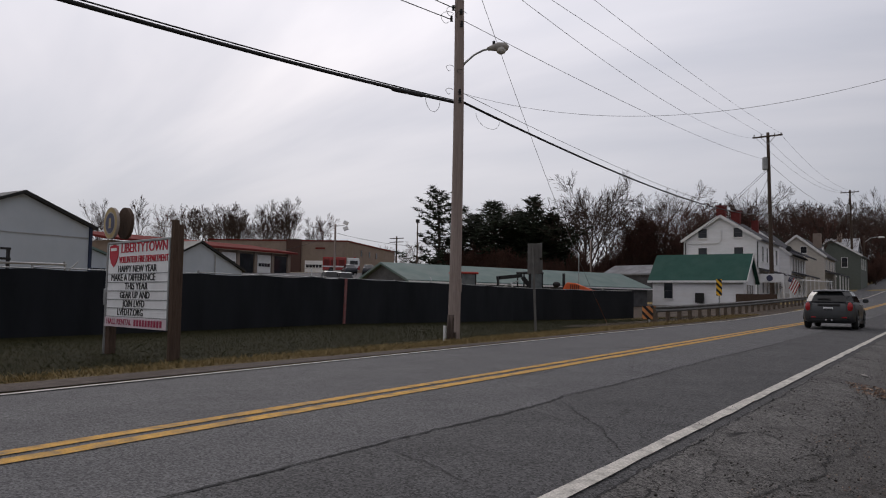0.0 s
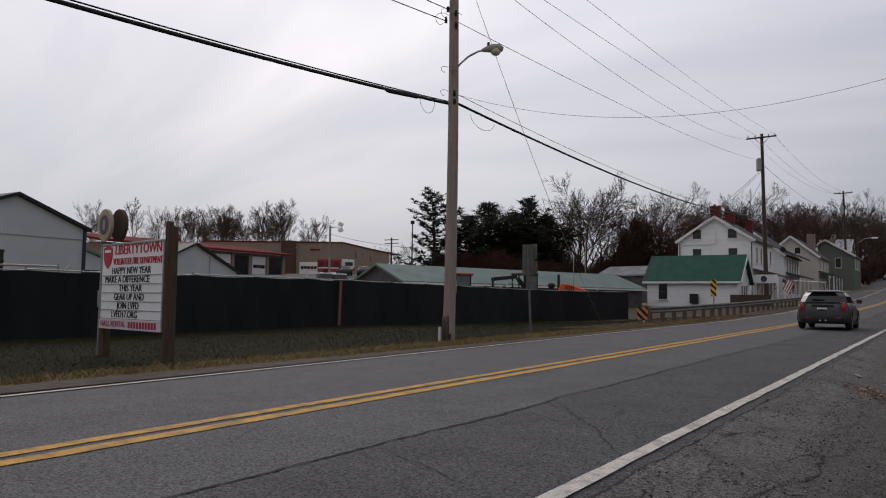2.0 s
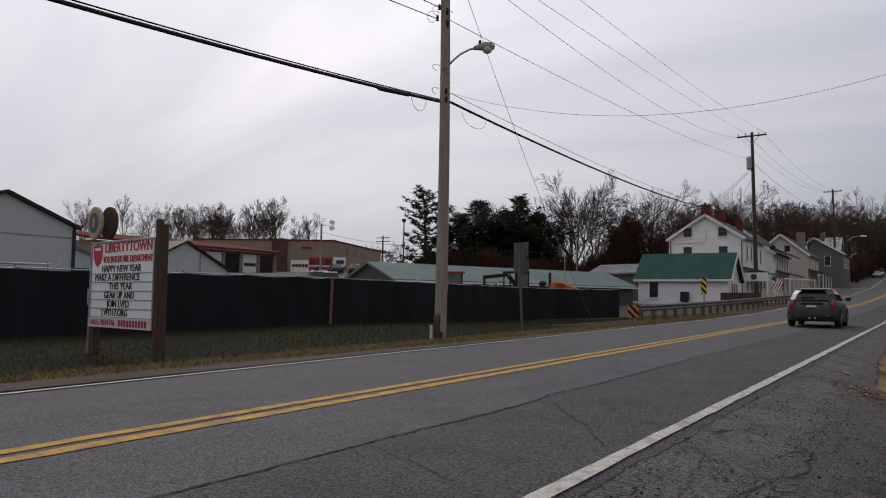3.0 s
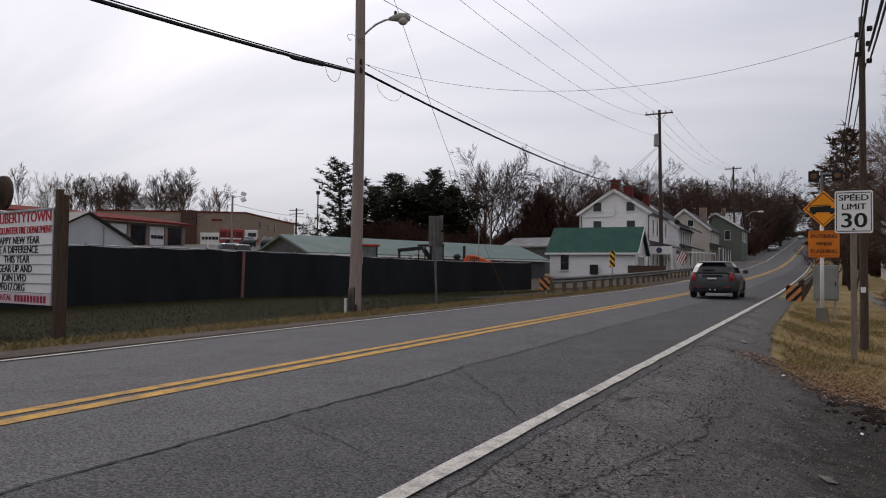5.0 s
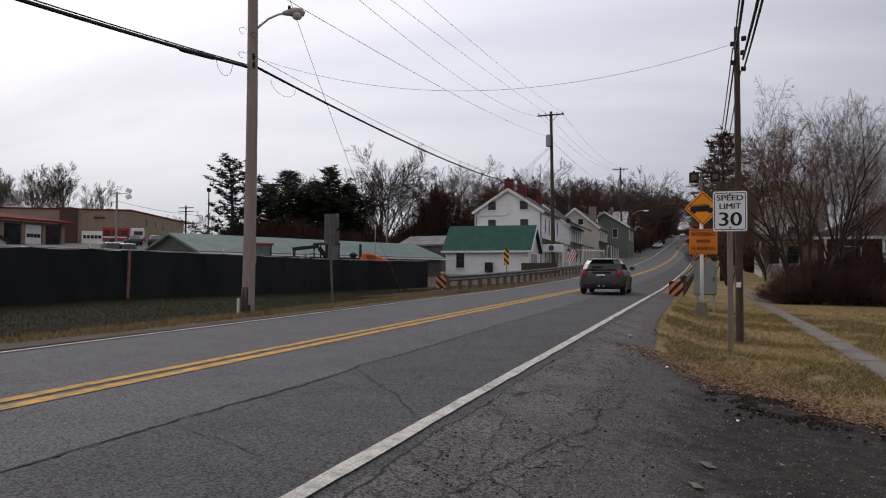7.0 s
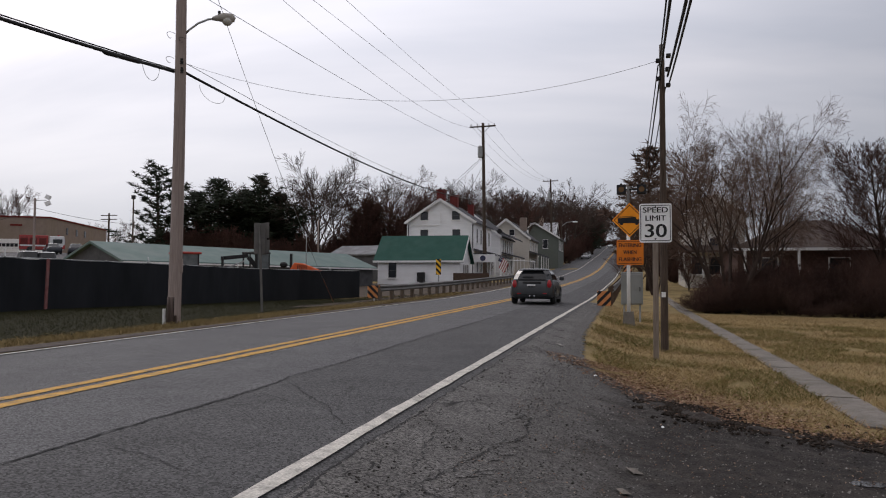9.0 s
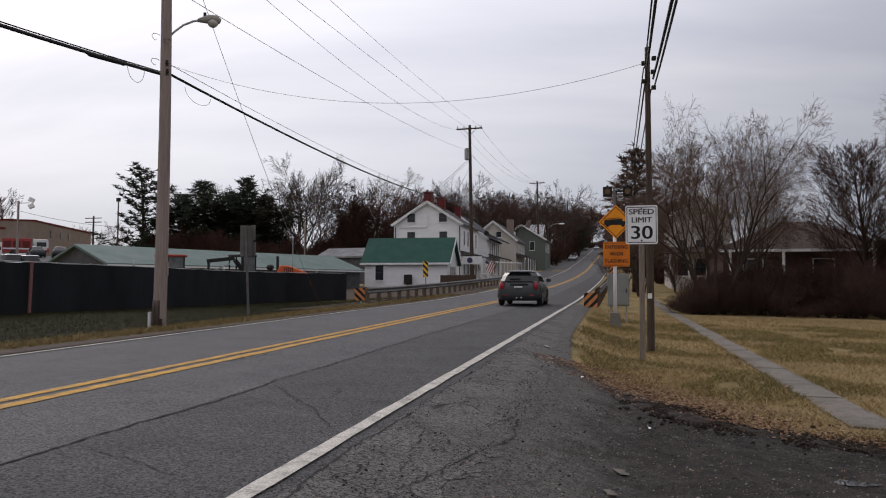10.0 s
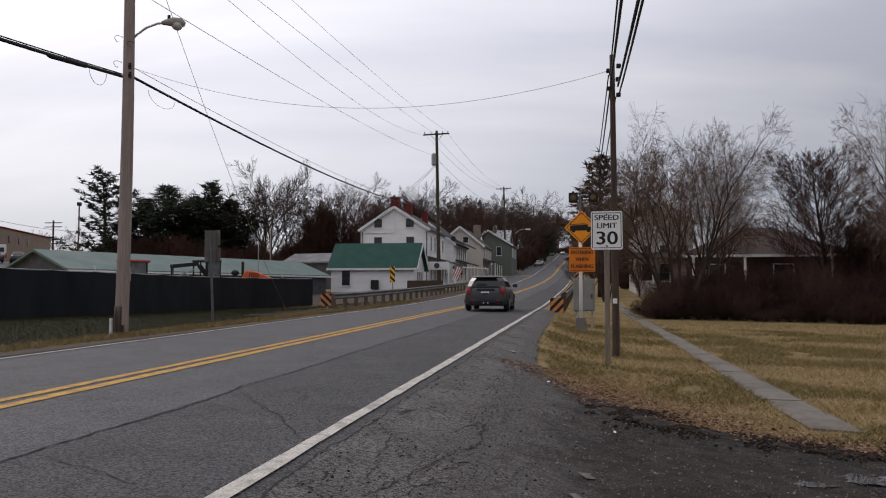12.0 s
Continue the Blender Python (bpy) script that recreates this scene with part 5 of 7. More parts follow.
def rounded(w, h, r, n=4):
    pts = []
    for cx, cz, a0 in ((w / 2 - r, h / 2 - r, 0), (-w / 2 + r, h / 2 - r, 90), (-w / 2 + r, -h / 2 + r, 180), (w / 2 - r, -h / 2 + r, 270)):
        for i in range(n + 1):
            a = radians(a0 + 90 * i / n)
            pts.append((cx + r * math.cos(a), cz + r * math.sin(a)))
    return pts


def face_plate(name, poly, c, y0, th, material, parent, label=""):
    return part(name, MB().prism(poly, lambda u, v: (c[0] + u, y0 - th, c[1] + v), lambda u, v: (c[0] + u, y0, c[1] + v)), material, parent, label)


# speed limit sign on a grey wooden post
SX, SY = 0.44, 15.93
sz0 = zland(SX, SY)
sp = thing("speed_sign", (SX, SY, sz0), "white speed limit thirty sign on a weathered wooden post", "road sign")
part("post", MB().box((SX, SY + 0.06, (sz0 - 0.4 + 2.78) / 2), (0.105, 0.1, 2.78 - sz0 + 0.4)), M_POSTW, sp, bevel=0.01)
spl = face_plate("sign_plate", rounded(0.61, 0.76, 0.04), (SX, 2.39), SY, 0.008, M_SIGNW, sp)
for nm, poly in (("border_top", [(-0.27, 0.352), (0.27, 0.352), (0.27, 0.338), (-0.27, 0.338)]), ("border_bottom", [(-0.27, -0.352), (0.27, -0.352), (0.27, -0.338), (-0.27, -0.338)]), ("border_side", [(-0.284, -0.34), (-0.27, -0.34), (-0.27, 0.34), (-0.284, 0.34)]), ("border_side", [(0.284, -0.34), (0.27, -0.34), (0.27, 0.34), (0.284, 0.34)])):
    face_plate(nm, poly, (SX, 2.39), SY - 0.008, 0.003, M_SIGNK, spl)
for words, dz, size, w in (("SPEED", 0.25, 0.15, 0.47), ("LIMIT", 0.09, 0.15, 0.38), ("30", -0.165, 0.37, 0.40)):
    lettering("lettering", words, size, pose(SX, SY - 0.011, 2.39 + dz, 90, 0, 0), M_SIGNK, spl, w, 0.004)
for dz in (0.31, -0.31):
    part("bolt", MB().tube([(SX, SY - 0.008, 2.39 + dz), (SX, SY - 0.022, 2.39 + dz)], 0.018, 8), M_SIGNK, spl)

# fire station warning sign with flashing beacons
TX, TY = -0.12, 25.49
tz = zland(TX, TY)
ts = thing("warning_sign", (TX, TY, tz), "orange fire engine warning sign with twin beacons on white pole", "road sign")
part("footing", MB().add([(TX + a * 0.2, TY + b * 0.2, tz - 0.1) for a, b in ((-1, -1), (1, -1), (1, 1), (-1, 1))] + [(TX + a * 0.15, TY + b * 0.15, 0.36) for a, b in ((-1, -1), (1, -1), (1, 1), (-1, 1))], [(3, 2, 1, 0), (4, 5, 6, 7), (0, 1, 5, 4), (1, 2, 6, 5), (2, 3, 7, 6), (3, 0, 4, 7)]), M_CONC, ts, "tapered concrete footing")
part("upper_pole", MB().tube([(TX, TY + 0.08, 2.9), (TX, TY + 0.08, 4.3)], 0.045, 12), M_SIGNB, ts, "dull grey upper pole", smooth=True)
part("pole", MB().tube([(TX, TY + 0.08, 0.2), (TX, TY + 0.08, 2.9)], 0.057, 12), M_WHITE, ts, "white painted steel pole", smooth=True)
dc = (TX + 0.04, 3.23)
rr = 0.54
dia = face_plate("diamond_plate", [(0, rr), (-rr, 0), (0, -rr), (rr, 0)], dc, TY - 0.0, 0.01, M_ORANGE, ts, "orange diamond plate")
q, q2 = rr - 0.055, rr - 0.085
for s1, s2 in ((1, 1), (-1, 1), (-1, -1), (1, -1)):
    face_plate("border", [(0, q * s2), (q * s1, 0), (q2 * s1, 0), (0, q2 * s2)], dc, TY - 0.01, 0.003, M_SIGNK, dia)
face_plate("engine_shape", [(-0.36, -0.1), (0.36, -0.1), (0.36, 0.02), (0.2, 0.02), (0.2, 0.1), (-0.36, 0.06)], dc, TY - 0.01, 0.003, M_SIGNK, dia)
for u in (-0.25, 0.22):
    part("wheel_shape", MB().tube([(dc[0] + u, TY - 0.01, dc[1] - 0.1), (dc[0] + u, TY - 0.014, dc[1] - 0.1)], 0.06, 12), M_SIGNK, dia)
face_plate("ladder_shape", [(-0.38, 0.08), (0.12, 0.11), (0.12, 0.13), (-0.38, 0.1)], dc, TY - 0.01, 0.003, M_SIGNK, dia)
wp = face_plate("word_plate", rounded(0.82, 0.78, 0.05), (TX + 0.05, 2.21), TY, 0.01, M_WORDO, ts, "orange word plate")
for w, dz, ww in (("ENTERING", 0.22, 0.68), ("WHEN", 0.0, 0.40), ("FLASHING", -0.22, 0.68)):
    lettering("lettering", w, 0.17, pose(TX + 0.05, TY - 0.013, 2.21 + dz, 90, 0, 0), M_SIGNK, wp, ww, 0.004)
for poly in ([(-0.36, 0.355), (0.36, 0.355), (0.36, 0.34), (-0.36, 0.34)], [(-0.36, -0.355), (0.36, -0.355), (0.36, -0.34), (-0.36, -0.34)]):
    face_plate("border", poly, (TX + 0.05, 2.21), TY - 0.01, 0.003, M_SIGNK, wp)
M_AMBER = surf("unlit_amber_lens", (0.1, 0.05, 0.01), (0.14, 0.07, 0.02), 6, 0.2)
part("beacon_bar", MB().bar((TX - 0.3, TY + 0.08, 4.2), (TX + 0.5, TY + 0.08, 4.2), 0.05), M_BLACK, ts)
for dx in (-0.21, 0.41):
    b = part("beacon", MB().box((TX + dx, TY, 4.19), (0.29, 0.14, 0.31)), M_BLACK, ts, "black square beacon housing", bevel=0.02)
    part("lens", MB().tube([(TX + dx, TY - 0.06, 4.19), (TX + dx, TY - 0.1, 4.19)], 0.09, 14), M_AMBER, b)
    part("visor", MB().tube([(TX + dx, TY - 0.08, 4.33), (TX + dx, TY - 0.2, 4.33)], 0.04, 8), M_BLACK, b)

# grey equipment cabinet on legs
cb = thing("equipment_cabinet", (0.1, 27.6, zland(0.1, 27.6)), "grey steel roadside equipment cabinet on legs", "cabinet")
part("body", MB().box((-0.02, 27.6, 1.08), (0.72, 0.4, 1.1)), M_CAB, cb, bevel=0.02)
part("door", MB().box((-0.02, 27.38, 1.06), (0.62, 0.03, 0.98)), M_CAB, cb, bevel=0.008)
part("handle", MB().box((0.24, 27.35, 1.05), (0.03, 0.04, 0.14)), M_BLACK, cb)
for dx in (-0.28, 0.24):
    part("leg", MB().box((dx, 27.6, 0.3), (0.06, 0.06, 0.7)), M_GALV, cb)


# striped object markers
def marker(name, c, w, h, rz, stripe_mat, label, post_h, slant=1, yellow_post=False):
    m = pose(c[0], c[1], c[2], 0, 0, rz)
    gz = zland(c[0], c[1])
    t = thing(name, (c[0], c[1], gz), label, "marker sign")
    part("post", MB().bar((c[0], c[1] + 0.05, gz - 0.3), (c[0], c[1] + 0.05, c[2] + h / 2 - 0.02), 0.07), M_GALV, t)
    pl = part("marker_plate", MB().prism([(-w / 2, -h / 2), (w / 2, -h / 2), (w / 2, h / 2), (-w / 2, h / 2)], lambda u, v: m @ Vector((u, -0.006, v)), lambda u, v: m @ Vector((u, 0.006, v))), stripe_mat, t)
    pitch = 0.36
    k = -6
    while k < 8:
        # clip a slanted band against the plate
        v0 = k * pitch / 2 * 1.0
        band = [(-w / 2, v0 - slant * w / 2), (w / 2, v0 + slant * w / 2), (w / 2, v0 + slant * w / 2 + pitch / 2 * 0.95), (-w / 2, v0 - slant * w / 2 + pitch / 2 * 0.95)]
        k += 2
        poly = band
        for sgn_ in (1, -1):
            lim = h / 2
            outp = []
            for i in range(len(poly)):
                p, q = poly[i], poly[(i + 1) % len(poly)]
                ip, iq = sgn_ * p[1] <= lim, sgn_ * q[1] <= lim
                if ip:
                    outp.append(p)
                if ip != iq:
                    f = (sgn_ * lim - p[1]) / (q[1] - p[1])
                    outp.append((p[0] + f * (q[0] - p[0]), sgn_ * lim))
            poly = outp
            if len(poly) < 3:
                break
        if len(poly) >= 3:
            part("stripe", MB().prism(poly, lambda u, v: m @ Vector((u, -0.010, v)), lambda u, v: m @ Vector((u, -0.006, v))), M_SIGNK, pl)
    return t


marker("object_marker", (-12.4, 37.2, 0.80), 0.62, 0.62, 15, M_MARKO, "square orange and black striped marker at the guardrail end", 1.1, -1)
marker("object_marker", (-11.75, 47.9, 2.28), 0.32, 0.98, 8, M_MARKY, "tall yellow and black striped marker above the guardrail", 2.8, -1)
marker("object_marker", (-1.17, 34.0, 0.63), 0.56, 0.62, 4, M_MARKO, "square orange and black striped marker beside the shoulder", 1.0, 1)
marker("object_marker", (-0.35, 62.0, 2.6), 0.6, 0.95, 0, M_MARKO, "orange and black striped marker beyond the bridge", 3.1, 1)

# sign seen from behind: two grey plates on one steel post
BX, BY = -13.12, 26.37
bz = zland(BX, BY)
bs = thing("sign_back", (BX, BY, bz), "bare grey backs of two road signs on a steel post", "road sign")
part("post", MB().bar((BX + 0.12, BY - 0.02, bz - 0.3), (BX - 0.06, BY, 3.35), 0.075, 0.05), M_SIGNB, bs)
part("sign_plate", MB().box((BX - 0.04, BY + 0.06, 2.82), (0.46, 0.012, 1.12), 32), M_SIGNB, bs)
part("sign_plate", MB().box((BX + 0.16, BY + 0.12, 3.12), (0.34, 0.012, 0.55), -30), M_SIGNB, bs)
part("sign_plate", MB().box((BX + 0.18, BY + 0.12, 2.52), (0.34, 0.012, 0.5), -30), M_SIGNB, bs)


# ---- guardrails ----
M_RAIL = surf("dull_zinc_rail", (0.13, 0.13, 0.128), (0.2, 0.2, 0.195), 3, 0.7, stain=(0.1, 0.09, 0.08), stain_scale=0.8)
M_CABGLASS = surf("grimy_cab_glass", (0.10, 0.12, 0.125), (0.18, 0.2, 0.2), 2, 0.2)

def guardrail(x, y0, y1, zt, label, post_mat, end_curl):
    g = thing("guardrail", (x, y0, zland(x, y0)), label, "guardrail")
    prof = [(0, -0.155), (0.05, -0.13), (0.075, -0.09), (0.045, -0.03), (0.0, 0.0), (0.045, 0.03), (0.075, 0.09), (0.05, 0.13), (0, 0.155)]
    prof2 = prof + [(u - 0.012, v) for u, v in reversed(prof)]
    y = y0
    while y < y1 - 0.1:
        ln = min(3.8, y1 - y)
        za, zb = zroad(y) + zt, zroad(y + ln) + zt
        part("beam", MB().prism(prof2, lambda u, v: (x + u, y, za + v), lambda u, v: (x + u, y + ln - 0.004, zb + v)), M_RAIL, g)
        y += ln
    y = y0 + 0.4
    while y < y1:
        zp = zroad(y)
        part("post", MB().box((x - 0.12, y, zp + zt / 2 - 0.15), (0.17, 0.17, zt + 0.45)), post_mat, g)
        y += 1.9
    part("end_piece", MB().tube([(x + 0.02, y1, zroad(y1) + zt - 0.16), (x + 0.02, y1, zroad(y1) + zt + 0.16)], 0.12, 10), M_GALV if end_curl else M_BLACK, g)
    return g


guardrail(-11.7, 36.0, 80.0, 0.50, "galvanised guardrail on tan wooden posts", M_RAILPOST, False)
guardrail(-0.85, 35.5, 70.0, 0.55, "dark weathered guardrail beside the shoulder", M_POSTD, False)


# storefront pipe frame, flag and bench by the white house
pf = thing("signboard_stand", (-14.5, 106, zland(-14.5, 106)), "white pipe frame in front of the row house", "frame")
part("top_rail", MB().tube([(-16.3, 100, 4.4), (-13.3, 111, 4.5)], 0.07, 8), M_WHITE, pf)
for (x, y) in ((-16.2, 100.5), (-13.4, 110.8)):
    part("leg", MB().tube([(x, y, 4.4), (x, y, 1.6)], 0.06, 8), M_WHITE, pf)
flag = thing("flag", (-15.0, 92, 3.5), "faded striped flag hanging from a short porch pole", "flag")
part("pole", MB().tube([(-15.7, 92.2, 4.9), (-14.6, 91.6, 3.9)], 0.02, 6), M_WHITE, flag)
for i in range(7):
    part("stripe", MB().box((-14.95 + 0.09 * i, 91.9, 3.75 - 0.1 * i), (0.1, 0.02, 1.3), 0, 0, 25), M_SIGNW if i % 2 else surf("flag_red", (0.35, 0.06, 0.06), (0.4, 0.09, 0.09), 4, 0.8), flag)
part("canton", MB().box((-15.05, 91.87, 4.15), (0.4, 0.02, 0.5), 0, 0, 25), M_NAVY, flag)
planter = thing("timber_box", (-16.2, 77.3, zland(-16.2, 77.3)), "dark timber enclosure beside the small building", "enclosure")
part("panel", MB().box((-15.6, 77.2, 1.85), (3.6, 0.12, 1.0)), M_POSTD, planter)
for i in range(8):
    part("slat", MB().box((-17.2 + i * 0.46, 77.12, 1.85), (0.4, 0.04, 1.0)), M_POSTD, planter)
porchsign = thing("hanging_sign", (-15.2, 82.5, 4.3), "white hanging sign board with round emblem on the small building", "sign")
part("board", MB().box((-15.2, 82.5, 4.0), (2.2, 0.08, 0.85)), M_SIGNW, porchsign)
part("emblem", MB().tube([(-15.4, 82.46, 4.0), (-15.4, 82.43, 4.0)], 0.3, 14), M_NAVY, porchsign)
part("arm", MB().bar((-16.9, 82.5, 4.5), (-14.1, 82.5, 4.5), 0.06), M_BLACK, porchsign)


# ---- far poles, lamps ----
def plain_pole(name, x, y, top, r, label, arm=0.0, mat=None):
    z = zland(x, y)
    t = thing(name, (x, y, z), label, "pole")
    part("shaft", pole_shaft((x, y, z - 0.5), (x, y, top), r, r * 0.7), mat or M_POLED, t, smooth=True)
    if arm:
        for dz in (0.4, 1.1):
            part("crossarm", MB().bar((x - arm, y, top - dz), (x + arm, y, top - dz), 0.14), mat or M_POLED, t)
    return t


fl = plain_pole("floodlight_pole", -65.4, 75.7, 10.7, 0.16, "wooden pole with twin floodlights over the parking lot", mat=M_POLE)
part("arm", MB().bar((-65.4, 75.7, 10.45), (-64.4, 76.3, 10.5), 0.07), M_GALV, fl)
for dz in (0.35, -0.35):
    part("floodlight", MB().box((-64.3, 76.4, 10.5 + dz), (0.6, 0.4, 0.5), 30, 0, 25 if dz > 0 else -25), M_SIGNW, fl, bevel=0.05)
wire("power_line", (-65.4, 75.7, 9.6), (-84, 84, 8.2), 0.4, 0.02, M_WIRE, "thin overhead power line", 12, group=OH)
wire("power_line", (-65.4, 75.7, 9.6), (-52, 83, 8.0), 0.6, 0.02, M_WIRE, "thin overhead power line", 12, group=OH)
plain_pole("utility_pole", -89, 120.7, 13.4, 0.2, "distant utility pole with double crossarm by the fire hall", 1.6)
tp = plain_pole("siren_pole", -54.35, 77.9, 10.9, 0.1, "slim dark pole with a small siren head", mat=M_POLED)
part("siren", MB().tube([(-54.35, 77.9, 10.6), (-54.35, 77.9, 11.0)], 0.24, 10), M_BLACK, tp)
plain_pole("utility_pole", -16.3, 262, 29, 0.22, "distant utility pole with crossarms on the hill", 1.9)
plain_pole("utility_pole", -38.0, 92.0, 9.2, 0.1, "thin bleached pole standing before the trees", mat=M_POLE)
plain_pole("flag_pole", -23.7, 55.1, 4.9, 0.04, "thin steel post behind the fence", mat=M_GALV)
sl = plain_pole("street_lamp", -14.3, 165, 14.6, 0.16, "street lamp on a wooden pole up the hill")
part("arm", MB().tube([(-14.3, 165, 13.4), (-13.2, 165, 14.2), (-11.8, 165, 14.4)], 0.06, 6), M_GALV, sl)
part("lamp_head", MB().ball((-11.5, 165, 14.3), (0.6, 0.25, 0.16), 10, 6), M_SIGNW, sl, smooth=True)

# ---- machines behind the fence ----
M_TRED = surf("tractor_red", (0.32, 0.04, 0.035), (0.42, 0.07, 0.055), 3, 0.45)
M_TORG = surf("tractor_orange", (0.62, 0.10, 0.03), (0.72, 0.15, 0.05), 3, 0.45)
M_TYRE = surf("tyre_rubber", (0.012, 0.012, 0.013), (0.025, 0.025, 0.025), 12, 0.85, bump=0.4)


def tractor(name, cx, cy, z0, zt, body_mat, roof_mat, label, rz, roof_w=1.3):
    """A compact cab tractor about its base, turned by rz, with its roof at zt."""
    t = thing(name, (cx, cy, z0), label, "tractor")
    m = pose(cx, cy, z0, 0, 0, rz)
    h = zt - z0

    def bx(nm, c, size, mat, bevel=0.03, label=""):
        mb = MB().box((0, 0, 0), size)
        mb.v = [tuple(m @ (Vector(v) + Vector(c))) for v in mb.v]
        return part(nm, mb, mat, t, label, bevel)
    bx("hood", (0, -1.2, 0.95), (0.8, 1.6, 0.7), body_mat, 0.08)
    bx("chassis", (0, -0.3, 0.6), (0.6, 3.0, 0.35), M_BLACK)
    bx("roof", (0, 0.5, h - 0.06), (roof_w, 1.5, 0.14), roof_mat, 0.04)
    for sx in (-0.55, 0.55):
        for sy in (-0.15, 0.5, 1.15):
            bx("pillar", (sx, sy, (h + 0.8) / 2), (0.07, 0.07, h - 0.8), M_BLACK, 0.0)
    bx("windscreen", (0, -0.14, h - 0.62), (1.02, 0.02, 0.95), M_CABGLASS, 0.0)
    bx("seat", (0, 0.7, 1.25), (0.5, 0.45, 0.6), M_BLACK, 0.06)
    for sx in (-0.68, 0.68):
        for sy, r in ((0.8, 0.62), (-1.5, 0.4)):
            a, b = m @ Vector((sx - 0.16, sy, r)), m @ Vector((sx + 0.16, sy, r))
            w = part("wheel", MB().tube([a, a.lerp(b, 0.1), a.lerp(b, 0.9), b], [r * 0.9, r, r, r * 0.9], 18), M_TYRE, t, smooth=True)
            part("rim", MB().tube([a.lerp(b, -0.03), a.lerp(b, 1.03)], r * 0.5, 12), roof_mat, w)
    return t


tractor("tractor", -27.0, 44.5, zland(-27, 44.5), 3.14, M_TRED, M_TRED, "red cab tractor parked behind the fence", 60, 1.5)
ex = thing("skid_loader", (-26.0, 48.0, zland(-26, 48)), "grey and white loader with folded arm behind the fence", "loader")
exz = zland(-26, 48)
part("body", MB().box((-26.0, 48.0, exz + 1.0), (1.6, 1.5, 1.3), 25), M_SIGNW, ex, bevel=0.08)
part("cab", MB().box((-26.4, 47.6, exz + 2.2), (0.1, 1.2, 1.3), 25), M_BLACK, ex, bevel=0.03)
part("arm", MB().bar((-26.6, 47.7, exz + 2.75), (-25.0, 48.5, exz + 2.95), 0.2, 0.24), M_BLACK, ex)
part("arm", MB().bar((-25.0, 48.5, exz + 2.85), (-24.3, 48.8, exz + 1.9), 0.2, 0.3), M_BLACK, ex)
part("ram", MB().bar((-26.3, 47.6, exz + 2.0), (-25.2, 48.3, exz + 2.6), 0.1), M_GALV, ex)
for sx, sy in ((-26.7, 47.2), (-25.6, 47.6), (-26.5, 48.6), (-25.2, 48.9)):
    part("wheel", MB().tube([(sx - 0.1, sy, exz + 0.4), (sx + 0.1, sy + 0.05, exz + 0.4)], 0.4, 14), M_TYRE, ex)
tractor("tractor", -24.2, 48.8, zland(-24.2, 48.8), 3.3, M_BLACK, M_BLACK, "black framed cab tractor parked behind the fence", 70, 1.25)
ot = thing("orange_tractor", (-21.6, 50.6, zland(-21.6, 50.6)), "orange machine with sloping louvred hood behind the fence", "tractor")
oz = zland(-21.6, 50.6)
part("hood", MB().prism([(-1.0, 0.9), (1.1, 0.9), (1.1, 1.9), (-0.2, 2.45), (-0.75, 2.5), (-1.0, 2.1)], lambda u, v: (-21.6 + u, 50.2 + u * 0.35, oz + v), lambda u, v: (-21.9 + u, 51.2 + u * 0.35, oz + v)), M_TORG, ot, bevel=0.05)
for i in range(5):
    part("louvre", MB().box((-22.1 + i * 0.13, 50.0 + i * 0.045, oz + 2.15), (0.05, 0.05, 0.4), 19), M_BLACK, ot)
part("mast", MB().bar((-22.6, 50.0, oz + 0.4), (-22.6, 50.0, oz + 3.1), 0.14), M_BLACK, ot)
part("steering", MB().ball((-23.1, 49.9, oz + 2.35), (0.3, 0.2, 0.2), 8, 5), M_BLACK, ot)
for sx in (-22.3, -20.9):
    part("wheel", MB().tube([(sx, 50.0, oz + 0.5), (sx, 50.25, oz + 0.5)], 0.5, 16), M_TYRE, ot)
rk = thing("pipe_rack", (-35.3, 18.6, zland(-35.3, 18.6)), "dark steel rack and pipes standing by the barn", "rack")
for yy in (15.5, 18.9):
    part("upright", MB().bar((-35.3, yy, -0.3), (-35.3, yy, 3.25), 0.12), M_BLACK, rk)
for zz in (3.2, 2.75):
    part("rail", MB().bar((-35.3, 15.4, zz), (-35.3, 19.0, zz), 0.1), M_BLACK, rk)
part("pipe", MB().tube([(-35.2, 17.6, 2.55), (-35.2, 21.6, 2.62)], 0.05, 8), M_GALV, rk)
part("pipe", MB().tube([(-35.2, 21.5, 2.75), (-35.2, 21.6, 2.0)], 0.05, 8), M_GALV, rk)
part("pipe", MB().tube([(-35.1, 21.3, 2.0), (-35.1, 22.1, 2.75)], 0.04, 8), M_GALV, rk)

# ---- trees ----
M_BARK = surf("grey_bark", (0.055, 0.045, 0.038), (0.10, 0.083, 0.07), 6, 0.95, bump=0.6, stretch=(3, 3, 0.6))
M_TWIG = surf("grey_brown_twig", (0.056, 0.041, 0.035), (0.092, 0.068, 0.058), 2, 0.95, per_object=0.25)
M_TWIGR = surf("red_brown_twig", (0.062, 0.033, 0.027), (0.10, 0.056, 0.046), 2, 0.95, per_object=0.25)
M_BARKD = surf("dark_bark", (0.04, 0.029, 0.024), (0.07, 0.052, 0.044), 6, 0.95, bump=0.6, stretch=(3, 3, 0.6))
M_NEEDLE = surf("dark_needles", (0.012, 0.018, 0.010), (0.028, 0.036, 0.02), 3, 0.9, per_object=0.2)
M_NEEDLEB = surf("brown_needles", (0.07, 0.042, 0.03), (0.105, 0.064, 0.046), 3, 0.9)
M_WILLOW = surf("willow_twig", (0.10, 0.066, 0.05), (0.155, 0.107, 0.082), 2, 0.95)
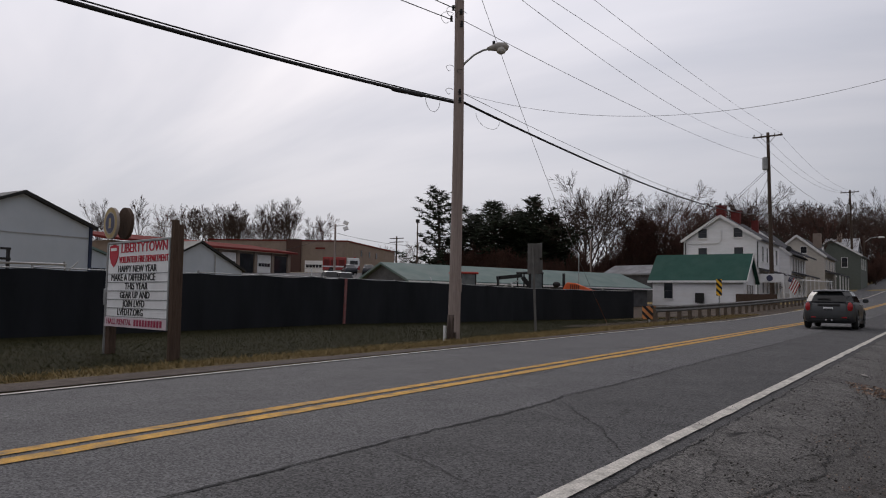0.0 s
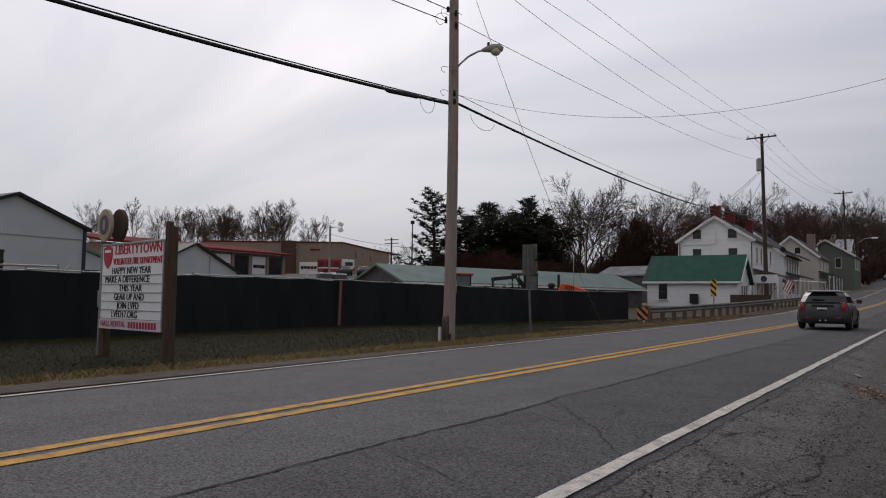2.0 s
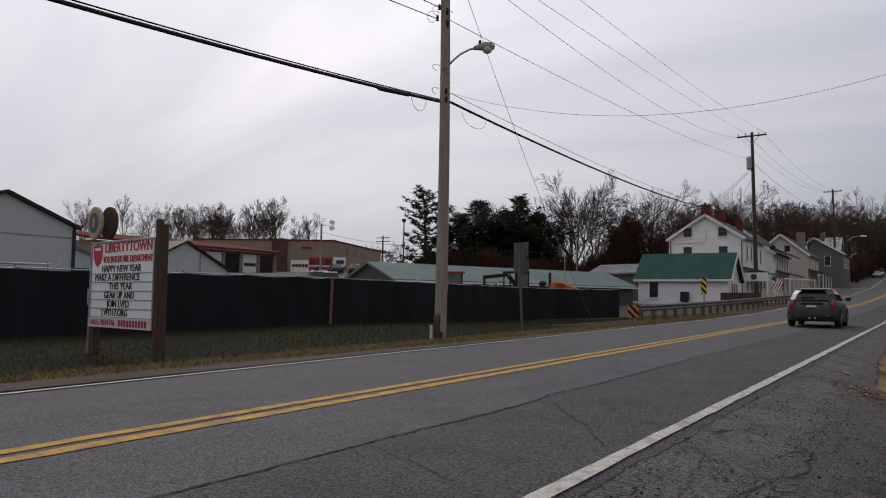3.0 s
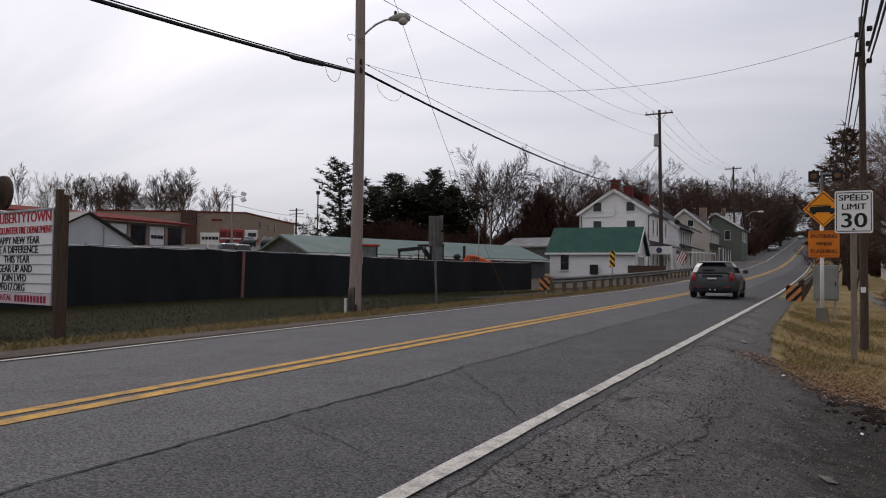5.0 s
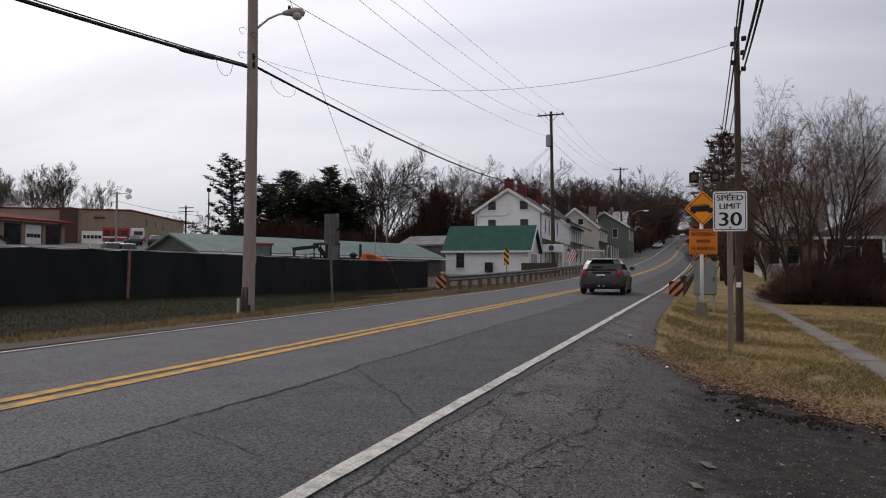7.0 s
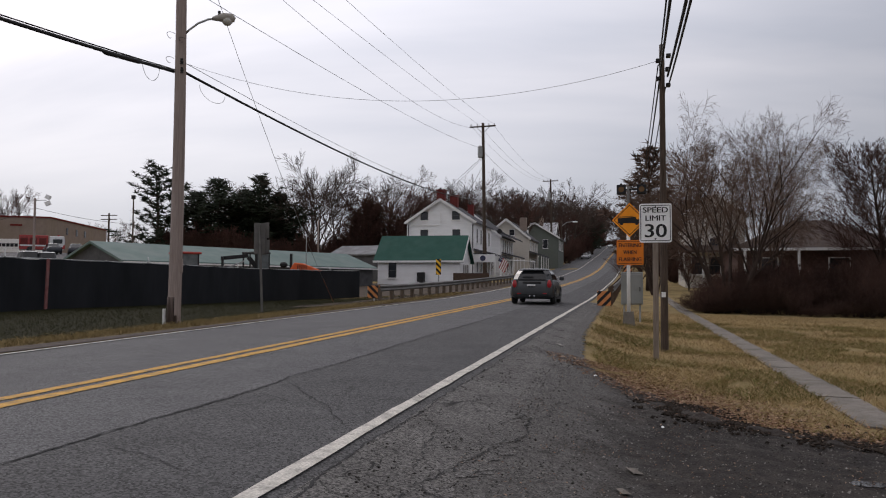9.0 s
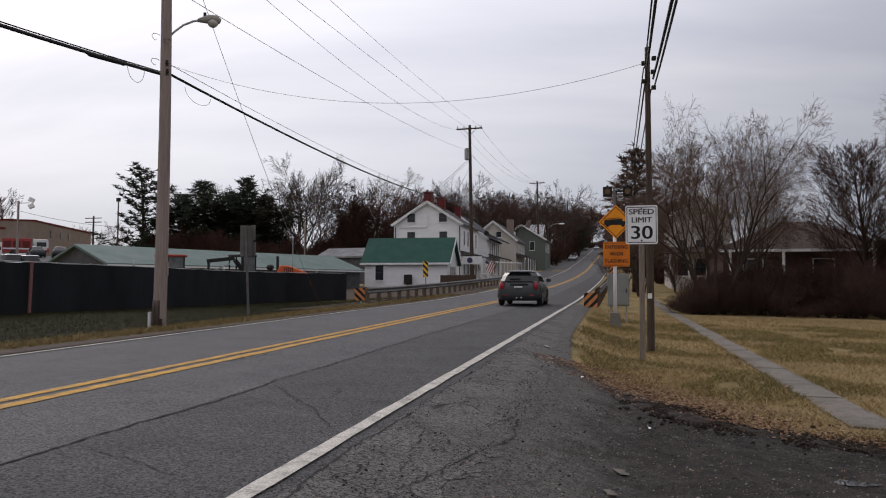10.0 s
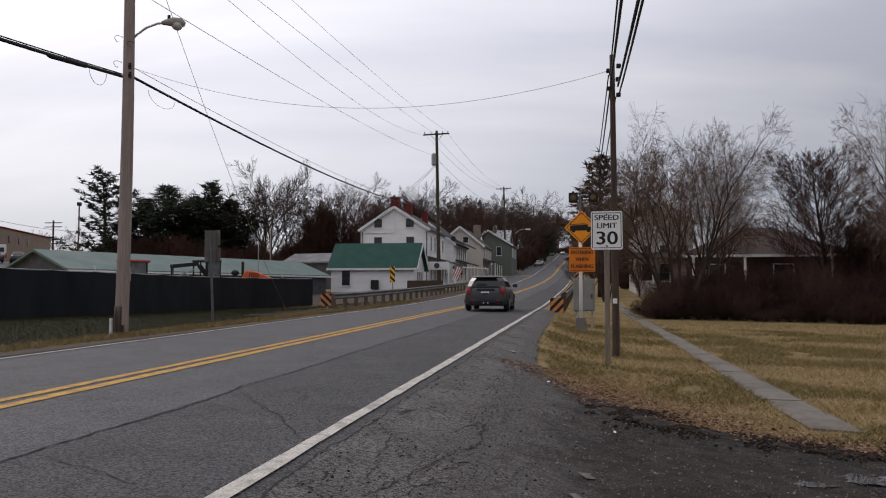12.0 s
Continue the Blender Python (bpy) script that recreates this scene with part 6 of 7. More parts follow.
M_SHRUB = surf("shrub_twig", (0.05, 0.029, 0.024), (0.088, 0.053, 0.043), 2, 0.95, per_object=0.3)


def grow(rng, trunk, crown, p, d, length, r, level, spec):
    """One branch and, from it, the next level."""
    segs = (6, 5, 4, 3, 2)[min(level, 4)]
    pts, rad = [Vector(p)], [r]
    d = Vector(d).normalized()
    last = level >= spec["levels"]
    for i in range(segs):
        d = (d + Vector((rng.gauss(0, 1), rng.gauss(0, 1), rng.gauss(0, 0.7))) * spec["wobble"] + Vector((0, 0, spec["lift"][min(level, len(spec["lift"]) - 1)]))).normalized()
        pts.append(pts[-1] + d * (length / segs))
        k = (i + 1) / segs
        rad.append(max(r * (1 - k * (0.8 if level else 0.9)), spec["rmin"]))
    (trunk if level <= 1 else crown).tube(pts, rad, (8, 6, 4, 3, 3)[min(level, 4)], caps=False)
    if last:
        return
    n = spec["kids"][level]
    for i in range(n):
        k = spec["start"][min(level, len(spec["start"]) - 1)] + (1 - spec["start"][min(level, len(spec["start"]) - 1)]) * (i + rng.random()) / n
        f = k * segs
        j = min(int(f), segs - 1)
        q = pts[j].lerp(pts[j + 1], f - j)
        t = (pts[j + 1] - pts[j]).normalized()
        side = t.orthogonal().normalized()
        side.rotate(Matrix.Rotation(2.4 * i + rng.uniform(-0.7, 0.7), 3, t))
        ang = spec["angle"][min(level, len(spec["angle"]) - 1)] * rng.uniform(0.75, 1.25)
        nd = t * math.cos(ang) + side * math.sin(ang)
        ln = length * spec["ratio"][min(level, len(spec["ratio"]) - 1)] * rng.uniform(0.7, 1.2) * (1.1 - 0.45 * k)
        rr = (r * (1 - 0.7 * k)) * spec.get("thin", 0.55)
        grow(rng, trunk, crown, q, nd, ln, max(rr, spec["rmin"]), level + 1, spec)


UPRIGHT = dict(levels=4, wobble=0.045, lift=(0.03, 0.09, 0.07, 0.04, 0.02), kids=(9, 5, 4, 4), start=(0.42, 0.3, 0.2, 0.15), angle=(0.62, 0.5, 0.5, 0.5), ratio=(0.52, 0.58, 0.58, 0.6), rmin=0.024)
DENSE = dict(levels=4, wobble=0.12, lift=(0.02, 0.12, 0.1, 0.06, 0.03), kids=(34, 9, 6, 4), start=(0.05, 0.1, 0.1, 0.1), angle=(0.55, 0.45, 0.5, 0.5), ratio=(0.5, 0.5, 0.5, 0.5), rmin=0.010, thin=0.38)
WILLOW = dict(levels=4, wobble=0.085, lift=(0.07, 0.05, 0.0, -0.06, -0.2), kids=(8, 7, 6, 6), start=(0.28, 0.25, 0.2, 0.15), angle=(0.65, 0.6, 0.65, 0.6), ratio=(0.62, 0.6, 0.55, 0.85), rmin=0.0042)
OVAL = dict(levels=4, wobble=0.06, lift=(0.03, 0.07, 0.06, 0.05, 0.03), kids=(46, 9, 6, 4), start=(0.12, 0.15, 0.15, 0.1), angle=(0.72, 0.42, 0.42, 0.45), ratio=(0.40, 0.52, 0.55, 0.55), rmin=0.0075, thin=0.34)
SPREAD = dict(levels=4, wobble=0.06, lift=(0.02, 0.05, 0.04, 0.02, 0.0), kids=(10, 6, 5, 5), start=(0.24, 0.25, 0.2, 0.15), angle=(0.85, 0.6, 0.55, 0.55), ratio=(0.78, 0.58, 0.58, 0.6), rmin=0.022, thin=0.62)
SHRUB = dict(levels=3, wobble=0.14, lift=(0.05, 0.08, 0.05, 0.02), kids=(9, 6, 4), start=(0.1, 0.15, 0.1), angle=(0.5, 0.6, 0.7), ratio=(0.7, 0.6, 0.5), rmin=0.005)


def bare_tree(name, height, spec, seed, bark, twig, label, r0=None, stems=1, lean=0.0):
    """A leafless tree about the origin."""
    rng = random.Random(seed)
    tk, cr = MB(), MB()
    for s in range(stems):
        a = 2.4 * s + rng.random()
        off = Vector((math.cos(a), math.sin(a), 0)) * (0.25 * (stems > 1))
        d = Vector((math.cos(a) * lean, math.sin(a) * lean, 1))
        grow(rng, tk, cr, off + Vector((0, 0, -0.3)), d, height * (0.78 if stems == 1 else rng.uniform(0.6, 0.72)), r0 or height * 0.02, 0, spec)
    t = thing(name, (0, 0, 0), label, "tree" if name != "bush" else "bush")
    part("trunk", tk, bark, t, smooth=True)
    part("crown", cr, twig, t, smooth=True)
    return t


def ragged_pine(name, height, seed, needle, label, bare=0.12, width=0.27, limbs=46, plume=0.55, point=0.55):
    """An old pine: a bowed trunk, uneven limbs with gaps between them, needles in flat plumes towards the limb ends."""
    rng = random.Random(seed)
    tk, cr = MB(), MB()
    bow = rng.uniform(-0.3, 0.3)
    axis = [Vector((bow * math.sin(3 * k / 8), bow * 0.6 * math.sin(5 * k / 8), -0.3 + (height + 0.3) * k / 8)) for k in range(9)]
    tk.tube(axis, [height * 0.017 * (1 - 0.9 * k / 8) + 0.02 for k in range(9)], 8)
    for i in range(limbs):
        k = (i + rng.random()) / limbs
        f = 8 * (bare + (0.99 - bare) * k)
        j = min(int(f), 7)
        p = axis[j].lerp(axis[j + 1], f - j)
        a = 2.4 * i + rng.uniform(-0.5, 0.5)
        ln = height * width * (1.02 - k) ** point * rng.choice((0.45, 0.7, 0.85, 1.0, 1.2)) * (0.75 + 0.25 * math.sin(k * 9 + seed)) + 0.35
        rise = rng.uniform(-0.12, 0.3) + 0.5 * k
        pts = [p + Vector((math.cos(a) * ln * u, math.sin(a) * ln * u, ln * (rise * u + 0.22 * u * u - 0.12 * math.sin(math.pi * u)))) for u in (0, 0.35, 0.7, 1.0)]
        tk.tube(pts, [0.03 + ln * 0.014, 0.022 + ln * 0.008, 0.02, 0.012], 4, caps=False)
        n = max(4, int(ln / 0.22))
        for c in range(n):
            u = 0.28 + 0.72 * (c + rng.random()) / n
            q = pts[1].lerp(pts[3], (u - 0.35) / 0.65) if u > 0.35 else pts[0].lerp(pts[1], u / 0.35)
            sp = 0.28 * ln * (1.1 - u) + 0.12
            q = q + Vector((rng.uniform(-sp, sp), rng.uniform(-sp, sp), rng.uniform(-0.08, 0.14)))
            for _ in range(9):
                e = Vector((rng.gauss(0, 1), rng.gauss(0, 1), rng.gauss(0.35, 0.4))).normalized() * plume * rng.uniform(0.45, 1.0)
                w = e.orthogonal().normalized() * plume * 0.11
                cr.add([q - w, q + w, q + e], [(0, 1, 2)])
    t = thing(name, (0, 0, 0), label, "tree")
    part("trunk", tk, M_BARKD, t, smooth=True)
    part("crown", cr, needle, t)
    return t


def size_tree(t, x, y, height, width, rz=0.0):
    """Stands a prototype at x, y and gives it its full height and spread."""
    ps = [v.co for ch in t.children for v in ch.data.vertices]
    top = sorted(p.z for p in ps)[int(len(ps) * 0.9993)]
    rad = sorted(math.hypot(p.x, p.y) for p in ps)[int(len(ps) * 0.97)]
    k, w = height / top, width / (2 * rad)
    t.matrix_basis = pose(x, y, zland(x, y), 0, 0, rz) @ Matrix.Diagonal((w, w, k, 1))
    WM[t.name] = t.matrix_basis.copy()
    return k, w


def put(proto, x, y, scale=1.0, rz=0.0, dz=0.0, sxy=None, label=""):
    """A copy of a tree standing on the ground at x, y."""
    m = pose(x, y, zland(x, y) + dz, 0, 0, rz) @ Matrix.Diagonal((sxy or scale, sxy or scale, scale, 1))
    t = copy_thing(proto, m)
    if label:
        t["label"] = label
    return t


def place_first(t, x, y, scale=1.0, rz=0.0, sxy=None):
    t.matrix_basis = pose(x, y, zland(x, y), 0, 0, rz) @ Matrix.Diagonal((sxy or scale, sxy or scale, scale, 1))
    WM[t.name] = t.matrix_basis.copy()


R = random.Random(11)
# big bare tree behind the sheds
big = bare_tree("bare_tree", 17.3, dict(SPREAD, rmin=0.026, kids=(11, 7, 6, 5)), 8, M_BARKD, M_BARKD, "large leafless tree with spreading branches behind the sheds", 0.34)
oakb = bare_tree("bare_tree", 17.0, dict(SPREAD, wobble=0.085, rmin=0.022), 9, M_BARK, M_TWIG, "leafless tree in the winter treeline")
upr = bare_tree("bare_tree", 18.0, UPRIGHT, 3, M_BARK, M_TWIG, "tall leafless tree in the winter treeline")
uprb = bare_tree("bare_tree", 17.0, UPRIGHT, 21, M_BARKD, M_TWIGR, "leafless brownish tree in the winter treeline")
den = bare_tree("bare_tree", 12.0, DENSE, 4, M_BARKD, M_TWIGR, "dense upright leafless tree")
for i, (px, py, s) in enumerate(((-47.5, 112, 0.78), (-36, 116, 0.85), (-31, 119, 0.8), (-42, 126, 0.85), (-52, 122, 0.8), (-26, 124, 0.85), (-58, 108, 0.72), (-38.5, 108, 0.62), (-29.5, 112, 0.65), (-64, 112, 0.65))):
    put((uprb, oakb, uprb, upr)[i % 4], px, py, s, R.uniform(0, 360))
for px, py, s in ((-33.5, 110, 1.05), (-29.0, 108, 1.0), (-37.5, 104, 0.95), (-35.4, 107, 1.05), (-31.2, 106, 0.95), (-27, 110, 1.05), (-56, 104, 0.8), (-52.5, 104, 0.85), (-45, 104, 0.85), (-49, 103, 0.8), (-41, 110, 0.9), (-25.5, 112, 0.95)):
    put(den, px, py, s, R.uniform(0, 360), sxy=s * 1.25, label="dense brown leafless thicket tree behind the sheds")
size_tree(big, -42.0, 101.8, 18.0, 14.5, 40)
place_first(oakb, -46, 118, 0.8, 10)
# far treeline on the left: tall slim trunks with small high crowns, lower scrub between them
place_first(upr, -165, 141, 1.1, 50)
for i in range(30):
    k = i / 29
    hgt = 1.02 if k > 0.45 else 0.66
    put((upr, uprb, upr, oakb)[i % 4], -205 + 66 * k + R.uniform(-3, 3), 84 + 66 * k + R.uniform(-8, 8), hgt * R.uniform(0.82, 1.05), R.uniform(0, 360), sxy=hgt * R.uniform(0.6, 0.85))
for i in range(14):
    put(upr, -181 + 38 * i / 13 + R.uniform(-1, 1), 150 + R.uniform(-4, 4), R.uniform(0.92, 1.12), R.uniform(0, 360), sxy=R.uniform(0.75, 1.0))
for i in range(16):
    put((oakb, uprb)[i % 2], -150 + 50 * i / 15 + R.uniform(-2, 2), 168 + R.uniform(-8, 8), R.uniform(0.45, 0.65), R.uniform(0, 360))
# trees behind the houses and up the hill
for i in range(40):
    k = i / 39
    px, py = -46 + 27 * k + R.uniform(-4, 4), 205 + 70 * (i % 3) / 2 + R.uniform(-12, 12)
    put((oakb, upr, uprb, oakb)[i % 4], px, py, R.uniform(0.75, 1.0), R.uniform(0, 360), dz=2.0 if i % 3 else 0)
place_first(uprb, -30, 190, 0.8, 0)
for i in range(14):
    put((den, oakb)[i % 2], -13.5 + R.uniform(-3, 1.5), 190 + i * 11, R.uniform(0.8, 1.1), R.uniform(0, 360), sxy=1.1)
for i in range(16):
    put((den, upr, uprb)[i % 3], 3.5 + R.uniform(-1, 4) + (i % 3) * 2.5, 98 + i * 14, R.uniform(0.65, 0.95), R.uniform(0, 360))
# shoulder side: willow, dense tree, thicket
wil = bare_tree("willow_tree", 9.0, WILLOW, 23, M_BARKD, M_WILLOW, "leafless willow with several stems and drooping twigs", 0.13, 6, 0.55)
wk, ww = size_tree(wil, 4.4, 39.3, 9.7, 9.2, 30)
put(wil, 16.4, 41, wk * 0.95, 200, sxy=ww * 1.0, label="leafless weeping willow at the edge of the grass")
put(wil, 1.6, 60, wk * 0.72, 120, sxy=ww * 0.7, label="smaller leafless willow by the sidewalk")
put(wil, 6.6, 43, wk * 0.78, 75, sxy=ww * 0.8, label="low leafless willow behind the thicket")
oval = bare_tree("bare_tree", 11.0, OVAL, 14, M_BARKD, M_TWIGR, "dense upright leafless tree with an oval crown", 0.17)
ok_, ow_ = size_tree(oval, 14.3, 51.0, 10.0, 7.6, 0)
put(oval, 19.0, 53.0, ok_ * 0.8, 120, sxy=ow_ * 0.9)
put(oval, 24.0, 55.0, ok_ * 0.95, 220, sxy=ow_)
place_first(den, 16.8, 50.0, 0.5, 0, 0.6)
for px, py, s_ in ((19.2, 47, 0.55), (21.5, 50, 0.6), (16, 68, 0.8)):
    put(den, px, py, s_, R.uniform(0, 360))
bush = bare_tree("bush", 2.6, SHRUB, 31, M_BARKD, M_SHRUB, "tangled dark leafless bush in the thicket", 0.025, 12, 0.45)
place_first(bush, 3.6, 38.2, 0.8)
for row, (y0, s0) in enumerate(((37.9, 0.85), (39.2, 1.15), (41.0, 1.4), (43.0, 1.5))):
    for i in range(13):
        px = 3.2 + i * 1.15 + R.uniform(-0.4, 0.4) + row * 0.3
        put(bush, px, y0 + R.uniform(-0.5, 0.5), s0 * R.uniform(0.5, 1.3) * (0.75 + 0.3 * math.sin(px * 1.3)), R.uniform(0, 360), sxy=s0 * R.uniform(0.8, 1.1))
# far undergrowth: taller brown thickets behind the sheds, the fire hall and up the hill
scrub = bare_tree("bush", 4.2, dict(SHRUB, levels=3, kids=(11, 6, 4), rmin=0.02, wobble=0.12), 77, M_BARKD, M_TWIGR, "dense brown leafless scrub along the treeline", 0.05, 14, 0.55)
place_first(scrub, -40, 104, 0.75)
sapling = bare_tree("small_tree", 4.2, dict(SHRUB, levels=3, kids=(11, 6, 4), rmin=0.02, wobble=0.12), 77, M_BARKD, M_TWIGR, "small bushy leafless tree in the brown treeline", 0.05, 14, 0.55)
place_first(sapling, -38, 104.5, 0.75)
for i in range(96):
    px = -66 + 46 * i / 95 + R.uniform(-1, 1)
    put(scrub, px, (101, 107, 114)[i % 3] + R.uniform(-2, 2), (0.75, 1.0, 1.25)[i % 3] * R.uniform(0.8, 1.2), R.uniform(0, 360), sxy=1.25)
for i in range(40):
    k = i / 39
    put(scrub, -205 + 78 * k + R.uniform(-3, 3), 45 + 140 * k + R.uniform(-4, 4), R.uniform(0.85, 1.25), R.uniform(0, 360), sxy=R.uniform(1.6, 2.2))
for i in range(26):
    put(scrub, -50 + 34 * i / 25 + R.uniform(-1, 1), 196 + 20 * (i % 2) + R.uniform(-4, 4), R.uniform(0.8, 1.2), R.uniform(0, 360), sxy=1.5)
for i in range(14):
    put(scrub, -14.5 + R.uniform(-3, 0.5), 186 + i * 12, R.uniform(0.5, 0.85), R.uniform(0, 360))
    put(scrub, 3.2 + R.uniform(0, 5), 96 + i * 15, R.uniform(0.45, 0.8), R.uniform(0, 360))
for px, py, s in ((7.5, 49, 0.42), (9.5, 48, 0.5), (11.5, 49.5, 0.45), (13.5, 47, 0.5), (15.5, 48.5, 0.5), (17.5, 46, 0.45), (20, 45, 0.5), (6, 52, 0.4)):
    put(scrub, px, py, s, R.uniform(0, 360), label="tangled brown leafless scrub before the brick house")
for i in range(34):
    put(sapling, -46 + 21 * i / 33 + R.uniform(-1, 1), (111, 118, 126)[i % 3] + R.uniform(-2, 2), (1.7, 2.0, 2.3)[i % 3] * R.uniform(0.8, 1.15), R.uniform(0, 360), sxy=1.5)
for i in range(26):
    put(sapling, -46 + 20 * i / 25 + R.uniform(-1, 1), (168, 182)[i % 2] + R.uniform(-4, 4), R.uniform(1.6, 2.5), R.uniform(0, 360), sxy=1.9)
for i in range(16):
    put(sapling, 19 + 1.6 * i + R.uniform(-1, 1), (58, 72)[i % 2] + R.uniform(-4, 4), R.uniform(1.0, 1.6), R.uniform(0, 360), sxy=1.6)
for i in range(10):
    put(sapling, -13.6 + R.uniform(-2.5, 0.3), 172 + i * 9, R.uniform(1.3, 2.0), R.uniform(0, 360), sxy=1.1)
    put(sapling, 2.6 + R.uniform(0, 4), 100 + i * 14, R.uniform(1.2, 2.1), R.uniform(0, 360), sxy=1.1)
for i in range(22):
    put((upr, den, oakb, uprb)[i % 4], -34 + 58 * i / 21 + R.uniform(-2, 2), 395 + R.uniform(-25, 25), R.uniform(0.8, 1.15), R.uniform(0, 360))
    put(scrub, -30 + 50 * i / 21 + R.uniform(-2, 2), 372 + R.uniform(-10, 25), R.uniform(0.9, 1.3), R.uniform(0, 360), sxy=1.7)
for i in range(16):
    put(scrub, 5.2 + 1.05 * i + R.uniform(-0.5, 0.5), (45, 49.5)[i % 2] + R.uniform(-1, 1), R.uniform(0.55, 0.85), R.uniform(0, 360), label="tangled brown leafless scrub before the brick house")
for i in range(20):
    put(sapling, -59.0 + 1.0 * i + R.uniform(-0.6, 0.6), 93.2 + 0.12 * i + R.uniform(-0.8, 0.8), R.uniform(1.3, 2.1), R.uniform(0, 360), sxy=R.uniform(0.9, 1.2))
for i in range(24):
    put((den, uprb, den, oakb)[i % 4], -12.6 + R.uniform(-2.5, 0.6), 168 + i * 9, R.uniform(0.85, 1.25), R.uniform(0, 360), sxy=R.uniform(0.8, 1.1))
    put((den, uprb)[i % 2], -48 + 30 * i / 23 + R.uniform(-2, 2), 150 + R.uniform(-6, 20), R.uniform(0.85, 1.15), R.uniform(0, 360), sxy=1.1)
# conifers
pine = ragged_pine("pine_tree", 13.5, 2, M_NEEDLE, "tall sparse dark pine with layered branches", 0.14, 0.33, 58, 0.7)
size_tree(pine, -60.9, 92.0, 13.6, 9.5, 0)
spr = ragged_pine("pine_tree", 13.5, 9, M_NEEDLE, "dense dark evergreen tree with uneven crown", 0.2, 0.36, 96, 0.72, 0.75)
sk, sw = size_tree(spr, -48.8, 98.0, 13.4, 8.8, 20)
for px, py, h in ((-58.4, 98, 0.80), (-54.6, 97, 0.95), (-51.6, 99.5, 0.86), (-46.6, 99, 0.86), (-24.5, 126, 0.75), (-27, 135, 0.8), (-11.4, 236, 0.85), (-26, 200, 0.95), (-15.0, 300, 0.8)):
    put(spr, px, py, sk * h, R.uniform(0, 360), sxy=sw * h * R.uniform(0.8, 1.0))
brs = ragged_pine("pine_tree", 13.2, 17, M_NEEDLEB, "brown thinning evergreen with drooping branches", 0.2, 0.3, 80, 0.7, 0.7)
size_tree(brs, 1.4, 70, 12.6, 7.6, 0)
for px, py, h in ((-0.4, 78, 0.95), (2.9, 76, 1.1), (0.9, 84, 1.15), (3.6, 90, 1.2), (4.9, 74, 0.8), (16.0, 50, 0.92), (17.6, 50.5, 1.0), (19.3, 51.5, 1.0)):
    put(den, px, py, h, R.uniform(0, 360), sxy=h * 0.85, label="dense brown leafless tree in the thicket")

# ---- vehicles ----
M_MINI = surf("grey_metallic_paint", (0.05, 0.053, 0.057), (0.062, 0.066, 0.07), 4, 0.3, metal=0.35)
M_TAIL = surf("red_tail_lens", (0.30, 0.012, 0.016), (0.38, 0.02, 0.025), 6, 0.15)
M_CHROME = surf("chrome", (0.6, 0.6, 0.62), (0.7, 0.7, 0.72), 6, 0.12, metal=1.0)
M_CARGLASS = surf("car_glass", (0.012, 0.014, 0.016), (0.02, 0.022, 0.025), 2, 0.04)
M_CARW = surf("white_car_paint", (0.62, 0.63, 0.64), (0.7, 0.71, 0.72), 3, 0.25)
M_CARD = surf("dark_car_paint", (0.03, 0.032, 0.04), (0.045, 0.048, 0.058), 3, 0.22)
M_CARR = surf("red_car_paint", (0.28, 0.03, 0.03), (0.36, 0.05, 0.045), 3, 0.25)
M_CARS = surf("silver_car_paint", (0.3, 0.31, 0.32), (0.38, 0.39, 0.4), 3, 0.25, metal=0.4)


def loft(rings, m, cap=True):
    n = len(rings[0])
    vs = [m @ Vector(p) for r in rings for p in r]
    fs = [(i * n + k, i * n + (k + 1) % n, (i + 1) * n + (k + 1) % n, (i + 1) * n + k) for i in range(len(rings) - 1) for k in range(n)]
    if cap:
        fs += [tuple(range(n))[::-1], tuple(range((len(rings) - 1) * n, len(rings) * n))]
    return MB().add(vs, fs)


def body_ring(y, w, zb, zt):
    h = zt - zb
    half = [(w * 0.80, zb), (w * 0.97, zb + 0.10 * h), (w, zb + 0.34 * h), (w, zb + 0.62 * h), (w * 0.965, zb + 0.85 * h), (w * 0.88, zb + 0.97 * h), (w * 0.6, zt)]
    return [(x, y, z) for x, z in half] + [(-x, y, z) for x, z in reversed(half)]


def plan_ring(z, w, y0, y1, c=0.18):
    pts = [(w - c, y0), (w, y0 + c), (w, (y0 + y1) / 2), (w, y1 - c * 1.6), (w - c * 1.2, y1)]
    return [(x, y, z) for x, y in pts] + [(-x, y, z) for x, y in reversed(pts)]


def wheel_at(m, x, y, r, parent, rim_mat, wd=0.2):
    s = 1 if x > 0 else -1

    def tb(x0, x1, rads, n=22):
        k = len(rads)
        return MB().tube([m @ Vector((x + s * (x0 + (x1 - x0) * i / (k - 1)), y, r)) for i in range(k)], rads, n)
    w = part("wheel", tb(-wd / 2, wd / 2, [r * 0.86, r * 0.97, r, r * 0.97, r * 0.86]), M_TYRE, parent, smooth=True)
    part("rim", tb(wd / 2 - 0.03, wd / 2 + 0.004, [r * 0.7, r * 0.66]), M_BLACK, w)
    for i in range(7):
        a = 2 * math.pi * i / 7
        p0 = m @ Vector((x + s * (wd / 2 + 0.01), y + math.cos(a) * r * 0.1, r + math.sin(a) * r * 0.1))
        p1 = m @ Vector((x + s * (wd / 2 + 0.005), y + math.cos(a) * r * 0.66, r + math.sin(a) * r * 0.66))
        part("spoke", MB().bar(p0, p1, 0.045, 0.02), rim_mat, w)
    return w


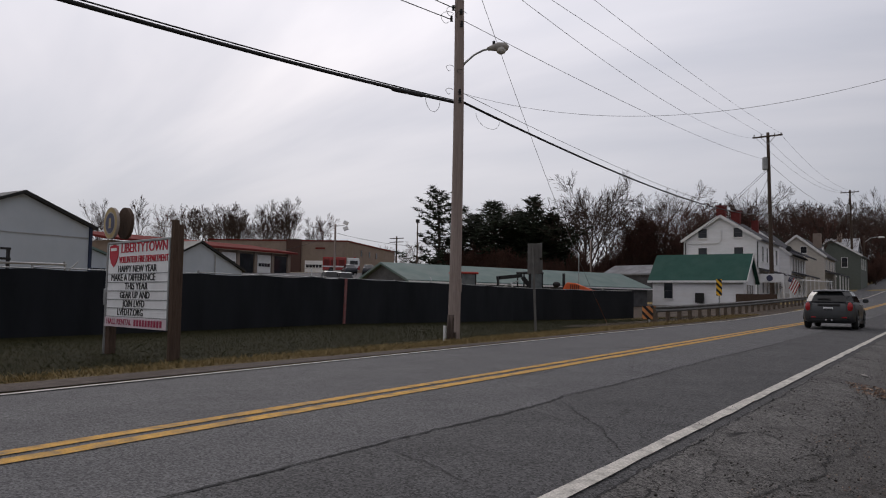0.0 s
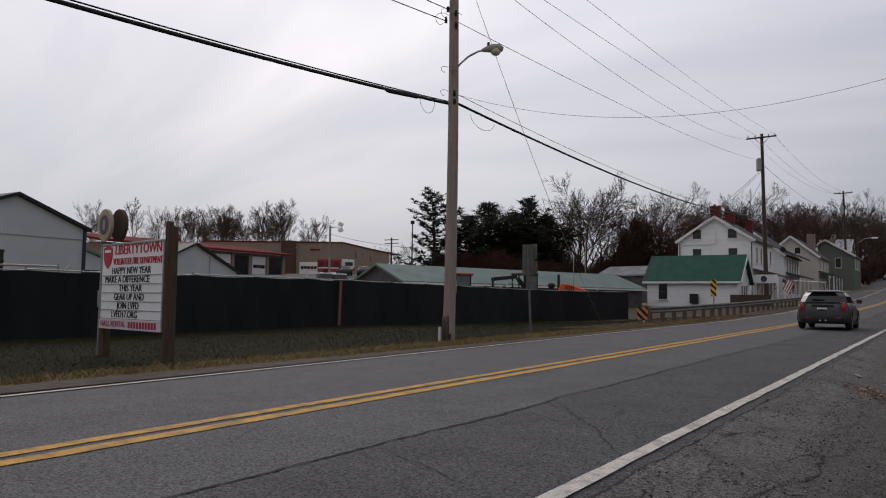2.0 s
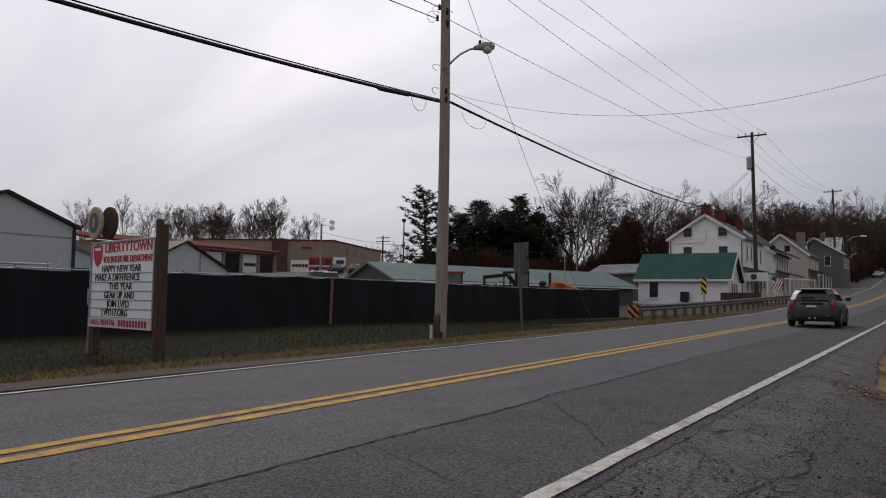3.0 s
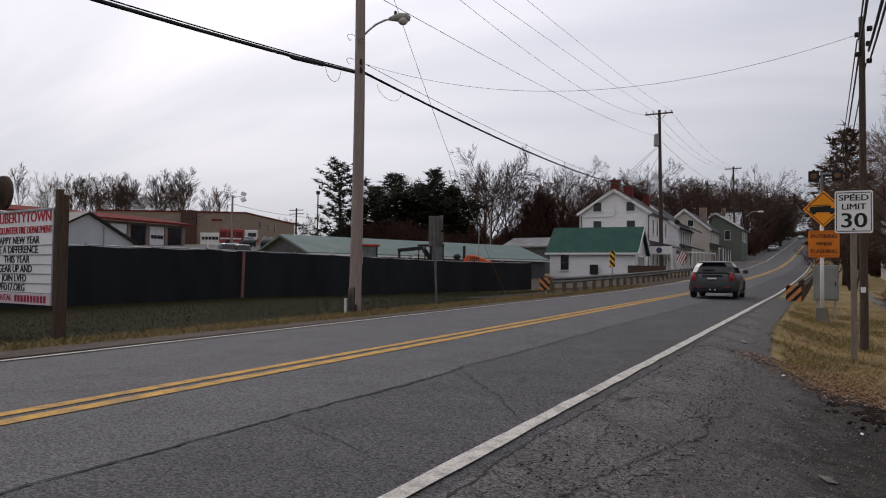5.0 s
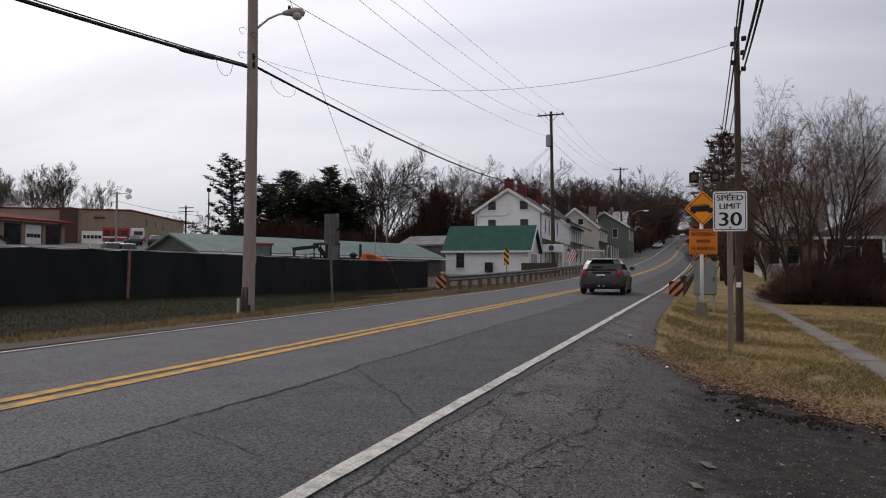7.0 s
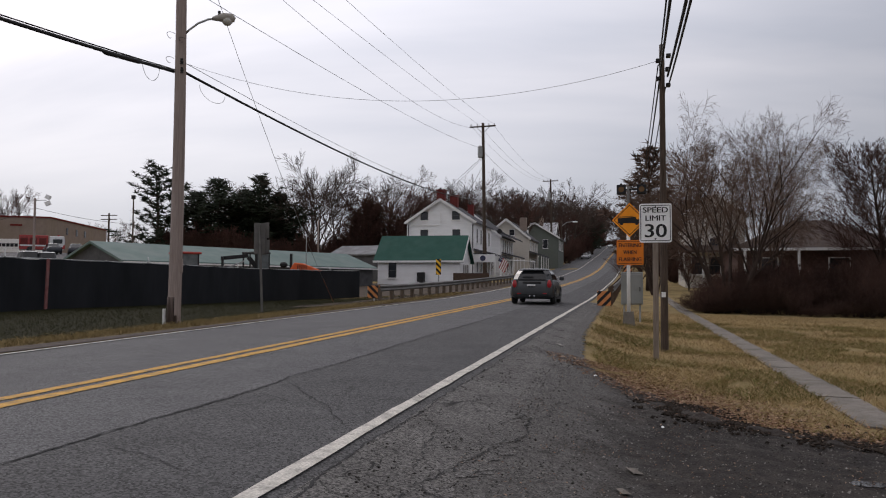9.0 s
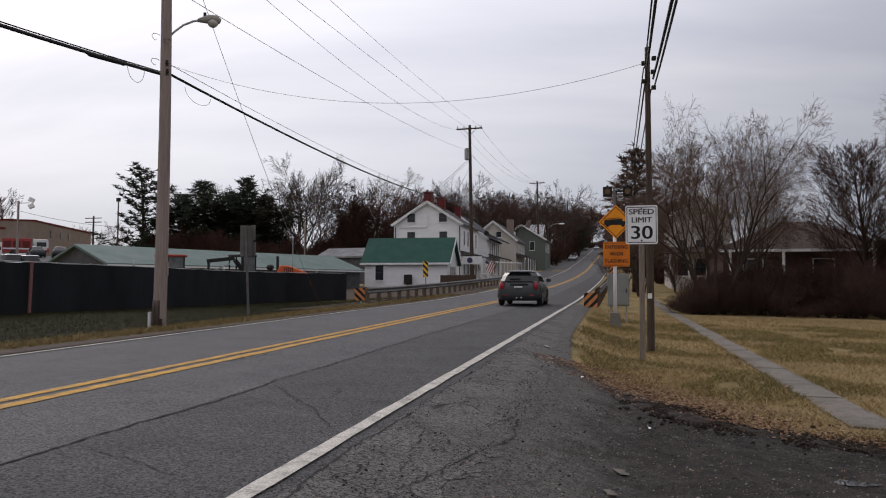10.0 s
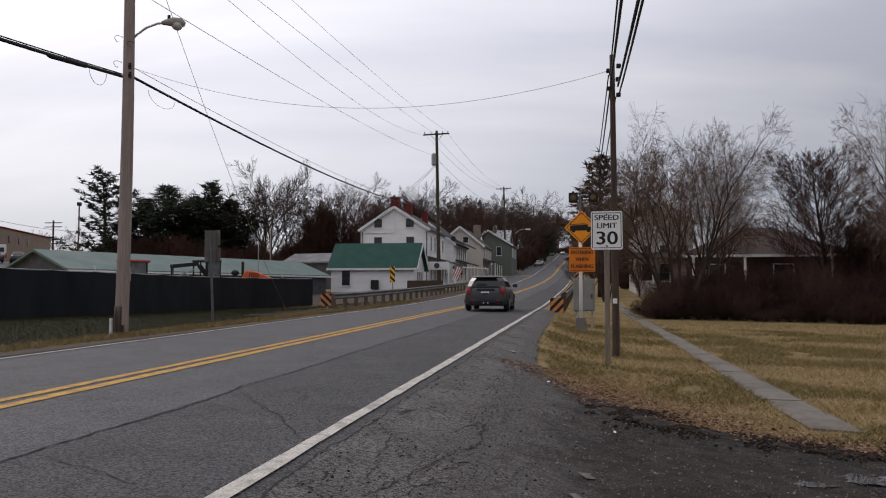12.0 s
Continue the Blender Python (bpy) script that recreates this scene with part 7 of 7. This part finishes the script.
def car(name, x, y, rz, paint, label, secs, glass, roof, wheels, r, pickup=None, z=None):
    z = zland(x, y) if z is None else z
    m = pose(x, y, z, 0, 0, rz)
    c = thing(name, (x, y, z), label, "car", rz=0)
    part("body", loft([body_ring(*s) for s in secs], m), paint, c, smooth=True)
    part("glazing", loft([plan_ring(*g) for g in glass], m), M_CARGLASS, c, "dark tinted windows", bevel=0.02)
    part("roof", loft([plan_ring(*g) for g in roof], m), paint, c, bevel=0.02)
    for wx, wy in wheels:
        wheel_at(m, wx, wy, r, c, M_CARS)
    return c, m


mini, mm = car("hatchback_car", -3.88, 33.2, 0.5, M_MINI, "grey compact hatchback car driving away on the road",
    [(-2.01, 0.56, 0.44, 0.70), (-1.995, 0.68, 0.36, 0.80), (-1.96, 0.76, 0.29, 0.89), (-1.89, 0.815, 0.25, 0.95), (-1.75, 0.85, 0.22, 0.985), (-1.3, 0.865, 0.2, 1.0), (-0.5, 0.86, 0.2, 0.985), (0.6, 0.86, 0.2, 0.97), (1.1, 0.86, 0.2, 0.96), (1.5, 0.83, 0.22, 0.9), (1.8, 0.76, 0.25, 0.8), (1.95, 0.62, 0.3, 0.66)],
    [(0.96, 0.79, -1.86, 0.95, 0.2), (1.2, 0.71, -1.73, 0.55, 0.22), (1.36, 0.61, -1.6, 0.25, 0.24)],
    [(1.35, 0.62, -1.66, 0.26, 0.24), (1.39, 0.59, -1.6, 0.2, 0.26), (1.42, 0.46, -1.42, 0.02, 0.28)],
    [(-0.77, -1.32), (0.77, -1.32), (-0.77, 1.24), (0.77, 1.24)], 0.315)


def mb_at(mb, m):
    mb.v = [tuple(m @ Vector(v)) for v in mb.v]
    return mb


for s in (-1, 1):
    bz_ = part("light_bezel", mb_at(MB().box((s * 0.66, -1.955, 0.80), (0.24, 0.06, 0.38), s * 22), mm), M_MINI, mini, "rounded tail light surround", bevel=0.07)
    part("tail_light", mb_at(MB().ball((s * 0.67, -1.96, 0.80), (0.105, 0.075, 0.17), 14, 8), mm), M_TAIL, bz_, "rounded red tail light", smooth=True)
    part("fog_light", mb_at(MB().box((s * 0.5, -2.0, 0.42), (0.16, 0.03, 0.045)), mm), M_TAIL, mini, bevel=0.01)
    mir = part("mirror", mb_at(MB().box((s * 0.98, 0.45, 1.03), (0.2, 0.12, 0.15)), mm), M_BLACK, mini, bevel=0.04)
    part("mirror_glass", mb_at(MB().box((s * 0.98, 0.385, 1.03), (0.16, 0.01, 0.11)), mm), M_CARGLASS, mir)
    part("wheel_arch", mb_at(MB().tube([(s * 0.855, -1.32 + 0.37 * math.cos(a), 0.33 + 0.37 * math.sin(a)) for a in [math.pi * j / 12 for j in range(13)]], 0.035, 6), mm), M_BLACK, mini)
    part("wheel_arch", mb_at(MB().tube([(s * 0.855, 1.24 + 0.37 * math.cos(a), 0.33 + 0.37 * math.sin(a)) for a in [math.pi * j / 12 for j in range(13)]], 0.035, 6), mm), M_BLACK, mini)
    for yy in (-0.55, 0.3):
        part("door_handle", mb_at(MB().box((s * 0.87, yy, 0.86), (0.03, 0.16, 0.03)), mm), M_CHROME, mini)
    part("sill", mb_at(MB().box((s * 0.84, 0, 0.24), (0.06, 1.9, 0.12)), mm), M_BLACK, mini)
part("belt_trim", mb_at(MB().box((0, -1.90, 0.975), (1.5, 0.05, 0.015)), mm), M_BLACK, mini)
part("handle_bar", mb_at(MB().box((0, -1.985, 0.85), (0.72, 0.04, 0.09)), mm), M_BLACK, mini, bevel=0.015)
pl = part("number_plate", mb_at(MB().box((-0.02, -2.0, 0.70), (0.32, 0.015, 0.16)), mm), M_SIGNW, mini)
for i in range(6):
    part("bar", mb_at(MB().box((-0.13 + i * 0.044, -2.01, 0.70), (0.026, 0.006, 0.075)), mm), M_SIGNK, pl)
part("bumper", mb_at(MB().box((0, -1.97, 0.42), (1.35, 0.06, 0.16)), mm), M_BLACK, mini, bevel=0.03)
for dx in (-0.09, 0.09):
    part("exhaust", mb_at(MB().tube([(dx, -2.0, 0.33), (dx, -1.85, 0.33)], 0.03, 10), mm), M_CHROME, mini)
part("spoiler", mb_at(MB().box((0, -1.70, 1.355), (1.05, 0.16, 0.04)), mm), M_MINI, mini, bevel=0.02)
part("wiper", mb_at(MB().bar((0.05, -1.85, 1.08), (-0.38, -1.84, 1.08), 0.03), mm), M_BLACK, mini)
part("antenna", mb_at(MB().bar((0, -1.3, 1.42), (0, -1.42, 1.62), 0.015), mm), M_BLACK, mini)

SEDAN = [(-2.3, 0.7, 0.4, 0.8), (-2.2, 0.85, 0.3, 0.98), (-1.6, 0.9, 0.25, 1.02), (0, 0.91, 0.22, 0.98), (1.2, 0.9, 0.22, 0.95), (1.9, 0.85, 0.25, 0.82), (2.25, 0.7, 0.35, 0.65)]
SGLASS = [(0.94, 0.84, -1.9, 1.1), (1.42, 0.64, -1.2, 0.2)]
SROOF = [(1.41, 0.66, -1.25, 0.22), (1.46, 0.55, -1.1, 0.1)]
SUVG = [(0.98, 0.86, -2.15, 1.0), (1.68, 0.7, -1.9, 0.3)]
SUVR = [(1.67, 0.72, -1.95, 0.32), (1.75, 0.6, -1.8, 0.15)]
W4 = [(-0.82, -1.4), (0.82, -1.4), (-0.82, 1.4), (0.82, 1.4)]
for x, y, rz, paint, suv, label in ((-11.2, 196, 180, M_CARS, 0, "silver car parked along the far street"), (-11.3, 206, 180, M_CARW, 1, "white car parked along the far street"),
        (-12.0, 290, 180, M_CARS, 0, "silver car parked along the far street"), (-12.1, 300, 180, M_CARW, 1, "white car parked along the far street"), (-8.1, 305, 180, M_CARW, 0, "white car coming down the hill"),
        (-71.5, 93.9, 60, M_CARR, 0, "red car in the parking lot"), (-69.8, 95.2, 60, M_CARW, 1, "white pickup-like car in the parking lot"), (-73.2, 92.4, 40, M_CARD, 0, "dark car in the parking lot"), (-75.4, 90.6, 50, M_CARD, 0, "dark car in the parking lot"), (-58.0, 66.2, 50, M_CARW, 1, "white van roof showing over the fence"), (-57.0, 67.4, 50, M_CARW, 1, "white van roof showing over the fence")):
    car("parked_car" if x < -60 or y > 190 else "parked_van", x, y, rz, paint, label, SEDAN, SUVG if suv else SGLASS, SUVR if suv else SROOF, W4, 0.33, z=zland(x, y) + (0.05 if x < -50 else 0))

FZ = zland(-80.8, 95.3) + 0.05
ft = thing("fire_engine", (-80.8, 95.3, FZ), "red and white fire engine on the parking lot", "fire engine")
fm = pose(-80.8, 95.3, FZ, 0, 0, -48)
part("body", mb_at(MB().box((0, -1.2, 1.55), (2.3, 3.6, 2.0)), fm), M_CARR, ft, bevel=0.05)
part("cab", mb_at(MB().box((0, 1.7, 1.4), (2.3, 2.0, 1.7)), fm), M_CARW, ft, "white cab", bevel=0.15)
part("cab_skirt", mb_at(MB().box((0, 1.7, 0.95), (2.34, 2.06, 0.6)), fm), M_CARR, ft, bevel=0.05)
part("cab_roof", mb_at(MB().box((0, 1.7, 2.3), (2.2, 1.9, 0.35)), fm), M_CARW, ft, "white cab roof", bevel=0.08)
part("windscreen", mb_at(MB().box((0, 2.68, 1.75), (2.0, 0.06, 0.75)), fm), M_CARGLASS, ft)
part("side_window", mb_at(MB().box((1.16, 1.8, 1.75), (0.04, 1.2, 0.6)), fm), M_CARGLASS, ft)
part("stripe", mb_at(MB().box((1.17, -0.2, 1.1), (0.03, 5.4, 0.2)), fm), M_CARW, ft)
part("light_bar", mb_at(MB().box((0, 1.9, 2.55), (1.6, 0.3, 0.16)), fm), M_TAIL, ft)
for i in range(3):
    part("locker", mb_at(MB().box((1.17, -2.4 + i * 1.15, 1.7), (0.04, 0.9, 0.9)), fm), M_BRICK, ft)
for sx in (-1.05, 1.05):
    for sy in (-1.6, 1.7):
        wheel_at(fm, sx, sy, 0.5, ft, M_CARS, 0.3)

# ---- grass, leaves, gravel ----
def island_mat(name, cols, rough=0.9):
    m = bpy.data.materials.new(name)
    m.use_nodes = True
    nd, lk = m.node_tree.nodes, m.node_tree.links
    g = nd.new("ShaderNodeNewGeometry")
    r = nd.new("ShaderNodeValToRGB")
    r.color_ramp.interpolation = "LINEAR"
    while len(r.color_ramp.elements) < len(cols):
        r.color_ramp.elements.new(0.5)
    for i, c in enumerate(cols):
        r.color_ramp.elements[i].position, r.color_ramp.elements[i].color = i / (len(cols) - 1), (*c, 1)
    lk.new(g.outputs["Random Per Island"], r.inputs[0])
    lk.new(r.outputs[0], nd["Principled BSDF"].inputs["Base Color"])
    nd["Principled BSDF"].inputs["Roughness"].default_value = rough
    nd["Principled BSDF"].inputs["Specular IOR Level"].default_value = 0.05
    return m


M_BLADE = island_mat("grass_blades", [(0.115, 0.092, 0.036), (0.22, 0.16, 0.068), (0.34, 0.245, 0.125), (0.48, 0.36, 0.215), (0.26, 0.155, 0.08)])
M_GREENB = island_mat("green_blades", [(0.07, 0.075, 0.022), (0.115, 0.11, 0.034), (0.18, 0.145, 0.055), (0.095, 0.09, 0.028)])
# blade colours take the same painted-in shade as the lawn under them
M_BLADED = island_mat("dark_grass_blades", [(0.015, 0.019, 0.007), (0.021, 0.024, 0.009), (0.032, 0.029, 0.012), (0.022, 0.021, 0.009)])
M_STRAW = island_mat("straw_blades", [(0.12, 0.088, 0.038), (0.21, 0.155, 0.072), (0.32, 0.24, 0.12), (0.07, 0.06, 0.024)])
M_STRAWB = island_mat("bleached_straw_blades", [(0.15, 0.108, 0.044), (0.28, 0.20, 0.088), (0.40, 0.30, 0.145), (0.10, 0.08, 0.03)])
M_MUD = island_mat("churned_mud", [(0.012, 0.009, 0.007), (0.024, 0.018, 0.014), (0.04, 0.03, 0.024)], 0.7)
M_LEAF = island_mat("dead_leaves", [(0.12, 0.06, 0.036), (0.22, 0.12, 0.072), (0.42, 0.30, 0.215), (0.07, 0.038, 0.026), (0.28, 0.17, 0.11)])
M_STONE = island_mat("gravel", [(0.03, 0.028, 0.026), (0.06, 0.057, 0.053), (0.10, 0.095, 0.088), (0.30, 0.285, 0.265), (0.02, 0.018, 0.016), (0.045, 0.042, 0.039)])


def blades(name, spots, hmin, hmax, width, material, label, seed, flat=0.5):
    """spots: x, y positions; one narrow leaf each."""
    g = np.random.default_rng(seed)
    n = len(spots)
    z = np.array([zland(x, y) for x, y in spots])
    base = np.column_stack([spots, z + 0.01])
    a = g.uniform(0, 2 * np.pi, n)
    h = g.uniform(hmin, hmax, n)
    w = width * g.uniform(0.6, 1.4, n)
    lean = g.normal(0, flat, (n, 2)) * h[:, None]
    side = np.column_stack([np.cos(a) * w, np.sin(a) * w, np.zeros(n)])
    tip = base + np.column_stack([lean, h])
    v = np.empty((n * 3, 3))
    v[0::3], v[1::3], v[2::3] = base - side, base + side, tip
    me = bpy.data.meshes.new(name)
    me.from_pydata(v.tolist(), [], np.arange(n * 3).reshape(n, 3).tolist())
    me.materials.append(material)
    return tagged(new(name, me), label, "grass" if "grass" in name else name, "", "stuff")


g = np.random.default_rng(5)


def scatter(n, x0, x1, y0, y1, keep, power=1.0):
    """Random spots, denser towards y0."""
    out = []
    while len(out) < n:
        x = g.uniform(x0, x1, n)
        y = y0 + (y1 - y0) * g.uniform(0, 1, n) ** power
        out += [(a, b) for a, b in zip(x, y) if keep(a, b)]
    return np.array(out[:n])


def patch(x, y):
    return noise.noise(Vector((x * 0.9, y * 0.9, 3.0)))


def on_lawn(x, y):
    return x > edge_x(max(y, 7.5)) + 0.3 + 0.3 * patch(x * 2, y * 2) and not (walk_edges(y)[0] + 0.02 + 0.06 * patch(x, y * 4) < x < walk_edges(y)[1] - 0.02 + 0.05 * patch(x + 5, y * 3) and y > 9.78) and patch(x, y) > -0.55


blades("grass", scatter(190000, -1.2, 16, 7.0, 36, on_lawn, 1.5), 0.03, 0.10, 0.0045, M_BLADE, "patchy brown and green winter grass blades", 1, 1.3)
blades("grass", scatter(95000, -1.0, 12, 7.0, 30, lambda x, y: on_lawn(x, y) and patch(x * 0.5 + 4, y * 0.45) > 0.0, 1.5), 0.03, 0.10, 0.0045, M_GREENB, "greener patches of short winter grass", 6, 1.2)
blades("grass", scatter(40000, -1.0, 14, 7.0, 30, lambda x, y: on_lawn(x, y) and patch(x * 0.6 + 9, y * 0.6) > 0.12, 1.5), 0.03, 0.09, 0.005, M_STRAWB, "straw-coloured dead grass tufts", 2, 1.2)
blades("grass", scatter(30000, -11.5, -9.55, -2, 50, lambda x, y: (x < grit_x(y) - 0.05 + 0.15 * patch(x, y)), 1.1), 0.04, 0.14, 0.008, M_STRAW, "dry yellow grass along the road edge", 3, 1.0)
# lawn blades, their shade painted in like the sheet below
blades("grass", scatter(90000, -22.5, -10.3, -2, 50, lambda x, y: x < -11.1 + 0.7 * patch(x, y), 1.0), 0.03, 0.09, 0.0045, M_BLADED, "dark green lawn grass with shade in its colour", 4, 1.3)


def litter(name, spots, smin, smax, material, label, seed, flat=True):
    r_ = random.Random(seed)
    mb = MB()
    for x, y in spots:
        s = r_.uniform(smin, smax)
        z = zland(x, y) + 0.045
        m = pose(x, y, z, r_.uniform(-25, 25), r_.uniform(-25, 25), r_.uniform(0, 360))
        if flat:
            mb.add([m @ Vector((u * s, v * s, w * s)) for u, v, w in ((-1, 0, 0), (0, -0.45, 0.15), (1, 0, 0.1), (0, 0.45, 0.2))], [(0, 1, 2, 3)])
        else:
            mb.add([m @ Vector((u * s, v * s * 0.8, w * s * (0.22 if s > 0.06 else 0.6))) for u, v, w in ((1, 0, 0), (0.2, 1, 0.1), (-1, 0.2, 0), (-0.1, -1, 0), (0, 0.1, 0.9), (0, 0, -0.8))], [(0, 1, 4), (1, 2, 4), (2, 3, 4), (3, 0, 4), (1, 0, 5), (2, 1, 5), (3, 2, 5), (0, 3, 5)])
    return lone(name, mb, material, label, name.replace("_", " "), "stuff")


def near_edge(x, y):
    d = x - edge_x(max(y, 7.5))
    return -0.55 < d < 1.7 and abs(d - 0.4) < g.exponential(0.5) and y < 13.2 + 4 * patch(x, y)


litter("leaf_litter", scatter(12000, -1.5, 3.6, 7.0, 24, near_edge, 1.4), 0.009, 0.032, M_LEAF, "dead brown leaves along the edge of the grass", 1)
litter("leaf_litter", scatter(1100, -1.0, 9, 7.2, 26, on_lawn, 1.4), 0.02, 0.045, M_LEAF, "scattered dead leaves in the grass", 2)
litter("gravel", scatter(16000, -1.2, 3.2, 3.0, 13, lambda x, y: x < edge_x(max(y, 7.5)) + 0.05, 1.2), 0.002, 0.010, M_STONE, "loose gravel on the dirt pull-in", 3, False)
litter("gravel", scatter(900, -1.85, -0.9, 3.4, 18, lambda x, y: patch(x * 2, y * 2) > 0.0, 1.3), 0.005, 0.016, M_STONE, "loose gravel on the shoulder", 4, False)
litter("gravel", scatter(420, -0.9, 3.0, 3.4, 10.5, lambda x, y: x < edge_x(max(y, 7.5)) + 0.1 and patch(x * 1.5, y * 1.5) > -0.1, 1.2), 0.008, 0.022, M_STONE, "pale loose stones on the dirt pull-in", 9, False)
litter("leaf_litter", scatter(1500, -1.2, 3.0, 3.6, 11, lambda x, y: x < edge_x(max(y, 7.5)) and patch(x * 1.2, y * 1.2 + 3) > 0.05, 1.0), 0.005, 0.014, M_LEAF, "crumbled dead leaves trodden into the dirt", 10)
litter("dirt_clods", scatter(2600, 0.0, 4.0, 6.2, 10.4, lambda x, y: abs(x - edge_x(max(y, 7.5)) + 0.25) < g.exponential(0.25) and patch(x * 2.5, y * 2.5) > -0.15, 1.0), 0.006, 0.04, M_MUD, "churned dark mud clods beside the grass", 5, False)
for x, y, s in ((-0.75, 14.6, 0.10), (0.01, 6.6, 0.09), (-0.07, 5.9, 0.07), (-1.29, 14.64, 0.10)):
    if x != -0.75:
        litter("flat_stone", [(x, y)], s, s + 0.01, M_STONE if s > 0.095 else M_CONC, "flat stone lying on the shoulder", 6, False).pop("kind", None)

# two pale scraps of paper blown against the verge
for x, y, a in ((-0.52, 11.5, 20), (0.3, 8.6, 70)):
    sc = MB()
    mm_ = pose(x, y, zland(x, y) + 0.055, 12, -8, a) @ Matrix.Scale(0.45, 4)
    sc.add([mm_ @ Vector(p) for p in ((-0.05, -0.03, 0), (0.0, -0.035, 0.02), (0.05, -0.03, 0.0), (0.05, 0.03, 0.012), (0.0, 0.035, 0.028), (-0.05, 0.03, 0.006))], [(0, 1, 4, 5), (1, 2, 3, 4)])
    lone("paper_scrap", sc, M_SIGNW, "crumpled white paper scrap lying in the dead leaves", "litter")

# shallow puddle
M_WATER = surf("puddle_water", (0.03, 0.03, 0.03), (0.045, 0.043, 0.04), 3, 0.04)
for cx, cy, rx, ry, sd in ((2.4, 7.36, 0.42, 0.2, 1), (1.85, 7.1, 0.2, 0.09, 2), (3.1, 7.0, 0.6, 0.24, 3)):
    rg = random.Random(sd)
    pts = [(cx + rx * math.cos(a) * rg.uniform(0.75, 1.15), cy + ry * math.sin(a) * rg.uniform(0.7, 1.2)) for a in [2 * math.pi * j / 26 for j in range(26)]]
    zz = max(zland(px, py) for px, py in pts) + 0.034
    lone("puddle", MB().add([(px, py, zz) for px, py in pts], [tuple(range(26))]), M_WATER, "shallow muddy puddle reflecting the sky", "puddle", "structure")
